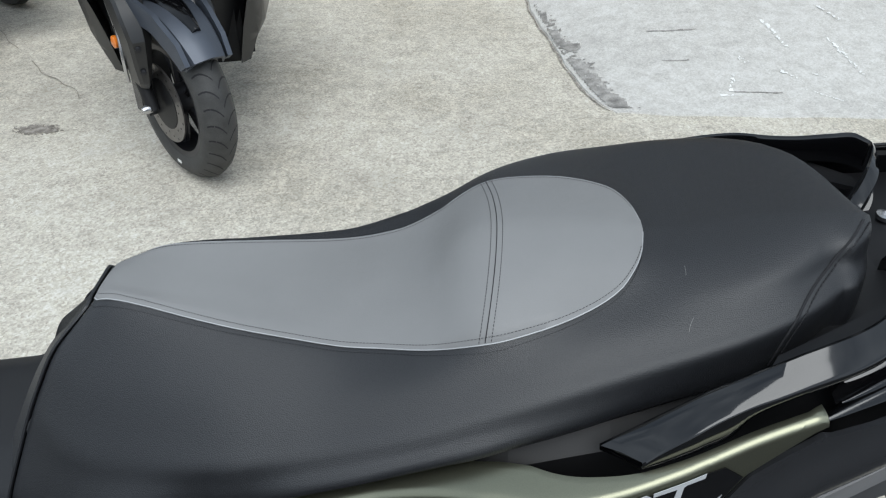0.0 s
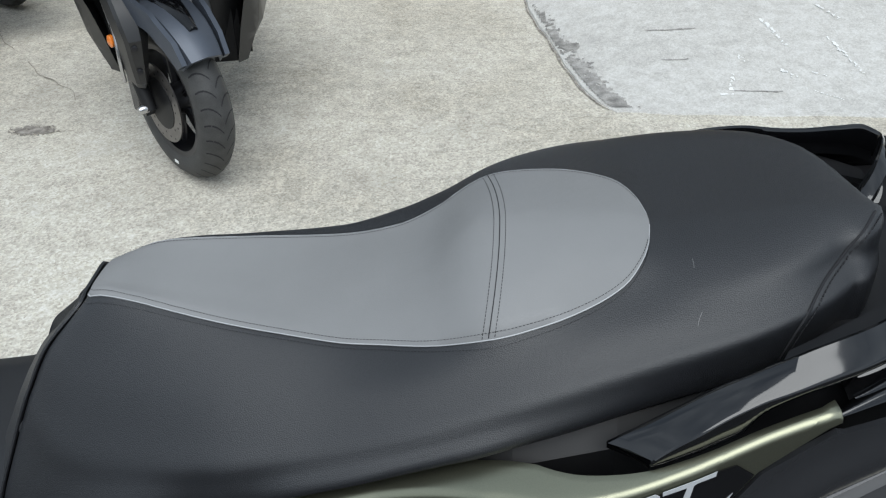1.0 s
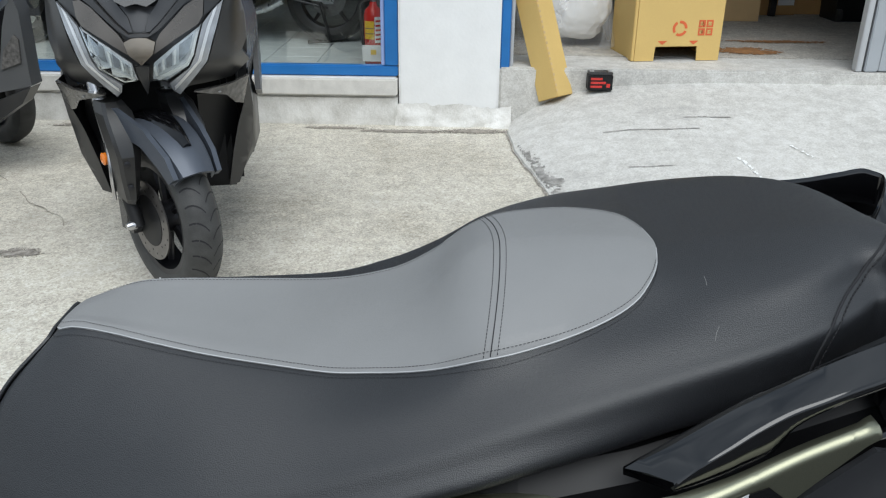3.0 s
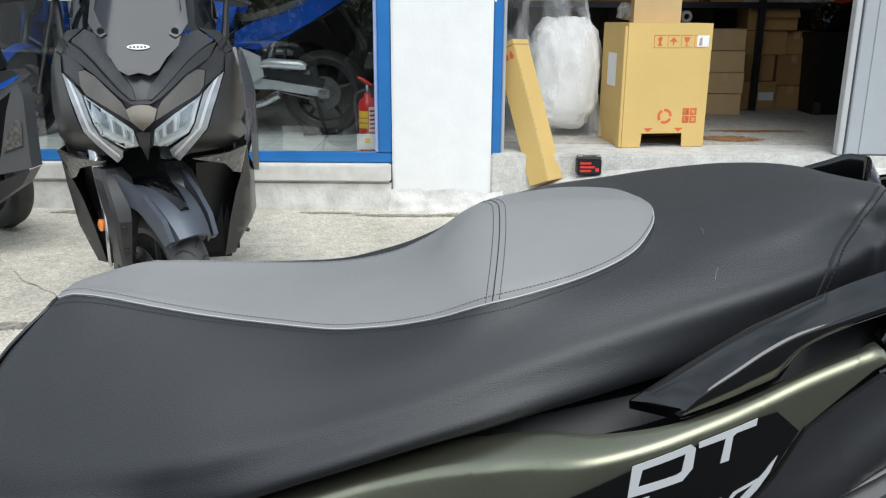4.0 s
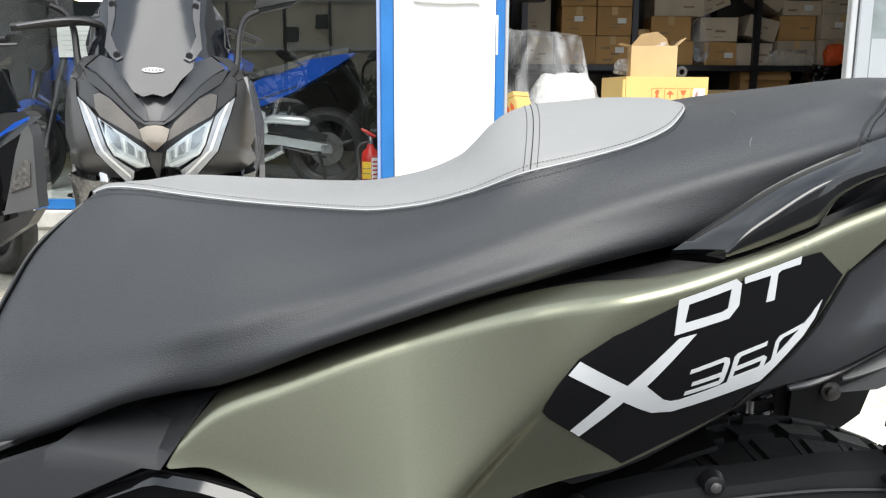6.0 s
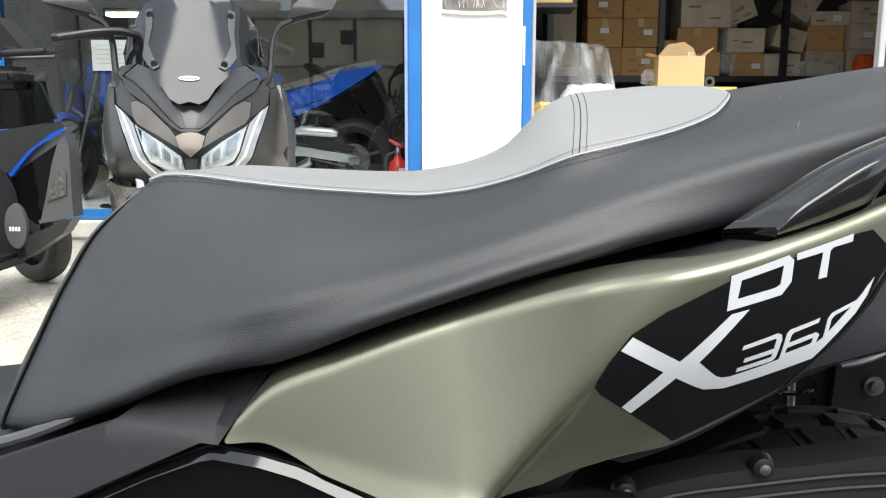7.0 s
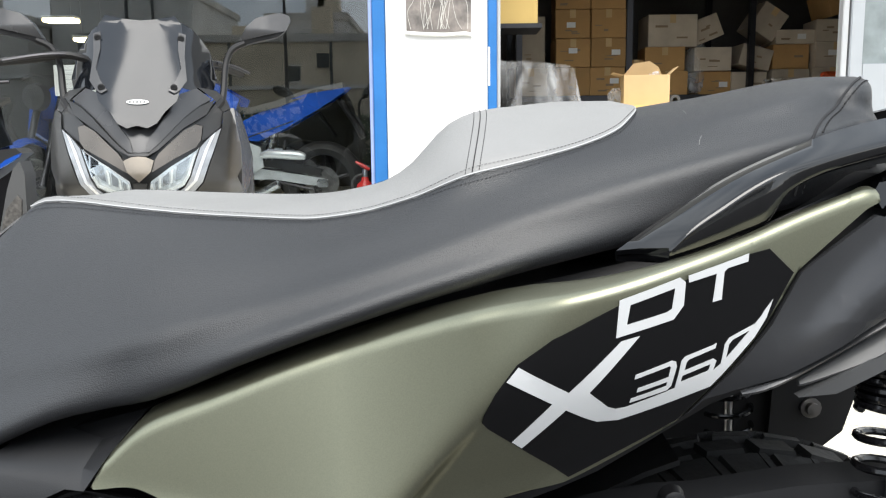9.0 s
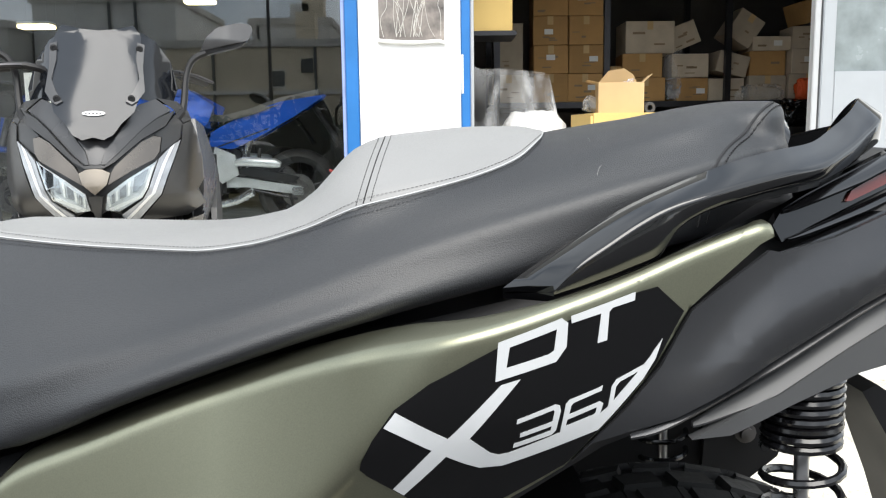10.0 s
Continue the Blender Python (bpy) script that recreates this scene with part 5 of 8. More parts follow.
# transmission cover and hugger below the panel
case_bm = b_skin([(0.05, 0.40), (0.10, 0.52), (0.18, 0.562), (0.225, 0.584), (0.276, 0.596), (0.317, 0.602), (0.352, 0.604), (0.436, 0.617), (0.52, 0.622), (0.60, 0.60), (0.65, 0.5), (0.60, 0.36), (0.47, 0.27), (0.30, 0.27), (0.1, 0.33)],
                 lambda u, v, d: Vector((u, 0.75 + 0.1 * max(0, v - 0.58) + d, v + 0.2 * d)), 0.03, 0.03)
case = part("transmission_cover", case_bm, M_PLASTIC, scoot, "black ribbed transmission cover", smooth=True, sharp=45)
for bx, bz in ((0.326, 0.606), (0.202, 0.580)):
    boss = part("bolt_boss", b_lathe([(0.012, 0), (0.0095, 0.012), (0.007, 0.0135)], 14, pose(bx, 0.7575, bz, 90, 0, 0)), M_BLACK, case, smooth=True)
    part("screw", b_lathe([(0.0052, 0), (0.0052, 0.002), (0.0015, 0.0035)], 12, pose(bx, 0.744, bz, 90, 0, 0)), M_DISC, case, "steel screw", smooth=True)
for drop in (0.012, 0.024):
    part("rib", b_tube([(0.12, 0.749, 0.530 - drop), (0.225, 0.749, 0.582 - drop), (0.317, 0.749, 0.6 - drop), (0.436, 0.749, 0.614 - drop), (0.56, 0.749, 0.612 - drop)], 0.0022, 6, smooth=4), M_PLASTIC, case, smooth=True)

# centre tunnel and footboards ahead of the seat
tun = []
for x, w, z in ((-0.82, 0.11, 0.60), (-0.65, 0.125, 0.60), (-0.5, 0.14, 0.615), (-0.42, 0.15, 0.637), (-0.36, 0.155, 0.645), (-0.3, 0.15, 0.64)):
    tun.append([(x, CY - w - 0.03, 0.36), (x, CY - w, z - 0.05), (x, CY - w * 0.75, z - 0.012), (x, CY - w * 0.4, z), (x, CY + w * 0.4, z), (x, CY + w * 0.75, z - 0.012), (x, CY + w, z - 0.05), (x, CY + w + 0.03, 0.36)])
part("centre_tunnel", b_loft([smooth_path(t, 3) for t in tun]), M_PLASTIC, scoot, "textured dark plastic centre tunnel", smooth=True, sharp=60)
part("tunnel_trim", b_tube([(-0.75, 0.80, 0.565), (-0.5, 0.79, 0.585), (-0.38, 0.765, 0.615), (-0.29, 0.74, 0.655)], 0.006, 8, smooth=5), M_TAILGREY, scoot, smooth=True)
part("footboard", b_box(-0.85, -0.2, CY - 0.31, CY + 0.31, 0.36, 0.40, 0.012), M_PLASTIC, scoot)
st = part("centre_stand", b_tube([(0.05, CY - 0.12, 0.36), (0.15, CY - 0.17, 0.012), (0.22, CY - 0.18, 0.012)], 0.012, 8), M_BLACK, scoot, smooth=True)
part("stand_leg", b_tube([(0.05, CY + 0.12, 0.36), (0.15, CY + 0.17, 0.012), (0.22, CY + 0.18, 0.012)], 0.012, 8), M_BLACK, st, smooth=True)
# seat latch screw and tail carrier plate behind the seat
part("tail_deck", b_skin([(0.53, 0.80), (0.60, 0.82), (0.69, 0.85), (0.70, 1.07), (0.6, 1.10), (0.53, 1.12)], lambda u, v, d: Vector((u, v, 0.885 + 0.25 * (u - 0.53) - d)), 0.012), M_BLACK, scoot)
for yv in (CY - 0.06, CY + 0.06):
    part("deck_screw", b_lathe([(0.012, 0), (0.012, 0.005), (0.007, 0.006), (0.007, 0.002)], 14, Matrix.Translation((0.615, yv, 0.907))), M_STEEL, scoot, "steel socket screw", smooth=True)


# ---------------------------------------------------------------- maxi scooters facing the camera
def make_maxi(loc, rz, steer, label, accent=None):
    s = thing("maxi_scooter", loc, label, "scooter", "parked scooters", rz=rz)
    nose = at([0.3, 0.55, 0.68, 0.79, 0.95, 1.03, 1.3], [0.06, -0.02, -0.10, -0.15, -0.11, -0.06, 0.13])
    sweep = 2.3

    def face(off=0.0, curve=sweep, side=1):
        def put(u, v, d):
            return Vector((side * u, nose(v) + curve * u * u + off + d, v))
        return put

    def both(name, poly, material, off=0.0, thick=0.012, label="", curve=sweep, parent=None, step=0.03):
        out = []
        for side in (1, -1):
            out.append(part(name, b_skin(poly, face(off, curve, side), thick, step), material, parent or s, label, smooth=True, sharp=40))
        return out

    def whole(name, half, material, off=0.0, thick=0.012, label="", curve=sweep, step=0.03):
        poly = half + [(-u, v) for u, v in half[::-1] if u > 1e-6]
        return part(name, b_skin(poly, face(off, curve), thick, step), material, s, label, smooth=True, sharp=40)

    # front fairing
    def fold(side):
        def put(u, v, d):
            turn = 1.3 * soft(u - 0.262 - 0.12 * (v - 0.85), 0.005) + 0.7 * soft(0.772 - v, 0.006) - 0.35 * soft(0.25 - u, 0.004) * min(1.0, max(0.0, (v - 0.75) / 0.1))
            return Vector((side * u, nose(v) + sweep * u * u + turn + d, v))
        return put

    whole("fairing_base", [(0, 0.72), (0.03, 0.74), (0.1, 0.70), (0.18, 0.79), (0.225, 0.9), (0.24, 1.0), (0.2, 1.05), (0.12, 1.02), (0.06, 0.94), (0, 0.9)], M_MATTGREY, 0.022, 0.02)
    tip = whole("nose_tip", [(0, 0.787), (0.034, 0.818), (0.044, 0.852), (0.022, 0.863), (0, 0.865)], M_TIP, -0.012, 0.02, "bronze nose tip, lightened as if lit from above")
    both("nose_panel", [(0.036, 0.816), (0.046, 0.853), (0.058, 0.873), (0.132, 0.944), (0.165, 0.962), (0.186, 0.957), (0.18, 0.912), (0.165, 0.890), (0.1, 0.855)], M_BRONZE, -0.002, 0.02, "dull bronze strip above the headlamp", step=0.02)
    both("brow", [(0.188, 0.957), (0.167, 0.965), (0.2, 0.992), (0.226, 1.03), (0.25, 1.0), (0.241, 0.955), (0.205, 0.923), (0.182, 0.91)], M_MATTGREY, 0.006, 0.03, "dark graphite brow")
    both("cowl_rib", [(0, 0.866), (0.027, 0.866), (0.057, 0.884), (0.134, 0.952), (0.2, 0.994), (0.226, 1.044), (0.178, 1.018), (0.136, 0.982), (0.062, 0.902), (0.03, 0.874), (0, 0.874)], M_MATTGREY, -0.012, 0.03, "raised dark V rib", step=0.02)
    both("upper_cowl", [(0.018, 0.876), (0.03, 0.878), (0.062, 0.907), (0.136, 0.987), (0.178, 1.023), (0.215, 1.045), (0.17, 1.08), (0.12, 1.06), (0.085, 1.0), (0.052, 0.948), (0.028, 0.917)], M_SHELL, 0.012, 0.02, "dark grey cowl below the screen")
    whole("intake_plate", [(0, 0.876), (0.016, 0.878), (0.026, 0.915), (0.05, 0.947), (0, 0.947)], M_SHELL, 0.02, 0.02, "dark grey Y-shaped plate")
    whole("intake", [(0, 0.945), (0.05, 0.945), (0.075, 0.99), (0, 0.99)], M_BLACK, 0.035, 0.03, "black air intake below the screen")
    whole("chin", [(0, 0.69), (0.012, 0.735), (0.02, 0.782), (0, 0.785)], M_MATTGREY, -0.006, 0.02)
    LAMP = [(0.022, 0.738), (0.031, 0.788), (0.09, 0.832), (0.166, 0.88), (0.173, 0.889), (0.143, 0.803), (0.126, 0.772), (0.06, 0.733)]
    for lens in both("headlamp", LAMP, M_LENS, 0.014, 0.02, "clear twin LED headlamp"):
        side = 1 if lens.data.vertices[0].co.x > 0 else -1
        for bar in ([(0.032, 0.744), (0.122, 0.781), (0.125, 0.772), (0.04, 0.735)], [(0.119, 0.779), (0.136, 0.805), (0.158, 0.868), (0.165, 0.872), (0.144, 0.802), (0.126, 0.772)], [(0.098, 0.826), (0.093, 0.782), (0.087, 0.78), (0.09, 0.82)], [(0.062, 0.80), (0.06, 0.768), (0.054, 0.766), (0.056, 0.796)], [(0.03, 0.778), (0.036, 0.782), (0.038, 0.75), (0.032, 0.748)]):
            part("light_bar", b_skin(bar, face(0.004, sweep, side), 0.006), M_PAPER, lens)
        for hole in ([(0.148, 0.862), (0.108, 0.836), (0.101, 0.79), (0.116, 0.796), (0.132, 0.815)], [(0.084, 0.816), (0.066, 0.80), (0.065, 0.772), (0.082, 0.778)], [(0.05, 0.79), (0.042, 0.783), (0.043, 0.757), (0.05, 0.762)]):
            part("projector", b_skin(hole, face(0.009, sweep, side), 0.008), M_DRL, lens)
        part("cover", b_skin(LAMP, face(-0.006, sweep, side), 0.002, 0.03), M_CLEAR, lens).visible_shadow = False
    both("daylight_strip", [(0.242, 0.95), (0.218, 0.88), (0.181, 0.78), (0.092, 0.683), (0.074, 0.70), (0.068, 0.724), (0.13, 0.768), (0.148, 0.80), (0.178, 0.89), (0.207, 0.922)], M_DRL, -0.008, 0.02, "silvery daylight running strip")
    both("strip_edge", [(0.226, 0.938), (0.2, 0.88), (0.165, 0.785), (0.08, 0.70), (0.08, 0.712), (0.155, 0.785), (0.19, 0.88), (0.212, 0.925)], M_ALUM, -0.011, 0.006)
    for side in (1, -1):
        part("cheek", b_skin([(0.245, 0.95), (0.249, 1.0), (0.272, 1.012), (0.29, 0.96), (0.302, 0.89), (0.304, 0.82), (0.285, 0.785), (0.306, 0.735), (0.25, 0.70), (0.12, 0.695), (0.098, 0.684), (0.184, 0.778), (0.221, 0.88)], fold(side), 0.16, 0.012), M_MATTGREY, s, "dark graphite fairing cheek", smooth=True, sharp=30)
        part("side_fairing", b_skin([(0.16, 0.80), (0.13, 0.92), (0.17, 1.02), (0.30, 1.0), (0.42, 0.86), (0.46, 0.7), (0.36, 0.62), (0.2, 0.66)], lambda u, v, d: Vector((side * (0.30 - d + 0.14 * (u - 0.13) - 0.3 * abs(v - 0.84) ** 1.5), u, v)), 0.03, 0.03), M_SHELL, s, "black side fairing", smooth=True)
    both("shoulder", [(0.228, 1.035), (0.25, 1.004), (0.272, 1.016), (0.262, 1.045), (0.23, 1.075), (0.172, 1.084), (0.218, 1.05)], M_MATTGREY, 0.012, 0.05)
    both("indicator", [(0.13, 0.684), (0.24, 0.686), (0.30, 0.70), (0.275, 0.60), (0.25, 0.612), (0.225, 0.65)], M_SMOKELENS, -0.004, 0.03, "smoked front indicator")
    both("indicator_dot", [(0.2, 0.668), (0.206, 0.672), (0.212, 0.668), (0.206, 0.664)], M_DRL, -0.008, 0.004)
    both("leg_shield", [(0.298, 0.70), (0.305, 0.56), (0.29, 0.42), (0.235, 0.29), (0.20, 0.29), (0.225, 0.42), (0.25, 0.52), (0.278, 0.60)], M_MATTGREY, 0.02, 0.20, "dark leg shield")
    both("inner_duct", [(0.13, 0.65), (0.235, 0.638), (0.25, 0.55), (0.22, 0.40), (0.17, 0.34), (0.12, 0.45)], M_BLACK, 0.10, 0.03)
    part("radiator", b_box(-0.22, 0.22, 0.20, 0.27, 0.28, 0.98, 0.02), M_BLACK, s)
    part("leg_guard_inner", b_box(-0.25, 0.25, 0.27, 0.40, 0.25, 1.0, 0.03), M_BLACK, s)
    # screen
    shield = whole("windscreen", [(0, 0.958), (0.03, 0.95), (0.057, 0.965), (0.08, 1.0), (0.115, 1.035), (0.128, 1.08), (0.122, 1.18), (0.132, 1.25), (0.128, 1.29), (0.108, 1.318), (0.05, 1.305), (0, 1.30)], M_SCREEN, -0.022, 0.006, "smoked grey windscreen", curve=1.0)
    part("badge", b_skin([(0.033 * math.cos(a), 1.031 + 0.0075 * math.sin(a)) for a in np.linspace(0, 2 * math.pi, 20, endpoint=False)], face(-0.026, 1.0), 0.003), M_PAPER, shield, "silver oval badge")
    for k in range(5):
        part("badge_mark", b_skin([(-0.025 + 0.0105 * k, 1.0285), (-0.019 + 0.0105 * k, 1.0285), (-0.019 + 0.0105 * k, 1.0335), (-0.025 + 0.0105 * k, 1.0335)], face(-0.0275, 1.0), 0.001), M_DARKMETAL, shield)
    both("screen_strip", [(0.09, 1.068), (0.108, 1.058), (0.125, 1.07), (0.145, 1.10), (0.138, 1.18), (0.142, 1.255), (0.12, 1.262), (0.118, 1.2), (0.128, 1.14), (0.112, 1.10)], M_SHELL, -0.028, 0.008, "dark grey screen bracket", curve=1.0)
    for side in (1, -1):
        for bx, bz in ((0.107, 1.077), (0.127, 1.24)):
            part("screen_bolt", b_lathe([(0.011, 0), (0.011, 0.004), (0.006, 0.005), (0.006, 0.002)], 14, Matrix.Translation((side * bx, nose(bz) + bx * bx - 0.03, bz)) @ pose(0, 0, 0, 90, 0, 0)), M_BLACK, s, smooth=True)
    both("screen_wing", [(0.125, 1.08), (0.165, 1.07), (0.215, 1.06), (0.232, 1.12), (0.212, 1.21), (0.165, 1.28), (0.125, 1.305), (0.11, 1.30)], M_SMOKE, 0.02, 0.008, "dark smoked wind deflector", curve=2.8)
    part("dashboard", b_box(-0.2, 0.2, 0.12, 0.34, 0.99, 1.06, 0.03), M_BLACK, s)
    # handlebar and mirrors
    HB = Matrix.Translation((0, 0.25, 0)) @ pose(0, 0, 0, 0, 0, steer) @ Matrix.Translation((0, -0.25, 0))

    def hb(bm):
        bm.transform(HB)
        return bm

    bar = part("handlebar", hb(b_tube([(-0.42, 0.36, 1.17), (-0.25, 0.27, 1.19), (-0.1, 0.25, 1.14), (0.1, 0.25, 1.14), (0.25, 0.27, 1.19), (0.42, 0.36, 1.17)], 0.012, 8, smooth=4)), M_BLACK, s, smooth=True)
    for side in (1, -1):
        part("grip", hb(b_tube([(side * 0.29, 0.30, 1.186), (side * 0.44, 0.375, 1.165)], 0.0145, 10)), M_BLACK, bar, smooth=True)
        part("lever", hb(b_tube([(side * 0.27, 0.255, 1.19), (side * 0.34, 0.27, 1.185), (side * 0.44, 0.32, 1.165)], 0.006, 6, smooth=3)), M_DARKMETAL, bar, smooth=True)
        stem = part("mirror_stem", b_tube([(side * 0.235, 0.10, 1.0), (side * 0.252, 0.13, 1.07), (side * 0.262, 0.16, 1.16), (side * 0.285, 0.17, 1.215), (side * 0.33, 0.17, 1.24)], [0.014, 0.012, 0.011, 0.011, 0.012], 8, smooth=4), M_BLACK, s, smooth=True)
        part("mirror_foot", b_tube([(side * 0.15, 0.04, 0.965), (side * 0.21, 0.06, 1.0), (side * 0.245, 0.105, 1.04)], [0.008, 0.016, 0.014], 8, smooth=3), M_BLACK, stem, smooth=True)
        top = [(0.31, 1.208), (0.335, 1.25), (0.37, 1.278), (0.45, 1.296), (0.482, 1.288), (0.487, 1.27), (0.468, 1.24)]
        low = [(0.468, 1.24), (0.44, 1.222), (0.36, 1.205), (0.325, 1.196), (0.31, 1.208)]
        put_m = lambda u, w, d, sd=side: (lambda v: Vector((sd * u, 0.15 + d + 0.25 * abs(v - 1.238) + 0.1 * abs(u - 0.4), 1.236 + (v - 1.2) * 1.12)))(w)
        shell = part("mirror", b_skin(top, put_m, 0.055, 0.02), M_SHELL, stem, "grey mirror shell", smooth=True)
        # black here paints the shade on the shell's underside
        part("mirror_under", b_skin(low + [(0.33, 1.214)], lambda u, v, d: put_m(u, v, d) + Vector((0, 0.002, 0)), 0.05), M_BLACK, stem, smooth=True)
        part("mirror_glass", b_skin([(0.325, 1.215), (0.34, 1.248), (0.375, 1.272), (0.447, 1.288), (0.474, 1.276), (0.455, 1.238), (0.37, 1.212)], lambda u, v, d, sd=side: Vector((sd * u, 0.236 + d, 1.236 + (v - 1.2) * 1.12)), 0.004), M_MIRROR, stem, "mirror glass")
    # body behind the shield
    body = []
    for y, w, z0, z1 in ((0.30, 0.25, 0.28, 0.72), (0.42, 0.30, 0.26, 0.70), (0.6, 0.32, 0.27, 0.64), (0.85, 0.27, 0.30, 0.72), (1.1, 0.27, 0.36, 0.82), (1.4, 0.22, 0.48, 0.86), (1.75, 0.13, 0.66, 0.86), (1.95, 0.07, 0.76, 0.85)):
        body.append([(-w * 0.8, y, z0), (-w, y, z0 + 0.1), (-w, y, z1 - 0.1), (-w * 0.6, y, z1), (w * 0.6, y, z1), (w, y, z1 - 0.1), (w, y, z0 + 0.1), (w * 0.8, y, z0)])
    part("body", b_loft(body), M_MATTGREY, s, "dark graphite body", smooth=True, sharp=35)
    seat2 = []
    for y, w, z0, z1 in ((0.72, 0.11, 0.70, 0.80), (0.85, 0.16, 0.72, 0.83), (1.05, 0.18, 0.78, 0.86), (1.15, 0.18, 0.82, 0.93), (1.4, 0.17, 0.85, 0.95), (1.6, 0.12, 0.86, 0.94)):
        seat2.append([(-w, y, z0), (-w, y, z1 - 0.03), (-w * 0.7, y, z1), (w * 0.7, y, z1), (w, y, z1 - 0.03), (w, y, z0)])
    part("seat", b_loft(seat2), M_SEAT, s, smooth=True, sharp=50)
    part("side_trim", b_skin([(0.32, 0.60), (0.36, 0.70), (0.5, 0.86), (0.7, 0.80), (0.9, 0.62), (0.6, 0.52)], lambda u, v, d: Vector((0.335 - d + 0.02 * (u - 0.3), u, v)), 0.02), M_MATTGREY, s)
    part("side_trim", b_skin([(0.32, 0.60), (0.36, 0.70), (0.5, 0.86), (0.7, 0.80), (0.9, 0.62), (0.6, 0.52)], lambda u, v, d: Vector((-0.335 + d - 0.02 * (u - 0.3), u, v)), 0.02), M_MATTGREY, s)
    part("side_stand", b_tube([(0.2, 0.75, 0.3), (0.27, 1.05, 0.16), (0.275, 1.12, 0.14)], 0.011, 8), M_BLACK, s, smooth=True)
    rw = part("rear_wheel", b_lathe([(0.16, -0.06), (0.175, -0.06), (0.165, 0), (0.175, 0.06), (0.16, 0.06)], 32, pose(0, 1.52, 0.28, 0, 90, 0)), M_BLACK, s, smooth=True)
    part("tyre", b_lathe([(0.172, -0.06), (0.22, -0.075), (0.255, -0.06), (0.277, -0.025), (0.28, 0), (0.277, 0.025), (0.255, 0.06), (0.22, 0.075), (0.172, 0.06)], 40, pose(0, 1.52, 0.28, 0, 90, 0)), M_RUBBER, rw, smooth=True)
    part("rim_disc", b_lathe([(0.02, -0.02), (0.16, -0.012), (0.16, 0.012), (0.02, 0.02)], 24, pose(0, 1.52, 0.28, 0, 90, 0)), M_DARKMETAL, rw, smooth=True)
    part("swing_arm", b_box(-0.16, -0.08, 0.95, 1.6, 0.24, 0.36, 0.03), M_DARKMETAL, s)

    # steered front end
    T = Matrix.Translation((0.01, -0.059, 0)) @ pose(0, 0, 0, 0, 0, steer)
    R = 0.278

    def st(bm):
        bm.transform(T)
        return bm

    fw = part("front_wheel", st(b_lathe([(0.172, -0.046), (0.192, -0.05), (0.182, -0.03), (0.178, 0), (0.182, 0.03), (0.192, 0.05), (0.172, 0.046)], 48, pose(0, 0, R, 0, 90, 0))), M_DARKMETAL, s, "dark cast front wheel", smooth=True)
    part("tyre", st(b_lathe([(0.19, -0.05), (0.215, -0.058), (0.243, -0.055), (0.265, -0.035), (0.276, -0.012), (0.278, 0), (0.276, 0.012), (0.265, 0.035), (0.243, 0.055), (0.215, 0.058), (0.19, 0.05)], 64, pose(0, 0, R, 0, 90, 0))), M_RUBBER, fw, "grooved front tyre", smooth=True)
    gv = bmesh.new()
    for i in range(30):
        for sd in (-1, 1):
            a0 = 2 * math.pi * (i + (0.5 if sd > 0 else 0)) / 30
            line = []
            for k in range(6):
                q = k / 5
                w = sd * (0.004 + 0.048 * q)
                r = float(np.interp(abs(w), [0, 0.012, 0.035, 0.055], [0.278, 0.276, 0.265, 0.243])) + 0.0008
                line.append((a0 + 0.3 * q - 0.2 * q * q, r, w))
            for (a, r, w), (a2, r2, w2) in zip(line, line[1:]):
                vs = [gv.verts.new((w_, r_ * math.sin(a_), R + r_ * math.cos(a_))) for a_, r_, w_ in ((a - 0.011, r, w), (a + 0.011, r, w), (a2 + 0.011, r2, w2), (a2 - 0.011, r2, w2))]
                gv.faces.new(vs)
    tagged(part("tyre_grooves", st(gv), M_THREAD, fw), kind="stuff")
    for k in range(5):
        for dk in (-0.13, 0.13):
            a = 2 * math.pi * k / 5 + 0.3
            part("spoke", st(b_tube([(0, 0.045 * math.sin(a), R + 0.045 * math.cos(a)), (0, 0.182 * math.sin(a + dk), R + 0.182 * math.cos(a + dk))], [0.014, 0.010], 6)), M_DARKMETAL, fw, smooth=True)
    part("hub", st(b_lathe([(0.05, -0.05), (0.055, 0), (0.05, 0.05)], 20, pose(0, 0, R, 0, 90, 0))), M_DARKMETAL, fw, smooth=True)
    part("rim_mark", st(b_box(-0.0595, -0.0575, -0.012, 0.012, R - 0.222, R - 0.212)), M_PAPER, fw)
    for sd in (-1, 1):
        disc = part("brake_disc", st(b_lathe([(0.085, -0.0025), (0.132, -0.0025), (0.132, 0.0025), (0.085, 0.0025)], 40, pose(sd * 0.068, 0, R, 0, 90, 0))), M_DISC, fw, "drilled brake disc", smooth=True)
        part("disc_carrier", st(b_lathe([(0.03, -0.006), (0.086, -0.004), (0.086, 0.004), (0.03, 0.006)], 24, pose(sd * 0.068, 0, R, 0, 90, 0))), M_BLACK, fw, smooth=True)
        holes = bmesh.new()
        for i in range(24):
            a = 2 * math.pi * i / 24
            r = 0.1 + 0.011 * (i % 3)
            c = Vector((sd * 0.0712, r * math.sin(a), R + r * math.cos(a)))
            holes.faces.new([holes.verts.new(c + Vector((0, 0.004 * math.cos(q), 0.004 * math.sin(q)))) for q in np.linspace(0, 2 * math.pi, 8, endpoint=False)])
        tagged(part("disc_holes", st(holes), M_BLACK, disc), kind="stuff")
        fork = part("fork_leg", st(b_tube([(sd * 0.11, -0.005, R - 0.01), (sd * 0.115, 0.10, 0.53)], [0.022, 0.026], 12)), M_BLACK, s, "black fork leg", smooth=True)
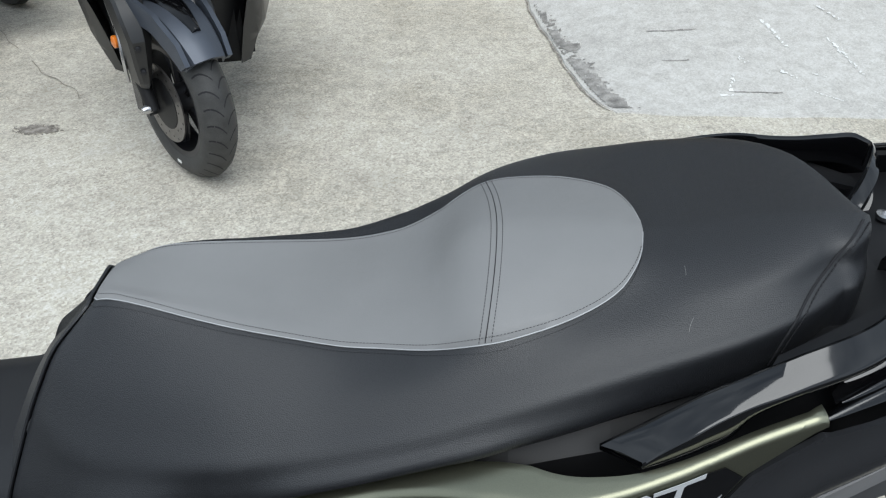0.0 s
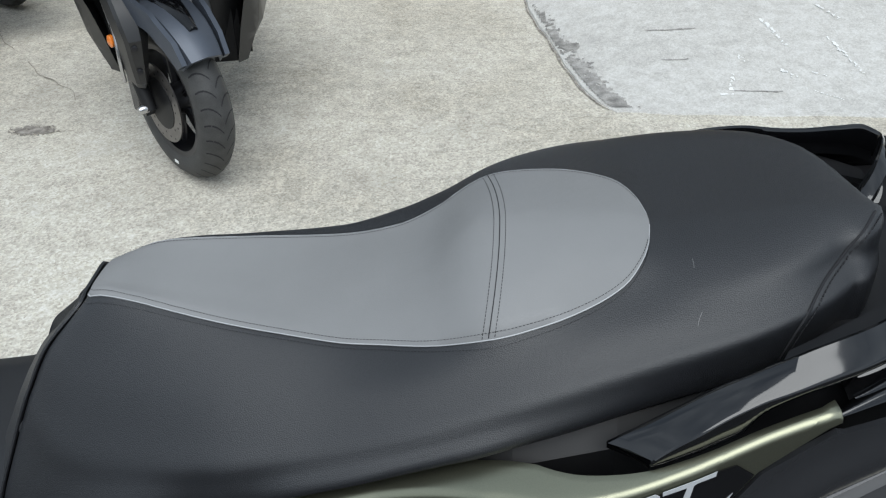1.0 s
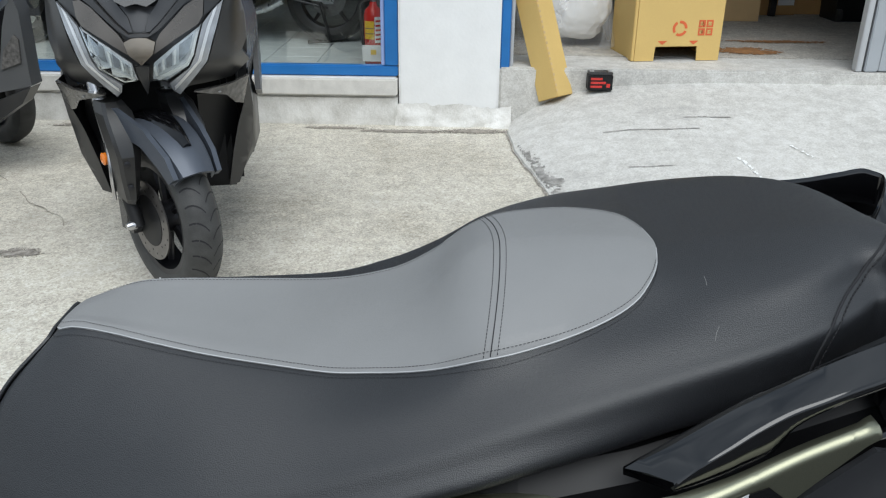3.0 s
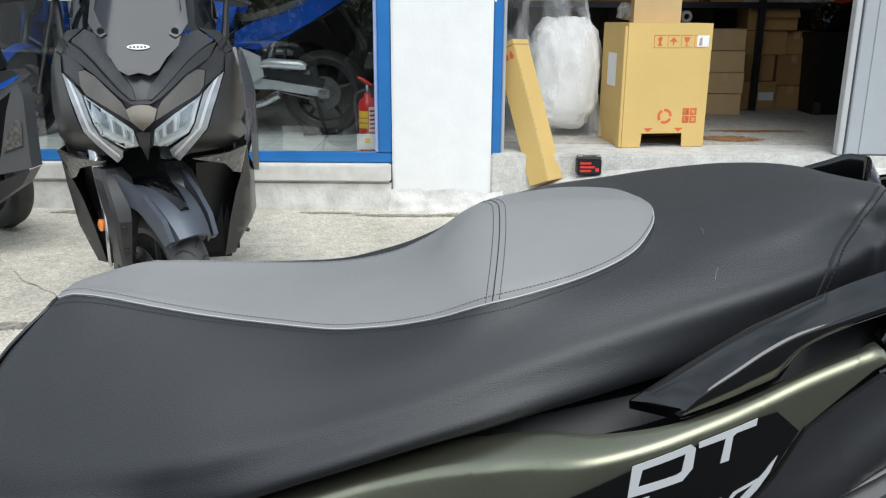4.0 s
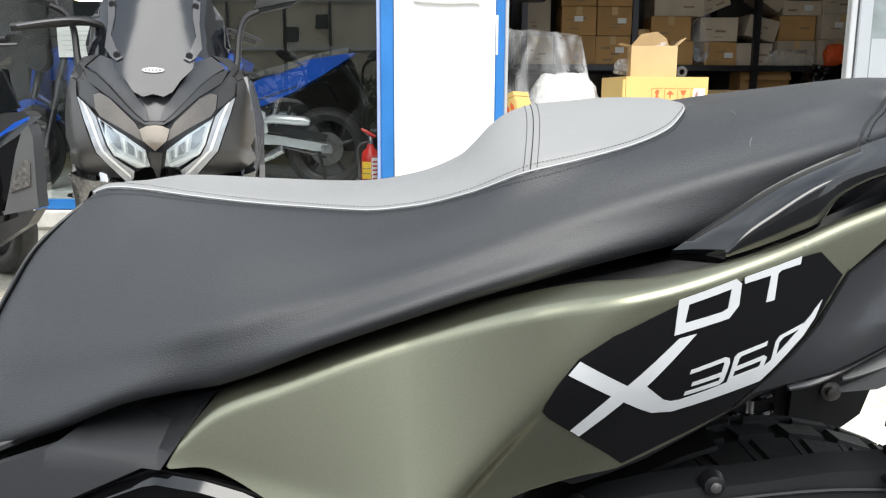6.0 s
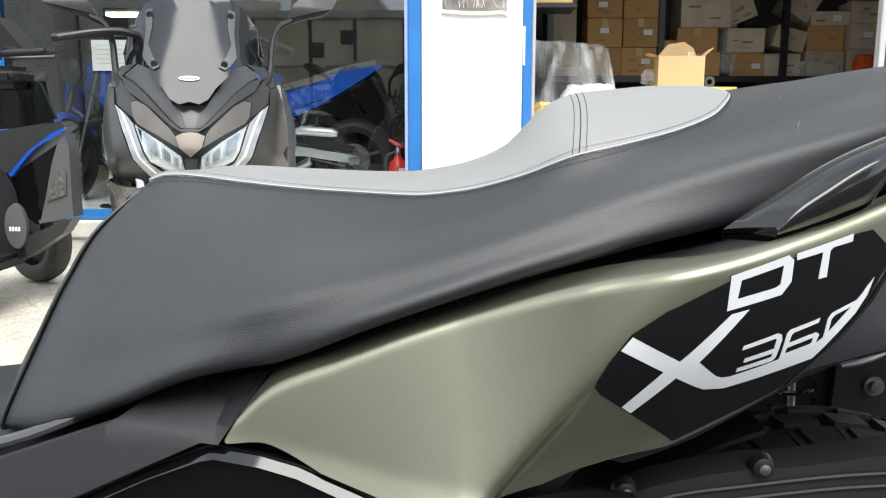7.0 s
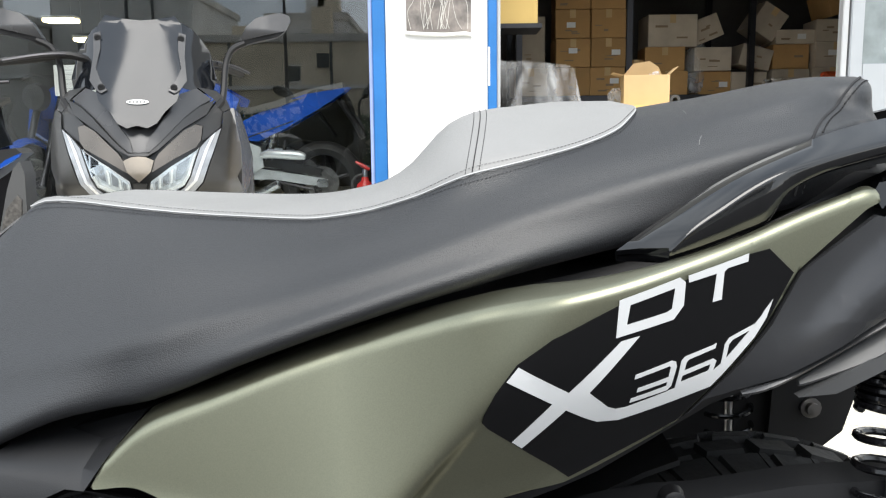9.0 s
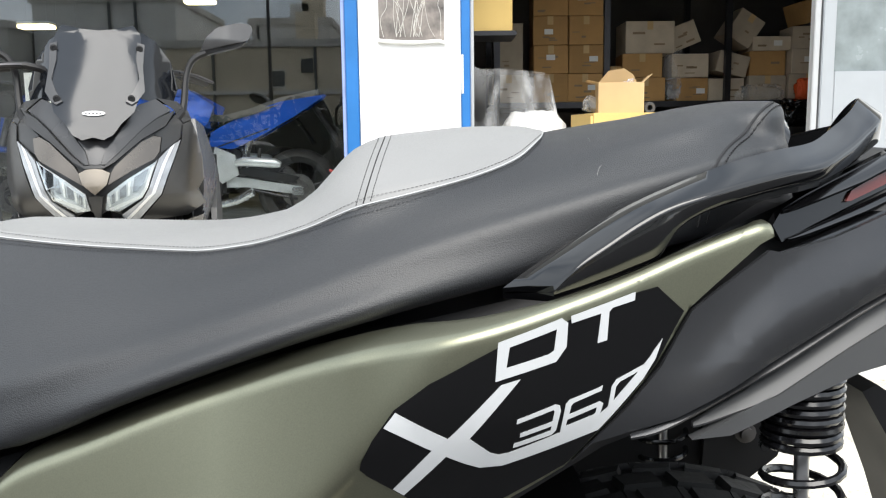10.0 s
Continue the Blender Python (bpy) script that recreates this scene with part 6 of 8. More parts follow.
        part("fork_tube", st(b_tube([(sd * 0.115, 0.095, 0.52), (sd * 0.115, 0.19, 0.78)], 0.0235, 14)), M_STEEL, fork, "bright steel fork tube", smooth=True)
        part("axle_nut", st(b_lathe([(0.014, 0), (0.014, 0.02), (0.009, 0.03)], 12, pose(sd * 0.118, -0.005, R, 0, sd * 90, 0))), M_STEEL, fork, smooth=True)
        shape = []
        for z, x0, x1, yf in ((0.66, 0.07, 0.135, 0.06), (0.63, 0.06, 0.15, 0.02), (0.56, 0.066, 0.155, -0.03), (0.51, 0.078, 0.152, -0.046), (0.43, 0.09, 0.146, -0.04), (0.37, 0.1, 0.138, -0.034), (0.35, 0.106, 0.13, -0.02)):
            shape.append([(sd * x0, yf + 0.016, z), (sd * (x0 * 0.6 + x1 * 0.4), yf, z), (sd * (x1 - 0.008), yf + 0.008, z), (sd * x1, yf + 0.022, z), (sd * x1, yf + 0.085, z), (sd * x0, yf + 0.085, z)])
        guard = part("fork_cover", st(b_loft(shape)), M_MATTGREY, s, "matt graphite fork cover", smooth=True, sharp=22)
        for bx, by, vz in ((0.130, -0.038, 0.49), (0.128, -0.036, 0.415)):
            part("cover_bolt", st(b_lathe([(0.0095, 0), (0.0095, 0.006), (0.004, 0.008)], 10, pose(sd * bx, by, vz, 90, 0, sd * 20))), M_DARKMETAL, guard, smooth=True)
        part("caliper", st(b_box(sd * 0.085 - 0.03, sd * 0.085 + 0.03, 0.05, 0.13, 0.22, 0.36, 0.015)), M_SHELL, s, "brake caliper", smooth=True)
        part("reflector", st(b_lathe([(0.02, 0), (0.02, 0.01), (0.012, 0.014)], 16, pose(sd * 0.135, 0.11, 0.475, 0, sd * 90, 0))), M_ORANGE, s, "round amber side reflector", smooth=True)
        part("brake_hose", st(b_tube([(sd * 0.13, 0.10, 0.34), (sd * 0.15, 0.05, 0.42), (sd * 0.14, 0.07, 0.52), (sd * 0.12, 0.15, 0.66)], 0.006, 6, smooth=4)), M_STEEL, s, smooth=True)
    fender = []
    for i in range(17):
        a = radians(-50 + 115 * i / 16)
        k = math.sin(math.pi * min(1, max(0, (i + 1.5) / 19)))
        w = 0.045 + 0.042 * k ** 0.6
        r0 = 0.300 + 0.012 * k
        ring = []
        for u, dr in ((-1, -0.045), (-0.96, -0.01), (-0.8, 0.010), (-0.45, 0.018), (0, 0.026), (0.45, 0.018), (0.8, 0.010), (0.96, -0.01), (1, -0.045), (0.93, -0.04), (0.7, 0.0), (0, 0.014), (-0.7, 0.0), (-0.93, -0.04)):
            r = r0 + dr
            ring.append((u * w, -r * math.sin(-a), R + r * math.cos(a)))
        fender.append([(x, y, z) for x, y, z in ring])
    fen = part("front_fender", st(b_loft(fender)), M_BLUEGREY, s, "satin slate front fender with a glossy black crown", smooth=True, sharp=30)
    crown = []
    for i in range(15):
        q = i / 14
        a = radians(-34 + 88 * q)
        k = math.sin(math.pi * (0.06 + 0.6 * q)) ** 0.7
        w = 0.05 * k
        ring = [(-w, 0.318), (-w * 0.8, 0.332), (-w * 0.35, 0.341), (w * 0.35, 0.341), (w * 0.8, 0.332), (w, 0.318)]
        crown.append([(x, (r + 0.012 * k) * math.sin(a), R + (r + 0.012 * k) * math.cos(a)) for x, r in ring])
    part("fender_crown", st(b_loft(crown)), M_GLOSSBLACK, fen, "glossy black crown", smooth=True, sharp=50)
    for sd in (-1, 1):
        wing = [(-0.235, 0.475), (-0.2, 0.535), (-0.1, 0.60), (0.02, 0.64), (0.1, 0.66), (0.1, 0.60), (0.03, 0.57), (-0.07, 0.545), (-0.15, 0.5), (-0.205, 0.455)]
        part("fender_blade", st(b_skin(wing, lambda u, v, d, q=sd: Vector((q * (0.093 + 0.18 * max(0.0, u + 0.1) - 0.12 * max(0.0, -0.12 - u) - d), u, v)), 0.016, 0.03)), M_BLUEGREY, fen, "slate fender blade", smooth=True, sharp=35)
    if accent:
        for side in (1, -1):
            part("accent_stripe", b_skin([(0.235, 0.885), (0.30, 0.92), (0.36, 0.965), (0.375, 0.955), (0.31, 0.905), (0.25, 0.868)], face(-0.012, sweep, side), 0.012, 0.03), accent, s, "blue accent stripe", smooth=True)
        part("top_case", b_box(-0.16, 0.16, 1.5, 1.8, 0.96, 1.22, 0.05, 3), M_BLACK, s)
    return s


make_maxi((-0.85, 2.70, 0), 14, 31, "dark graphite and bronze maxi scooter parked facing the street")


# ---------------------------------------------------------------- scooter at the left, seen from behind its leg shield
ls = thing("city_scooter", (-2.05, 3.9, 0), "black and graphite scooter with a blue stripe, nosed to the shop", "scooter", "parked scooters")


def slab(name, poly, material, y, thick, label="", lean=0.0, parent=None, step=0.06):
    return part(name, b_skin(poly, lambda u, v, d: Vector((u, y + lean * (v - 0.7) + 0.5 * (u + 2.05) ** 2 + d, v)), thick, step), material, parent or ls, label, smooth=True)


slab("leg_shield_edge", [(-1.847, 0.821), (-1.831, 0.763), (-1.834, 0.494), (-1.832, 0.434), (-1.986, 0.404), (-1.953, 0.517), (-1.91, 0.693), (-1.877, 0.789)], M_TAILGREY, 3.80, 0.10, "grey textured leg shield edge")
slab("side_lens", [(-1.864, 0.664), (-1.848, 0.644), (-1.855, 0.541), (-1.942, 0.511), (-1.917, 0.6)], M_SMOKELENS, 3.79, 0.01, "smoked side lamp")
slab("upper_panel", [(-2.334, 0.822), (-2.103, 0.845), (-1.981, 0.867), (-1.86, 0.881), (-1.838, 0.858), (-2.108, 0.638), (-2.137, 0.646), (-2.335, 0.81)], M_MATTGREY, 3.80, 0.12, "graphite inner panel")
slab("accent_stripe", [(-1.836, 0.857), (-1.846, 0.838), (-1.977, 0.757), (-2.096, 0.626), (-2.11, 0.637), (-2.008, 0.746), (-1.9, 0.827)], M_BIKEBLUE, 3.785, 0.02, "blue accent stripe")
slab("glovebox", [(-2.318, 0.995), (-2.074, 1.045), (-1.989, 1.071), (-1.963, 0.867), (-2.102, 0.85), (-2.333, 0.828)], M_GLOSSBLACK, 3.82, 0.14, "black glovebox")
slab("wing", [(-1.989, 1.071), (-1.942, 1.061), (-1.883, 0.896), (-1.963, 0.87)], M_SMOKE, 3.81, 0.02)
slab("lower_panel", [(-2.108, 0.629), (-1.905, 0.763), (-1.879, 0.784), (-1.953, 0.517), (-2.005, 0.398), (-2.074, 0.457)], M_GLOSSBLACK, 3.805, 0.10)
slab("sill", [(-2.071, 0.338), (-1.833, 0.43), (-1.88, 0.356), (-2.054, 0.241)], M_MATTGREY, 3.79, 0.10)
body_l = slab("body", [(-2.7, 0.86), (-2.335, 0.82), (-2.138, 0.641), (-2.049, 0.457), (-2.065, 0.338), (-2.06, 0.25), (-2.209, 0.17), (-2.7, 0.12)], M_BLACK, 3.815, 0.12, "black under body")
cov = part("round_cover", b_lathe([(0.055, 0), (0.052, 0.02), (0.02, 0.026)], 28, pose(-2.093, 3.80, 0.392, 90, 0, 0) @ Matrix.Diagonal((1, 2.0, 1, 1))), M_TAILGREY, ls, "round grey cover", smooth=True)
for k in range(4):
    part("mark", b_box(-2.118 + 0.014 * k, -2.109 + 0.014 * k, 3.770, 3.773, 0.372, 0.392), M_PAPER, cov)
bar_l = part("handlebar", b_tube([(-2.6, 3.64, 1.15), (-2.176, 3.6, 1.163), (-2.017, 3.6, 1.175), (-1.803, 3.62, 1.187)], 0.016, 10), M_BLACK, ls, smooth=True)
part("grip", b_tube([(-2.3, 3.6, 1.16), (-2.04, 3.6, 1.174)], 0.024, 12), M_RUBBER, bar_l, smooth=True)
part("switch_box", b_box(-2.035, -1.985, 3.565, 3.63, 1.15, 1.215, 0.012), M_SHELL, bar_l, smooth=True)
part("lever", b_tube([(-1.99, 3.63, 1.16), (-1.9, 3.68, 1.165), (-1.8, 3.70, 1.17)], 0.008, 8), M_DARKMETAL, bar_l, smooth=True)
part("steering_cowl", b_box(-2.4, -1.97, 3.66, 3.86, 1.03, 1.13, 0.035, 3), M_BLACK, ls, smooth=True)
slab("dash_hood", [(-2.6, 1.38), (-2.221, 1.366), (-2.107, 1.354), (-2.034, 1.267), (-1.992, 1.212), (-2.093, 1.23), (-2.6, 1.2)], M_BLACK, 3.78, 0.16, "black dash hood")
fw_l = part("front_wheel", b_lathe([(0.15, -0.05), (0.165, -0.05), (0.16, 0), (0.165, 0.05), (0.15, 0.05)], 32, pose(-2.32, 4.38, 0.25, 0, 90, 62)), M_DARKMETAL, ls, smooth=True)
part("tyre", b_lathe([(0.16, -0.05), (0.2, -0.06), (0.235, -0.045), (0.25, 0), (0.235, 0.045), (0.2, 0.06), (0.16, 0.05)], 40, pose(-2.32, 4.38, 0.25, 0, 90, 62)), M_RUBBER, fw_l, smooth=True)
part("hub", b_lathe([(0.04, -0.06), (0.15, -0.01), (0.15, 0.01), (0.04, 0.06)], 24, pose(-2.32, 4.38, 0.25, 0, 90, 62)), M_DARKMETAL, fw_l, smooth=True)
part("fork", b_tube([(-2.26, 4.33, 0.25), (-2.2, 4.05, 0.7)], 0.03, 10), M_BLACK, ls, smooth=True)
part("floorboard", b_box(-2.75, -2.1, 3.2, 3.9, 0.2, 0.26, 0.02), M_BLACK, ls)
part("engine_block", b_box(-2.9, -2.4, 2.75, 3.3, 0.2, 0.75, 0.06, 3), M_BLACK, ls, smooth=True)
part("rear_wheel", b_lathe([(0.08, -0.055), (0.2, -0.065), (0.24, -0.05), (0.26, 0), (0.24, 0.05), (0.2, 0.065), (0.08, 0.055)], 40, pose(-2.75, 2.75, 0.26, 0, 90, 75)), M_RUBBER, ls, smooth=True)


# ---------------------------------------------------------------- motorcycles in the showroom
def make_bike(loc, rz, paint, label, group="showroom motorcycles"):
    """A naked motorcycle that faces -x."""
    b = thing("motorcycle", loc, label, "motorcycle", group, rz=rz if rz else 0.001)
    for name, x, w in (("rear_wheel", 0.0, 0.09), ("front_wheel", -1.42, 0.06)):
        wh = part(name, b_lathe([(0.20, -w * 0.6), (0.215, -w * 0.7), (0.205, 0), (0.215, w * 0.7), (0.20, w * 0.6)], 40, pose(x, 0, 0.30, 90, 0, 0)), M_DARKMETAL, b, smooth=True)
        part("tyre", b_lathe([(0.212, -w * 0.75), (0.245, -w), (0.275, -w * 0.8), (0.297, -w * 0.35), (0.30, 0), (0.297, w * 0.35), (0.275, w * 0.8), (0.245, w), (0.212, w * 0.75)], 48, pose(x, 0, 0.30, 90, 0, 0)), M_BIKETYRE, wh, smooth=True)
        for k in range(5):
            a = 2 * math.pi * k / 5
            part("spoke", b_tube([(x, 0, 0.30), (x + 0.205 * math.sin(a), 0, 0.30 + 0.205 * math.cos(a))], [0.02, 0.012], 6), M_DARKMETAL, wh)
        part("brake_disc", b_lathe([(0.07, -0.003), (0.12, -0.003), (0.12, 0.003), (0.07, 0.003)], 30, pose(x, -0.07, 0.30, 90, 0, 0)), M_DISC, wh, smooth=True)
    for side in (-1, 1):
        part("swing_arm", b_skin([(0.04, 0.275), (0.04, 0.325), (-0.05, 0.345), (-0.40, 0.40), (-0.55, 0.42), (-0.55, 0.33), (-0.35, 0.33), (-0.1, 0.29)], lambda u, v, d, s=side: Vector((u, s * (0.115 - d * 1.0), v)), 0.035), M_ALUM, b, "bright cast swing arm")
        part("fork", b_tube([(-1.42, side * 0.09, 0.30), (-1.14, side * 0.09, 0.95)], 0.025, 10), M_DARKMETAL, b, smooth=True)
        part("foot_peg_plate", b_skin([(-0.52, 0.36), (-0.40, 0.42), (-0.42, 0.56), (-0.56, 0.62), (-0.60, 0.45)], lambda u, v, d, s=side: Vector((u, s * (0.16 - d), v)), 0.015), M_ALUM, b)
        part("tail_side", b_skin([(0.19, 0.955), (0.21, 0.98), (-0.1, 0.93), (-0.35, 0.85), (-0.60, 0.72), (-0.62, 0.62), (-0.45, 0.60), (-0.25, 0.69), (0.0, 0.83)], lambda u, v, d, s=side: Vector((u, s * (0.10 - 0.10 * max(0, u + 0.1) - d), v)), 0.03, 0.08), paint, b, smooth=True)
        part("tank_side", b_skin([(-0.60, 0.78), (-0.55, 0.90), (-0.75, 1.02), (-1.0, 1.04), (-1.15, 0.92), (-1.20, 0.70), (-1.0, 0.60), (-0.8, 0.62)], lambda u, v, d, s=side: Vector((u, s * (0.17 - 0.9 * max(0, v - 0.9) - d), v)), 0.04, 0.08), paint, b, smooth=True)
    part("seat", b_loft([[(x, -w, z), (x, -w * 0.8, z + 0.05), (x, w * 0.8, z + 0.05), (x, w, z)] for x, w, z in ((0.16, 0.05, 0.965), (-0.1, 0.10, 0.91), (-0.3, 0.12, 0.84), (-0.5, 0.12, 0.79), (-0.62, 0.09, 0.80))]), M_SEAT, b, smooth=True)
    part("tank", b_loft([[(x, -w, z0), (x, -w, z1 - 0.06), (x, 0, z1), (x, w, z1 - 0.06), (x, w, z0)] for x, w, z0, z1 in ((-0.6, 0.10, 0.75, 0.88), (-0.75, 0.14, 0.75, 1.02), (-1.0, 0.15, 0.75, 1.05), (-1.12, 0.1, 0.78, 0.98))]), paint, b, smooth=True)
    eng = part("engine", b_box(-1.0, -0.5, -0.17, 0.17, 0.24, 0.62, 0.05, 3), M_DARKMETAL, b, smooth=True)
    part("engine_cover", b_lathe([(0.13, 0), (0.12, 0.03), (0.05, 0.04)], 24, pose(-0.68, -0.165, 0.38, 90, 0, 0)), M_DARKMETAL, eng, smooth=True)
    part("cylinder", b_box(-1.05, -0.8, -0.14, 0.14, 0.55, 0.78, 0.03), M_DARKMETAL, eng)
    part("exhaust", b_tube([(-1.1, -0.08, 0.55), (-1.12, -0.1, 0.3), (-0.9, -0.12, 0.2), (-0.5, -0.14, 0.22), (-0.3, -0.16, 0.30)], 0.03, 10, smooth=4), M_STEEL, b, smooth=True)
    part("silencer", b_tube([(-0.42, -0.165, 0.50), (-0.36, -0.17, 0.515), (-0.14, -0.17, 0.50), (-0.1, -0.17, 0.49)], [0.02, 0.034, 0.034, 0.02], 14), M_ALUM, b, "bright silencer", smooth=True)
    part("handlebar", b_tube([(-0.98, -0.36, 1.08), (-1.08, -0.2, 1.10), (-1.12, 0, 1.08), (-1.08, 0.2, 1.10), (-0.98, 0.36, 1.08)], 0.012, 8, smooth=4), M_BLACK, b, smooth=True)
    part("headlamp", b_lathe([(0.02, 0), (0.09, 0.03), (0.10, 0.09), (0.06, 0.14)], 20, pose(-1.36, 0, 0.93, 0, 90, 0)), M_BLACK, b, smooth=True)
    part("front_fender", b_loft([[(-1.42 + (0.33) * math.sin(a), -0.06, 0.30 + 0.33 * math.cos(a) - 0.02), (-1.42 + 0.345 * math.sin(a), 0, 0.30 + 0.345 * math.cos(a)), (-1.42 + 0.33 * math.sin(a), 0.06, 0.30 + 0.33 * math.cos(a) - 0.02)] for a in np.linspace(-1.0, 1.0, 14)], closed=False), paint, b, smooth=True)
    part("chain_guard", b_skin([(-0.02, 0.36), (0.02, 0.40), (-0.30, 0.47), (-0.46, 0.46), (-0.45, 0.43)], lambda u, v, d: Vector((u, -0.125 + d, v)), 0.03), M_BLACK, b)
    part("chain", b_tube([(0.0, -0.10, 0.36), (-0.5, -0.10, 0.42), (-0.52, -0.10, 0.36), (0.0, -0.10, 0.24)], 0.008, 6), M_DARKMETAL, b)
    part("axle_block", b_box(-0.03, 0.05, -0.155, -0.118, 0.272, 0.33, 0.008), M_STEEL, b)
    part("sprocket", b_lathe([(0.03, 0), (0.085, 0.0), (0.085, 0.006), (0.03, 0.006)], 28, pose(0, -0.085, 0.30, 90, 0, 0)), M_DISC, b)
    part("damper", b_tube([(-0.42, -0.03, 0.42), (-0.34, -0.03, 0.68)], 0.03, 12), M_STEEL, b, smooth=True)
    part("tail_frame", b_tube([(-0.55, -0.09, 0.62), (-0.2, -0.09, 0.74), (0.08, -0.06, 0.86)], 0.012, 8), M_BLACK, b, smooth=True)
    part("silencer_strap", b_tube([(-0.25, -0.165, 0.54), (-0.25, -0.12, 0.60)], 0.012, 6), M_BLACK, b)
    part("plate_bracket", b_tube([(0.12, 0, 0.9), (0.24, 0, 0.72), (0.30, 0, 0.62)], [0.02, 0.02, 0.03], 8), M_BLACK, b, smooth=True)
    part("stand", b_tube([(-0.05, -0.12, 0.28), (0.02, -0.16, 0.02), (-0.14, -0.16, 0.02)], 0.012, 8), M_BLACK, b, smooth=True)
    return b


M_BIKEBLACK = mat("motorcycle_black", (0.012, 0.012, 0.014), 0.2, coat=0.5)
make_bike((-0.80, 6.05, FLOOR_R), 0, M_BIKEBLUE, "metallic blue naked motorcycle on the showroom floor")
make_bike((-1.3, 8.1, FLOOR_R), 8, M_BIKEBLACK, "black motorcycle at the back of the showroom")
make_bike((-3.9, 7.4, FLOOR_R), 95, M_BIKEBLACK, "black motorcycle in the showroom")
make_bike((-2.54, 7.2, FLOOR_R), 78, M_BIKEBLUE, "blue motorcycle seen end-on in the showroom")

# price board on a stand, seen through the pane
card = thing("price_card", (-2.35, 5.55, FLOOR_R), "white price card on a grey post", "sign")
part("post", b_tube([(-2.35, 5.57, FLOOR_R), (-2.35, 5.57, 1.2)], 0.02, 10), M_ALUM, card, smooth=True)
part("base", b_lathe([(0.15, 0), (0.15, 0.012), (0.03, 0.02)], 24, Matrix.Translation((-2.35, 5.57, FLOOR_R))), M_DARKMETAL, card, smooth=True)
sheet = part("sheet", b_box(-2.48, -2.21, 5.53, 5.54, 1.20, 1.40), M_PAPER, card, "white printed sheet")
for k in range(5):
    part("print_line", b_box(-2.45, -2.25 - 0.03 * (k % 2), 5.5285, 5.5295, 1.365 - 0.03 * k, 1.3685 - 0.03 * k), M_ALU, card)

# fire extinguisher
ex, ey = -0.405, 5.16
ext = thing("fire_extinguisher", (ex, ey, FLOOR_R), "red fire extinguisher with yellow and white labels", "extinguisher")
part("cylinder", b_lathe([(0.05, 0), (0.058, 0.01), (0.058, 0.30), (0.05, 0.335), (0.025, 0.355), (0.02, 0.38)], 28, Matrix.Translation((ex, ey, FLOOR_R + 0.002))), M_EXTRED, ext, smooth=True)


def band(z0, z1, a0, a1, r, material, name):
    rings = [[(ex + r * math.sin(a), ey - r * math.cos(a), z) for z in (z0, z1)] for a in np.linspace(a0, a1, 9)]
    part(name, b_loft(rings, closed=False), material, ext, smooth=True)


band(FLOOR_R + 0.17, FLOOR_R + 0.275, -1.0, 0.15, 0.0592, M_YELLOW, "label")
band(FLOOR_R + 0.15, FLOOR_R + 0.30, 0.2, 0.95, 0.0592, M_PAPER, "label")
for k in range(5):
    band(FLOOR_R + 0.165 + 0.026 * k, FLOOR_R + 0.177 + 0.026 * k, 0.28, 0.85, 0.0598, M_EXTRED, "label_print")
band(FLOOR_R + 0.20, FLOOR_R + 0.206, -0.9, 0.1, 0.0598, M_INK, "label_print")
band(FLOOR_R + 0.23, FLOOR_R + 0.236, -0.9, 0.1, 0.0598, M_INK, "label_print")
tagp = part("card_tag", b_box(ex - 0.062, ex + 0.062, ey - 0.082, ey - 0.078, FLOOR_R + 0.045, FLOOR_R + 0.14), M_PAPER, ext, "white inspection card")
part("card_mark", b_box(ex - 0.012, ex + 0.02, ey - 0.0835, ey - 0.0825, FLOOR_R + 0.085, FLOOR_R + 0.115), M_YELLOW, tagp)
part("valve", b_lathe([(0.016, 0), (0.016, 0.04), (0.010, 0.05)], 14, Matrix.Translation((ex, ey, FLOOR_R + 0.38))), M_STEEL, ext, smooth=True)
part("lever", b_tube([(ex + 0.03, ey - 0.01, FLOOR_R + 0.425), (ex - 0.01, ey - 0.01, FLOOR_R + 0.45), (ex - 0.055, ey - 0.012, FLOOR_R + 0.475)], [0.010, 0.012, 0.008], 8), M_EXTRED, ext, smooth=True)
part("hose", b_tube([(ex - 0.01, ey, FLOOR_R + 0.40), (ex - 0.075, ey, FLOOR_R + 0.36), (ex - 0.07, ey, FLOOR_R + 0.22), (ex - 0.065, ey, FLOOR_R + 0.12)], 0.009, 8, smooth=5), M_RUBBER, ext, smooth=True)

# notice on the pillar
note = thing("wall_notice", (0.07, 4.885, 1.5), "faded picture print under plastic, with a white lower lip", "notice")
M_PRINT = mat("faded_print", (0.17, 0.15, 0.14), 0.3, vary=0.5, scale=9, col2=(0.33, 0.29, 0.26), grain=0.3, grain_scale=60, coat=0.3)
part("print", b_skin([(-0.118, 1.505), (0.252, 1.498), (0.256, 2.0), (-0.125, 2.0)], lambda u, v, d: Vector((u, 4.884 - 0.004 * math.sin(9 * u) + d, v)), 0.003, 0.05), M_PRINT, note)
part("lip", b_tube([(-0.125, 4.878, 1.50), (-0.03, 4.874, 1.492), (0.1, 4.876, 1.487), (0.22, 4.875, 1.492), (0.258, 4.88, 1.478)], 0.011, 8, flat=1.0, smooth=4), M_PAPER, note, smooth=True)
rnd = random.Random(3)
for k in range(16):
    x0 = -0.1 + 0.34 * rnd.random()
    pts = [(x0, 4.8805, 1.52)]
    for q in range(4):
        pts.append((min(0.24, max(-0.11, pts[-1][0] + rnd.uniform(-0.04, 0.04))), 4.8805, pts[-1][2] + rnd.uniform(0.05, 0.12)))
    part("print_streak", b_tube(pts, 0.0014, 4, smooth=3), M_SILL, note)
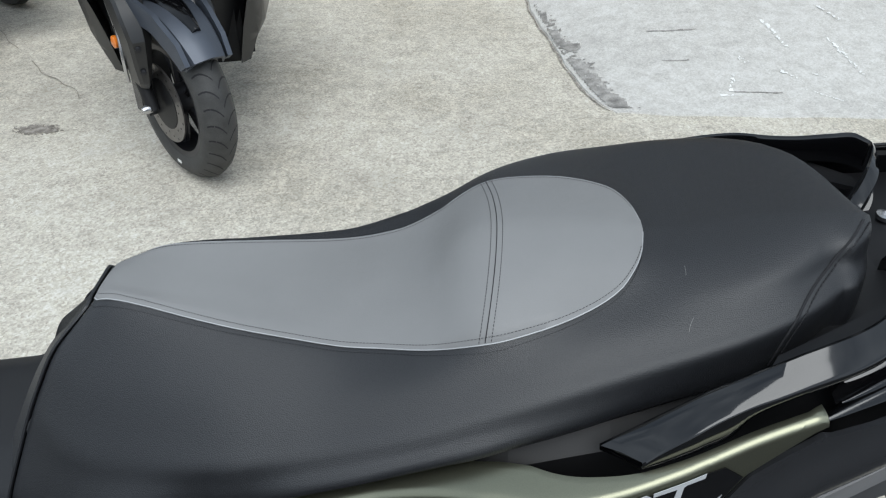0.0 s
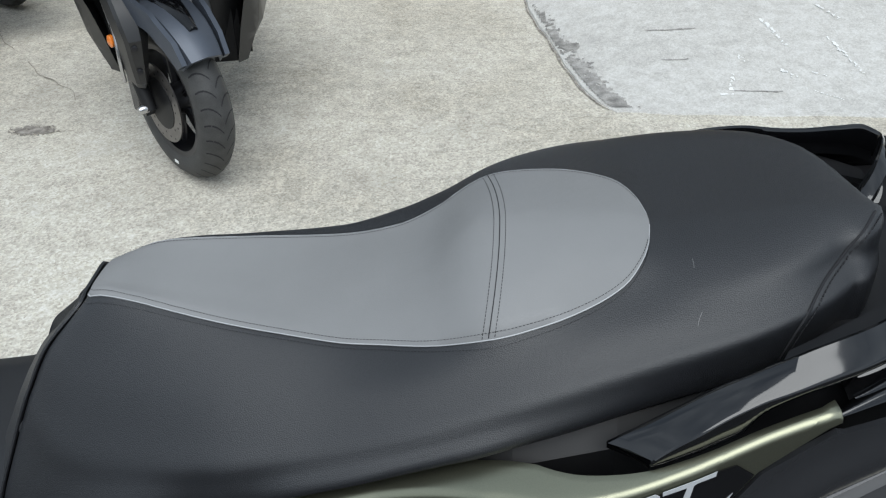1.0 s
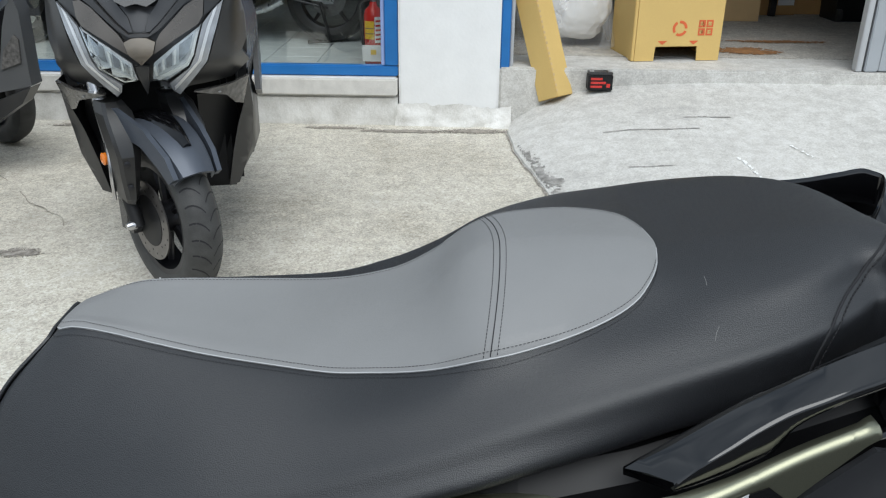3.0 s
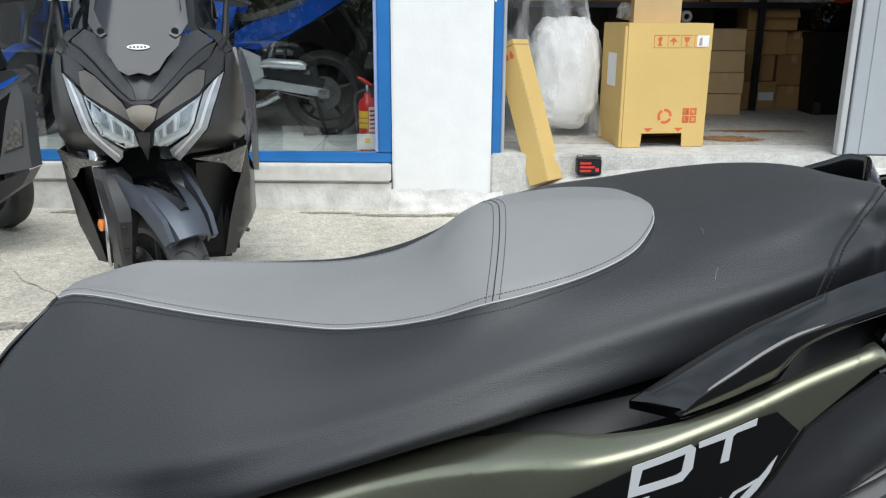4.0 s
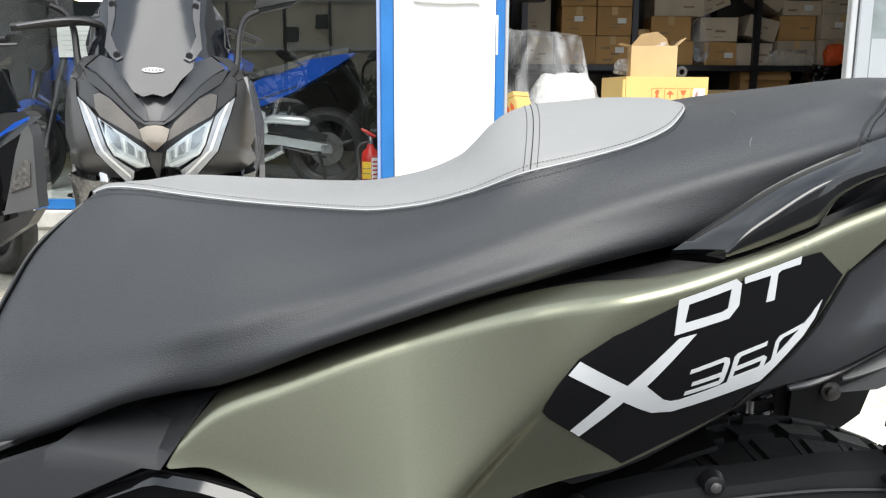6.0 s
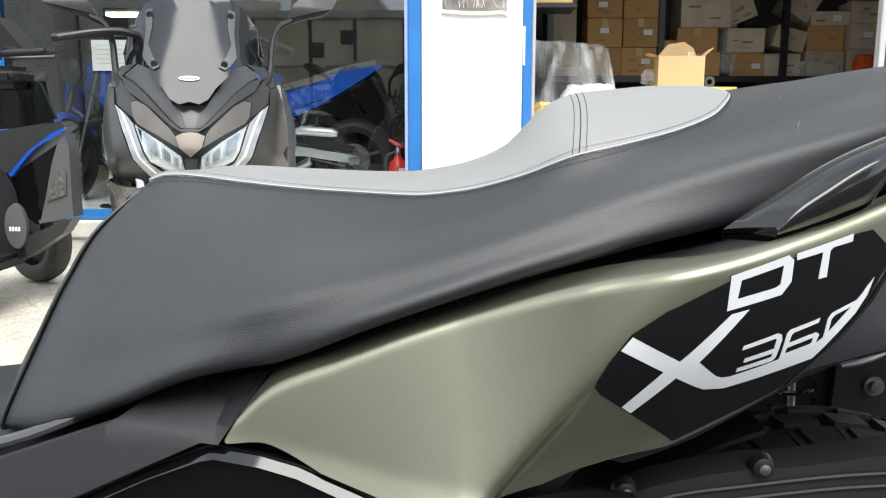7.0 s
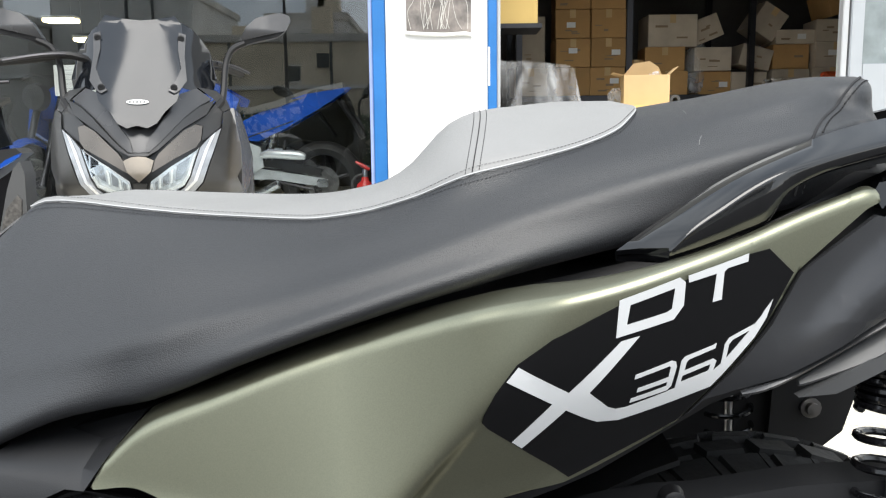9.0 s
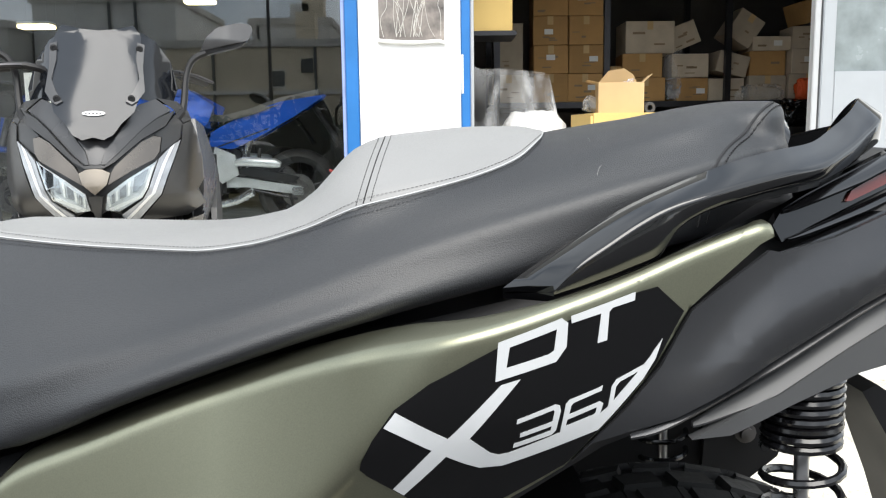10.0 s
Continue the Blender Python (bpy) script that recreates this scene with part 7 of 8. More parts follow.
part("jamb_mark", b_box(0.350, 0.362, 4.9035, 4.9045, 1.20, 1.42), M_PAPER, jamb)


# ---------------------------------------------------------------- the store
def carton(x, y, z, w, d, h, rz=0.0, material=None, group="", label="brown cardboard carton", printed=True, rx=0.0, ry=0.0, tape=True):
    """A closed carton standing on its base at x, y, z."""
    e = new("carton")
    e.matrix_basis = pose(x, y, z, rx, ry, rz)
    ORIGIN[e.name] = Vector((0, 0, 0))
    tagged(e, label, "box", group)
    part("box_body", b_box(-w / 2, w / 2, -d / 2, d / 2, 0, h, 0.004, 1), material or M_KRAFT, e)
    if tape:
        part("tape", b_box(-w / 2 - 0.001, w / 2 + 0.001, -0.025, 0.025, h - 0.001, h + 0.001), M_PALEKRAFT, e)
        part("tape_end", b_box(-0.025, 0.025, -d / 2 - 0.001, -d / 2 + 0.001, h - 0.07, h), M_PALEKRAFT, e)
    if printed:
        pr = random.Random(int(x * 977 + z * 331))
        for k in range(pr.randint(1, 4)):
            u0, v0, lw = pr.uniform(-0.42, 0.1) * w, pr.uniform(0.12, 0.6) * h, pr.uniform(0.12, 0.3) * w
            part("print_bar", b_box(u0, u0 + lw, -d / 2 - 0.0022, -d / 2 - 0.0012, v0, v0 + pr.uniform(0.006, 0.02)), M_INK, e)
        if pr.random() < 0.35:
            u0, v0 = pr.uniform(-0.3, 0.15) * w, pr.uniform(0.3, 0.6) * h
            part("label", b_box(u0, u0 + 0.075, -d / 2 - 0.003, -d / 2 - 0.0024, v0, v0 + 0.045), M_PAPER, e)
    return e


# big yellow carton with hand hole and red signs
BB = pose(1.385, 5.38, FLOOR_S, 0, 0, 9)
bigbox = new("carton")
bigbox.matrix_basis = BB
ORIGIN[bigbox.name] = Vector((0, 0, 0))
tagged(bigbox, "large yellow cardboard carton with red handling signs", "box")
W2, D2, H2 = 0.265, 0.22, 0.735
front_panel = b_skin([(-W2, 0), (-0.145, 0), (-0.14, 0.085), (0.12, 0.085), (0.125, 0), (W2, 0), (W2, H2), (-W2, H2)], lambda u, v, d: Vector((u, -D2 + d, v)), 0.008)
part("front_panel", front_panel, M_YELLOWBOX, bigbox)
part("side_panel", b_box(-W2, -W2 + 0.008, -D2 + 0.008, D2, 0, H2), M_YELLOWBOX, bigbox)
part("side_panel", b_box(W2 - 0.008, W2, -D2 + 0.008, D2, 0, H2), M_YELLOWBOX, bigbox)
part("back_panel", b_box(-W2 + 0.008, W2 - 0.008, D2 - 0.008, D2, 0, H2), M_YELLOWBOX, bigbox)
part("lid", b_box(-W2, W2, -D2, D2, H2, H2 + 0.006), M_YELLOWBOX, bigbox)
part("corner_strip", b_box(-W2 - 0.02, -W2 - 0.001, -D2 + 0.002, -D2 + 0.06, 0, H2 - 0.01, 0.003), M_YELLOWBOX, bigbox)


def sign(poly, material=M_REDINK, name="red_sign"):
    part(name, b_skin(poly, lambda u, v, d: Vector((u, -D2 - 0.0015 + d, v)), 0.001), material, bigbox)


for cx in (-0.10, 0.095):
    sign([(cx - 0.03, 0.118), (cx + 0.03, 0.118), (cx, 0.095)])
for k in range(3):
    a0 = 2 * math.pi * k / 3
    arc = [(0.0 + r * math.cos(a), 0.19 + r * math.sin(a)) for r, aa in ((0.046, (a0, a0 + 1.7)), (0.03, (a0 + 1.7, a0))) for a in np.linspace(aa[0], aa[1], 7)]
    sign(arc)
for dx in (0.0, 1):
    for dz in (0, 1):
        x0, z0 = 0.115 + 0.048 * dx, 0.148 + 0.048 * dz
        sign([(x0, z0), (x0 + 0.042, z0), (x0 + 0.042, z0 + 0.042), (x0, z0 + 0.042)])
        sign([(x0 + 0.01, z0 + 0.01), (x0 + 0.032, z0 + 0.01), (x0 + 0.032, z0 + 0.032), (x0 + 0.01, z0 + 0.032)][::1], M_YELLOWBOX, "sign_gap")
for k in range(4):
    x0, z0 = -0.10 + 0.085 * k, 0.60
    sign([(x0 - 0.002, z0 - 0.002), (x0 + 0.072, z0 - 0.002), (x0 + 0.072, z0), (x0 - 0.002, z0)])
    sign([(x0 - 0.002, z0 + 0.07), (x0 + 0.072, z0 + 0.07), (x0 + 0.072, z0 + 0.072), (x0 - 0.002, z0 + 0.072)])
    sign([(x0 - 0.002, z0), (x0, z0), (x0, z0 + 0.07), (x0 - 0.002, z0 + 0.07)])
    shape = [[(0.02, 0.01), (0.05, 0.01), (0.04, 0.03), (0.05, 0.055), (0.035, 0.065), (0.02, 0.05), (0.03, 0.03)], [(0.01, 0.035), (0.035, 0.06), (0.06, 0.035), (0.04, 0.035), (0.037, 0.01), (0.033, 0.01), (0.03, 0.035)],
             [(0.015, 0.06), (0.055, 0.06), (0.045, 0.035), (0.037, 0.03), (0.037, 0.015), (0.05, 0.01), (0.02, 0.01), (0.033, 0.015), (0.033, 0.03), (0.025, 0.035)], [(0.025, 0.01), (0.03, 0.05), (0.045, 0.06), (0.05, 0.01)]][k]
    sign([(x0 + u, z0 + v) for u, v in shape])
sign([(0.17, 0.605), (0.245, 0.605), (0.245, 0.672), (0.17, 0.672)], M_PAPER, "white_label")
side_note = part("delivery_note", b_box(-W2 - 0.003, -W2 - 0.0015, -0.05, 0.10, 0.36, 0.56), M_PAPER, bigbox, "white delivery note")

# opened small carton, its flaps up, on the big one
ob = new("open_carton")
ob.matrix_basis = BB @ pose(-0.02, 0.0, H2 + 0.0065, 0, 0, -14)
ORIGIN[ob.name] = Vector((0, 0, 0))
tagged(ob, "opened pale cardboard carton with raised flaps", "box")
part("front_panel", b_box(-0.135, 0.135, -0.105, -0.10, 0, 0.19), M_PALEKRAFT, ob)
part("back_panel", b_box(-0.135, 0.135, 0.10, 0.105, 0, 0.19), M_PALEKRAFT, ob)
part("side_panel", b_box(-0.14, -0.135, -0.105, 0.105, 0, 0.19), M_PALEKRAFT, ob)
part("side_panel", b_box(0.135, 0.14, -0.105, 0.105, 0, 0.19), M_PALEKRAFT, ob)
part("bottom", b_box(-0.134, 0.134, -0.099, 0.099, 0, 0.006), M_PALEKRAFT, ob)
part("flap", b_skin([(-0.13, 0), (0.13, 0), (0.10, 0.06), (0.04, 0.1), (-0.06, 0.085)], lambda u, v, d: Vector((u, 0.105 + d - 0.25 * v, 0.19 + v)), 0.004), M_PALEKRAFT, ob)
part("flap", b_skin([(-0.10, 0), (0.10, 0), (0.095, 0.09), (-0.095, 0.09)], lambda u, v, d: Vector((0.14 + 0.6 * v - d, u, 0.19 + 0.55 * v)), 0.004), M_PALEKRAFT, ob)
part("flap", b_skin([(-0.10, 0), (0.10, 0), (0.095, 0.09), (-0.095, 0.09)], lambda u, v, d: Vector((-0.14 - 0.75 * v + d, u, 0.19 + 0.2 * v)), 0.004), M_PALEKRAFT, ob)
M_FILM = bpy.data.materials.new("clear_plastic_film")
M_FILM.use_nodes = True
fb = M_FILM.node_tree.nodes["Principled BSDF"]
fb.inputs["Base Color"].default_value = (0.88, 0.89, 0.9, 1)
fb.inputs["Roughness"].default_value = 0.14
f_tc = M_FILM.node_tree.nodes.new("ShaderNodeTexCoord")
f_map = M_FILM.node_tree.nodes.new("ShaderNodeMapping")
f_map.inputs["Rotation"].default_value = (0.2, 0.75, 0.1)
f_map.inputs["Scale"].default_value = (6, 4, 2.6)
f_no = M_FILM.node_tree.nodes.new("ShaderNodeTexNoise")
f_no.inputs["Scale"].default_value = 1.0
f_no.inputs["Detail"].default_value = 5
f_no.inputs["Distortion"].default_value = 0.8
f_rg = M_FILM.node_tree.nodes.new("ShaderNodeMapRange")
f_rg.inputs["From Min"].default_value, f_rg.inputs["From Max"].default_value = 0.42, 0.78
f_rg.inputs["To Min"].default_value, f_rg.inputs["To Max"].default_value = 0.06, 0.6
f_bp = M_FILM.node_tree.nodes.new("ShaderNodeBump")
f_bp.inputs["Strength"].default_value = 0.8
f_bp.inputs["Distance"].default_value = 0.03
for s_out, s_in in ((f_tc.outputs["Object"], f_map.inputs["Vector"]), (f_map.outputs["Vector"], f_no.inputs["Vector"]), (f_no.outputs["Fac"], f_rg.inputs["Value"]), (f_rg.outputs["Result"], fb.inputs["Alpha"]), (f_no.outputs["Fac"], f_bp.inputs["Height"]), (f_bp.outputs["Normal"], fb.inputs["Normal"])):
    M_FILM.node_tree.links.new(s_out, s_in)
M_FOAM = mat("white_packing_sheet", (0.85, 0.85, 0.84), 0.6, vary=0.05, bump=0.3, bump_scale=30)


def crumple(name, centre, size, material, label, category, seed, res=20, rough=0.35, square=0.6):
    """A crumpled bag: a rounded box with folds."""
    bm = bmesh.new()
    bmesh.ops.create_icosphere(bm, subdivisions=5, radius=1)
    for v in bm.verts:
        p = v.co.normalized()
        q = Vector([math.copysign(abs(c) ** square, c) for c in p])
        f = noise.noise(p * 2.1 + Vector((seed, 0, 0))) * rough * 0.6 + abs(noise.noise(p * 5.5 + Vector((0, seed, 0)))) * rough * 0.45 + abs(noise.noise(p * 13 + Vector((0, 0, seed)))) * rough * 0.14
        q *= 1 + f - 0.12
        v.co = Vector((centre[0] + q.x * size[0], centre[1] + q.y * size[1], max(centre[2] + q.z * size[2], centre[2] - size[2])))
    return tagged(part(name, bm, material, None, "", True, 60), label, category)


film_bag = crumple("plastic_bag", (1.26, 5.50, 1.155), (0.10, 0.07, 0.06), M_FILM, "crumpled clear plastic bag beside the open carton", "bag", 2.2)
crumple("plastic_bag", (1.45, 5.47, 1.19), (0.05, 0.04, 0.12), M_FILM, "clear plastic film poking out of the open carton", "bag", 5.1)
roll = tagged(part("tape_roll", b_lathe([(0.018, -0.03), (0.036, -0.03), (0.036, 0.03), (0.018, 0.03), (0.018, -0.03)], 24, BB @ pose(0.185, 0.02, H2 + 0.006 + 0.037, 90, 0, 0)), M_TAILGREY, None, "", True), "roll of grey packing tape lying on the large carton", "tape roll")

# leaning long carton
lean = new("long_carton")
lean.matrix_basis = pose(0.675, 4.77, 0.205, -17, -14, 4)
ORIGIN[lean.name] = Vector((0, 0, 0))
tagged(lean, "long narrow yellow carton leaning in the doorway", "box")
TURN = Matrix.Rotation(radians(45), 4, "Z")
part("box_body", b_box(0, 0.145, 0, 0.145, 0, 0.82, 0.003, m=TURN), M_YELLOWBOX, lean)
# black plate on the solid box stands in for its shaded inside
part("open_top", b_box(0.004, 0.141, 0.004, 0.141, 0.8205, 0.8225, m=TURN), M_BLACK, lean, "black plate painted as the shaded open end")
for q in ((0, 0.145, 0, 0.004), (0, 0.145, 0.141, 0.145), (0, 0.004, 0.005, 0.14), (0.141, 0.145, 0.005, 0.14)):
    part("flap", b_box(*q, 0.8225, 0.85, m=TURN), M_YELLOWBOX, lean)
for k in range(26):
    part("staple_seam", b_box(0.0, 0.012 + 0.004 * (k % 2), -0.0015, -0.0004, 0.03 + 0.03 * k, 0.045 + 0.03 * k, m=TURN), M_PALEKRAFT, lean)
for v in (0.035, 0.075):
    part("red_sign", b_skin([(v - 0.012, 0.745), (v + 0.012, 0.745), (v + 0.015, 0.765), (v, 0.795), (v - 0.015, 0.765)], lambda u, w, d: TURN @ Vector((-0.0015 + d, u, w)), 0.001), M_REDINK, lean)

# battery on the step's edge
bat = thing("battery", (0.93, 4.84, 0.222), "small black motorcycle battery with red print", "battery")
BZ, BY, BX = 0.236, 4.80, -0.015
part("case", b_box(BX + 0.86, BX + 1.0, BY, BY + 0.08, BZ, BZ + 0.088, 0.004), M_BLACK, bat)
part("lid", b_box(BX + 0.862, BX + 0.998, BY + 0.002, BY + 0.078, BZ + 0.089, BZ + 0.103, 0.003), M_SHELL, bat)
for bx in (0.878, 0.982):
    part("terminal", b_box(BX + bx - 0.010, BX + bx + 0.010, BY + 0.008, BY + 0.03, BZ + 0.104, BZ + 0.115, 0.002), M_STEEL, bat)
for k in range(3):
    part("print_bar", b_box(BX + 0.875, BX + 0.94 + 0.02 * (k % 2), BY - 0.0025, BY - 0.0005, BZ + 0.016 + 0.022 * k, BZ + 0.029 + 0.022 * k), M_EXTRED, bat)
part("print_bar", b_box(BX + 0.965, BX + 0.985, BY - 0.0025, BY - 0.0005, BZ + 0.018, BZ + 0.04), M_EXTRED, bat)

# shrouded goods under clear film
goods = crumple("packing_bundle", (0.86, 5.70, 0.755), (0.26, 0.2, 0.405), M_FOAM, "white foam packing bundle inside a plastic bag", "bundle", 9.4, rough=0.13)


def film_sheet(name, top, low, parent, seed, folds=3):
    """A hanging sheet of film between an upper and a lower line, with slanting folds."""
    top, low = smooth_path(top, 10), smooth_path(low, 10)
    n = len(top)
    rows = []
    for j in range(25):
        k = j / 24
        row = []
        for i in range(n):
            p = top[i] * (1 - k) + low[i] * k
            u = i / (n - 1)
            f = abs(noise.noise((u * folds + k * 1.8, k * 0.7, seed))) * 0.09 + abs(noise.noise((u * folds * 2.7 - k * 2.5, k * 1.2, seed + 3))) * 0.04
            row.append((p[0] + 0.3 * f * math.sin(7 * u), p[1] - f, p[2] + 0.2 * f))
        rows.append(row)
    return part(name, b_loft(rows, closed=False), M_FILM, parent, smooth=True, sharp=180)


shroud = thing("plastic_shroud", (0.75, 5.7, FLOOR_S), "large clear plastic shroud draped over packed goods", "plastic sheet")
film_sheet("front_sheet", [(0.43, 5.56, 1.40), (0.56, 5.52, 1.375), (0.72, 5.52, 1.37), (0.9, 5.54, 1.35), (0.955, 5.6, 1.31)], [(0.43, 5.5, 0.36), (0.6, 5.42, 0.36), (0.78, 5.42, 0.36), (0.98, 5.44, 0.36), (1.09, 5.52, 0.36)], shroud, 1.7)
film_sheet("side_sheet", [(0.955, 5.6, 1.31), (0.97, 5.75, 1.30), (0.95, 5.95, 1.28)], [(1.09, 5.52, 0.36), (1.1, 5.75, 0.36), (1.06, 6.0, 0.36)], shroud, 5.2, 2)
film_sheet("top_sheet", [(0.43, 5.95, 1.37), (0.6, 5.97, 1.36), (0.78, 5.97, 1.34), (0.95, 5.95, 1.28)], [(0.43, 5.56, 1.405), (0.6, 5.525, 1.38), (0.76, 5.525, 1.375), (0.955, 5.6, 1.315)], shroud, 8.1, 2)

# brown wooden-look cartons
rnd = random.Random(11)
for k in range(4):
    carton(2.32 + rnd.uniform(-0.01, 0.01), 7.1, FLOOR_S + 0.172 * k, 0.32, 0.4, 0.168, rnd.uniform(-2, 2), M_PALEKRAFT, "stacked flat cartons", "flat brown carton in a stack on the floor", False)
for k, (bx, by, bz, w, d, h, rz, m, lab) in enumerate((
        (2.72, 7.5, FLOOR_S, 0.36, 0.4, 0.24, 6, M_KRAFT, "brown cardboard carton on the store floor"), (3.08, 7.55, FLOOR_S, 0.3, 0.35, 0.2, -5, M_KRAFT, "brown cardboard carton on the store floor"),
        (2.74, 7.55, FLOOR_S + 0.242, 0.34, 0.36, 0.22, -4, M_KRAFT, "brown cardboard carton in a pile"), (3.07, 7.58, FLOOR_S + 0.203, 0.3, 0.33, 0.26, 5, M_KRAFT, "brown cardboard carton in a pile"),
        (2.76, 7.55, FLOOR_S + 0.464, 0.44, 0.36, 0.2, 3, M_KRAFT, "brown cardboard carton in a pile"), (3.1, 7.56, FLOOR_S + 0.465, 0.22, 0.3, 0.2, -8, M_KRAFT, "brown cardboard carton in a pile"))):
    carton(bx, by, bz, w, d, h, rz, m, "cartons on the floor", lab, False)
part("label", b_box(0.02, 0.16, -0.2035, -0.2015, 0.08, 0.15), M_PAPER, bpy.data.objects["carton.005"] if "carton.005" in bpy.data.objects else bigbox)

binm = thing("black_bin", (3.25, 7.1, FLOOR_S), "tall black plastic bin with a black sack on top", "bin")
part("bin_body", b_loft([[(3.25 + sx * w, 7.1 + sy * w, z) for sx, sy in ((-1, -1), (1, -1), (1, 1), (-1, 1))] for w, z in ((0.15, FLOOR_S + 0.002), (0.17, FLOOR_S + 0.6), (0.18, FLOOR_S + 0.62), (0.18, FLOOR_S + 0.66))]), M_BLACK, binm)
part("wheel", b_lathe([(0.02, -0.02), (0.05, -0.02), (0.05, 0.02), (0.02, 0.02)], 18, pose(3.12, 6.95, FLOOR_S + 0.05, 0, 90, 0)), M_RUBBER, binm, smooth=True)
crumple("black_sack", (3.27, 7.1, FLOOR_S + 0.775), (0.2, 0.18, 0.13), M_GLOSSBLACK, "shiny black bin sack", "sack", 6.6)

# racking
rack = thing("storage_rack", (2.3, 7.85, FLOOR_S), "dark steel storage rack with deep shelves", "rack")
for rx_ in (0.72, 1.66, 2.7, 3.8):
    for ry_ in (7.25, 8.45):
        part("upright", b_box(rx_ - 0.025, rx_ + 0.025, ry_ - 0.025, ry_ + 0.025, FLOOR_S, 3.0), M_DARKMETAL, rack)
for zs in (1.19, 2.42):
    part("shelf", b_box(0.7, 4.3, 7.22, 8.48, zs, zs + 0.05, 0.004), M_DARKMETAL, rack)
SH = 1.2405
for c in range(2):
    for r in range(4):
        carton(1.18 + 0.302 * c, 7.42, SH + 0.242 * r, 0.295, 0.36, 0.238, rnd.uniform(-1.5, 1.5), M_KRAFT, "kraft cartons on the rack", "kraft carton stacked on the storage rack")
carton(0.82, 7.45, SH, 0.3, 0.3, 0.24, 3, M_WHITEBOX, "white printed cartons", "white printed carton on the rack")
carton(0.84, 7.5, SH + 0.242, 0.22, 0.3, 0.44, 2, M_WHITEBOX, "white printed cartons", "tall white printed carton on the rack")
carton(1.73, 7.42, SH, 0.17, 0.3, 0.3, 0, M_KRAFT, "kraft cartons on the rack", "kraft carton stacked on the storage rack")
carton(1.99, 7.40, SH, 0.34, 0.34, 0.2, 2, M_KRAFT, "kraft cartons on the rack", "kraft carton with red print on the rack")
carton(1.97, 7.40, SH + 0.202, 0.34, 0.34, 0.2, -2, M_KRAFT, "kraft cartons on the rack", "kraft carton stacked on the storage rack")
carton(2.03, 7.44, SH + 0.404, 0.42, 0.36, 0.27, 1, M_WHITEBOX, "white printed cartons", "wide white printed carton on the rack")
pile = [(2.42, 0.0, 0.28, 0.2, 2, 0), (2.72, 0.0, 0.30, 0.19, -3, 0), (3.06, 0.0, 0.33, 0.21, 3, 0), (3.42, 0.0, 0.34, 0.22, -2, 0), (3.8, 0.0, 0.32, 0.2, 2, 0),
        (2.40, 0.202, 0.32, 0.2, -2, 0), (2.74, 0.192, 0.27, 0.18, 0, 14), (3.08, 0.212, 0.31, 0.21, -2, 0), (3.43, 0.222, 0.36, 0.21, 3, 0), (3.8, 0.202, 0.3, 0.2, -3, 0),
        (2.36, 0.41, 0.27, 0.2, 3, -22), (2.80, 0.44, 0.24, 0.26, 0, 33), (3.10, 0.424, 0.34, 0.12, 2, 0), (3.44, 0.434, 0.33, 0.19, -3, 0), (3.78, 0.404, 0.3, 0.2, 4, 0), (3.48, 0.64, 0.25, 0.19, 6, -18)]
for bx, bz, w, h, rz, ry in pile:
    lift = abs(math.sin(radians(ry))) * w / 2
    carton(bx, 7.45 + rnd.uniform(-0.04, 0.04), SH + bz + lift, w, 0.32, h, rz, M_WHITEBOX if rnd.random() < 0.7 else M_KRAFT, "spare part cartons", "scuffed white printed spare-parts carton on the rack", True, 0, ry, rnd.random() < 0.5)
for k in range(9):
    carton(1.0 + 0.34 * k, 7.5, 2.4705, 0.31, 0.34, 0.24 + 0.06 * (k % 3), rnd.uniform(-4, 4), M_KRAFT if k % 2 else M_WHITEBOX, "upper shelf cartons", "carton on the rack's upper shelf")
crumple("plastic_bag", (3.0, 7.26, SH + 0.06), (0.2, 0.07, 0.075), M_FILM, "crumpled clear plastic bag on the rack", "bag", 8.8)
crumple("plastic_bag", (2.26, 7.36, SH + 0.24), (0.075, 0.06, 0.24), M_FILM, "hanging clear plastic bag on the rack", "bag", 1.8)
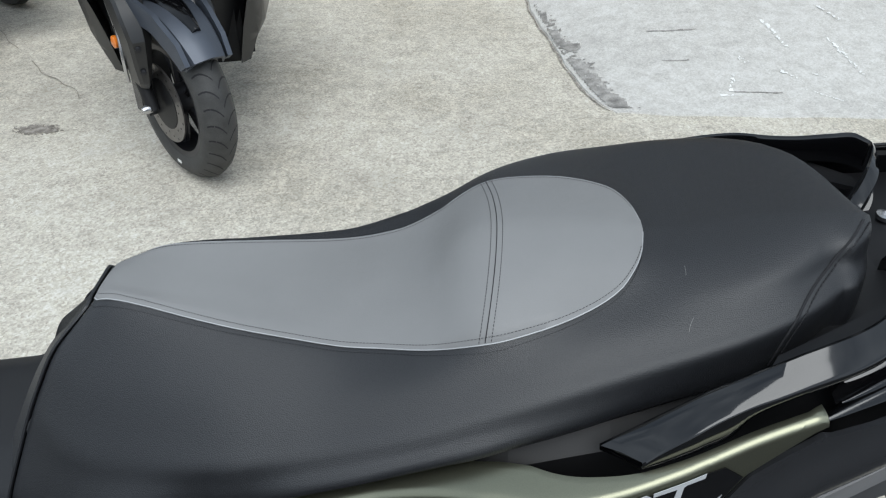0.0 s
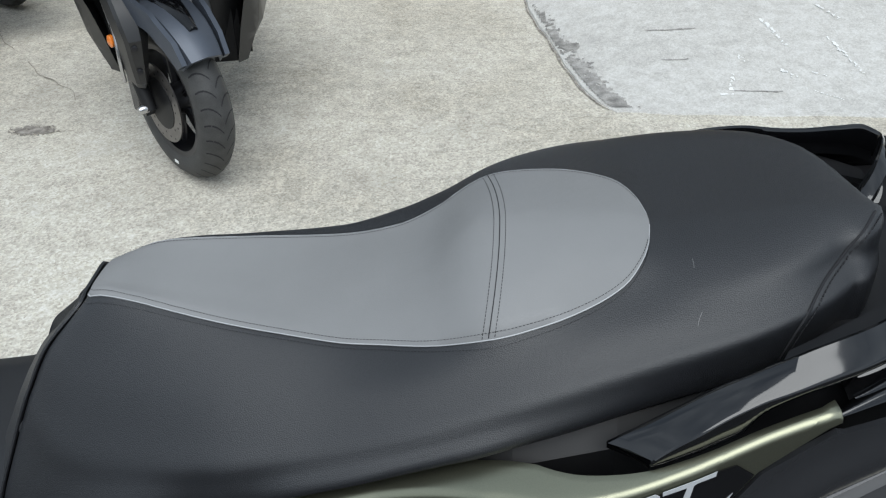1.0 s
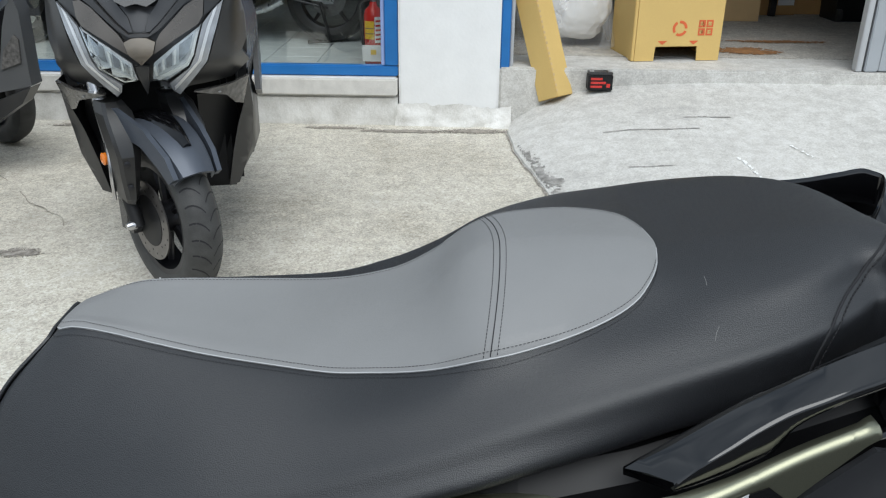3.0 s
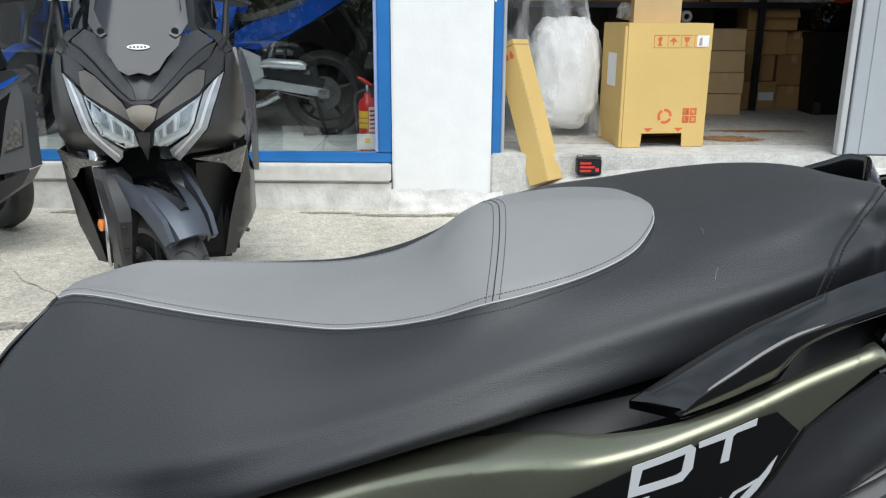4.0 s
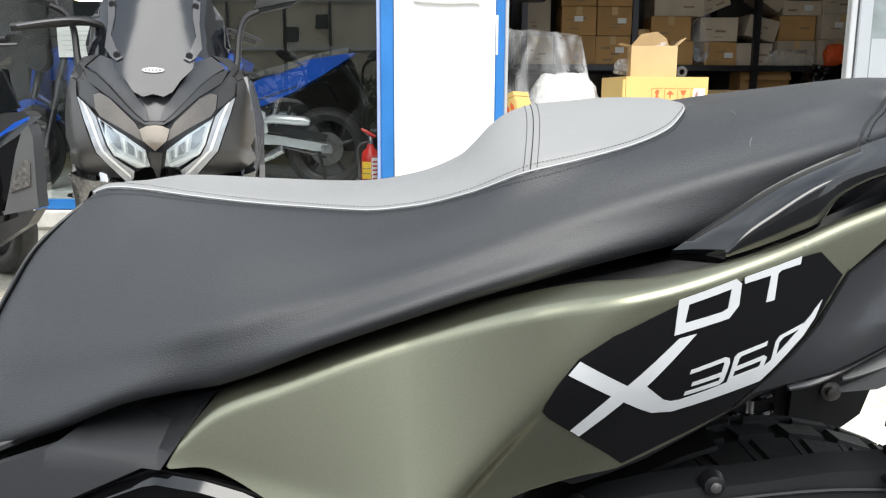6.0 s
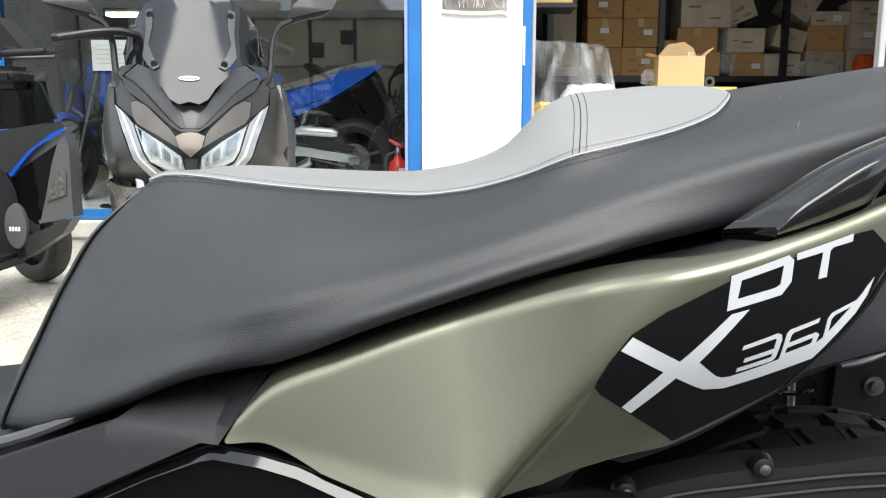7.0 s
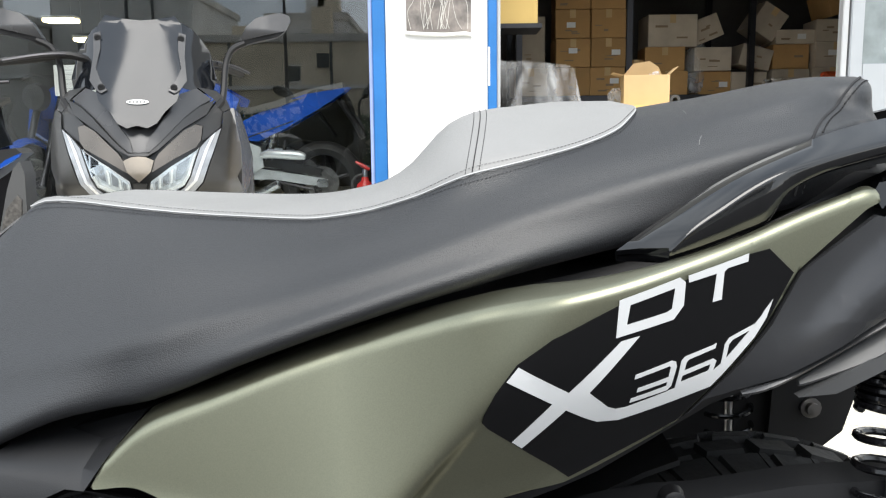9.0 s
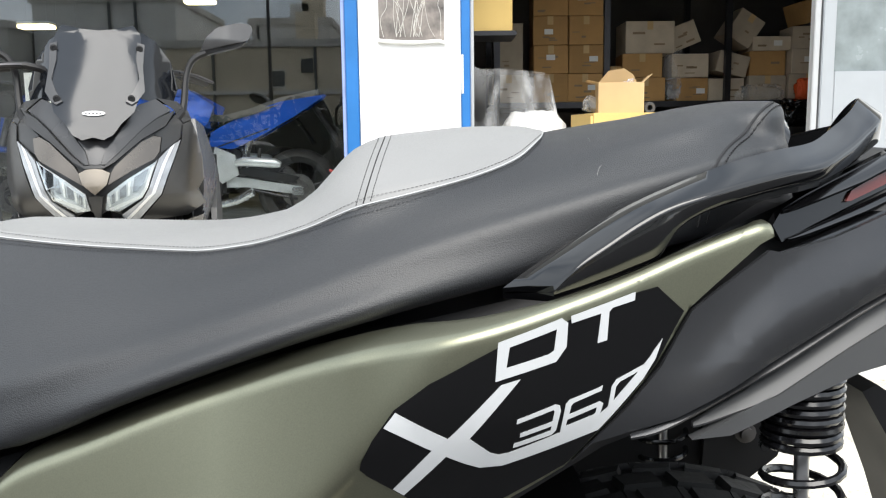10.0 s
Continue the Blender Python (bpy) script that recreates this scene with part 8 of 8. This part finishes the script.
crumple("orange_bag", (3.36, 7.2, SH + 0.08), (0.09, 0.05, 0.1), mat("orange_net", (0.75, 0.1, 0.02), 0.6), "orange plastic carrier bag", "bag", 4.2)
opened = carton(2.84, 7.5, FLOOR_S + 0.668, 0.42, 0.34, 0.2, -3, M_KRAFT, "cartons on the floor", "opened brown carton with a drooping flap", False)
part("flap", b_skin([(-0.2, 0), (0.2, 0), (0.2, 0.12), (-0.2, 0.12)], lambda u, v, d: Vector((u, -0.172 - 0.6 * v, 0.2 - 0.75 * v - d)), 0.004), M_KRAFT, opened)
side_carton = carton(0.57, 5.62, 1.62, 0.25, 0.3, 0.5, 0, M_YELLOWBOX, "", "tall yellow carton on a wall bracket", False)
wb = thing("wall_bracket", (0.45, 5.62, 1.58), "steel wall bracket shelf", "shelf")
part("board", b_box(0.055, 0.72, 5.44, 5.8, 1.59, 1.619, 0.003), M_DARKMETAL, wb)

# showroom floor tiles
tile_mesh = None
TS = 0.333
tiles = 0
for j in range(9):
    for i in range(12):
        x0, y0 = -0.11 - TS * (i + 1), 5.12 + TS * j
        if tile_mesh is None:
            bm = b_box(0.002, TS - 0.002, 0.002, TS - 0.002, -0.011, 0.0, 0.0015, 1)
            tile_mesh = bpy.data.meshes.new("floor_tile")
            bm.to_mesh(tile_mesh)
            bm.free()
            tile_mesh.materials.append(M_TILE)
        t_ob = new("floor_tile", tile_mesh)
        t_ob.parent = bpy.data.objects["floor_showroom_base"]
        t_ob.location = (x0, y0, FLOOR_R)
rest = b_join(*[b_box(-6.2 + TS * i + 0.002, -6.2 + TS * (i + 1) - 0.002, 5.12 + TS * j + 0.002, 5.12 + TS * (j + 1) - 0.002, FLOOR_R - 0.011, FLOOR_R) for i in range(6) for j in range(16)],
              *[b_box(-0.11 - TS * (i + 1) + 0.002, -0.11 - TS * i - 0.002, 5.12 + TS * j + 0.002, 5.12 + TS * (j + 1) - 0.002, FLOOR_R - 0.011, FLOOR_R) for i in range(12) for j in range(9, 16)])
tagged(part("floor_tiles", rest, M_TILE, bpy.data.objects["floor_showroom_base"]), kind="stuff")
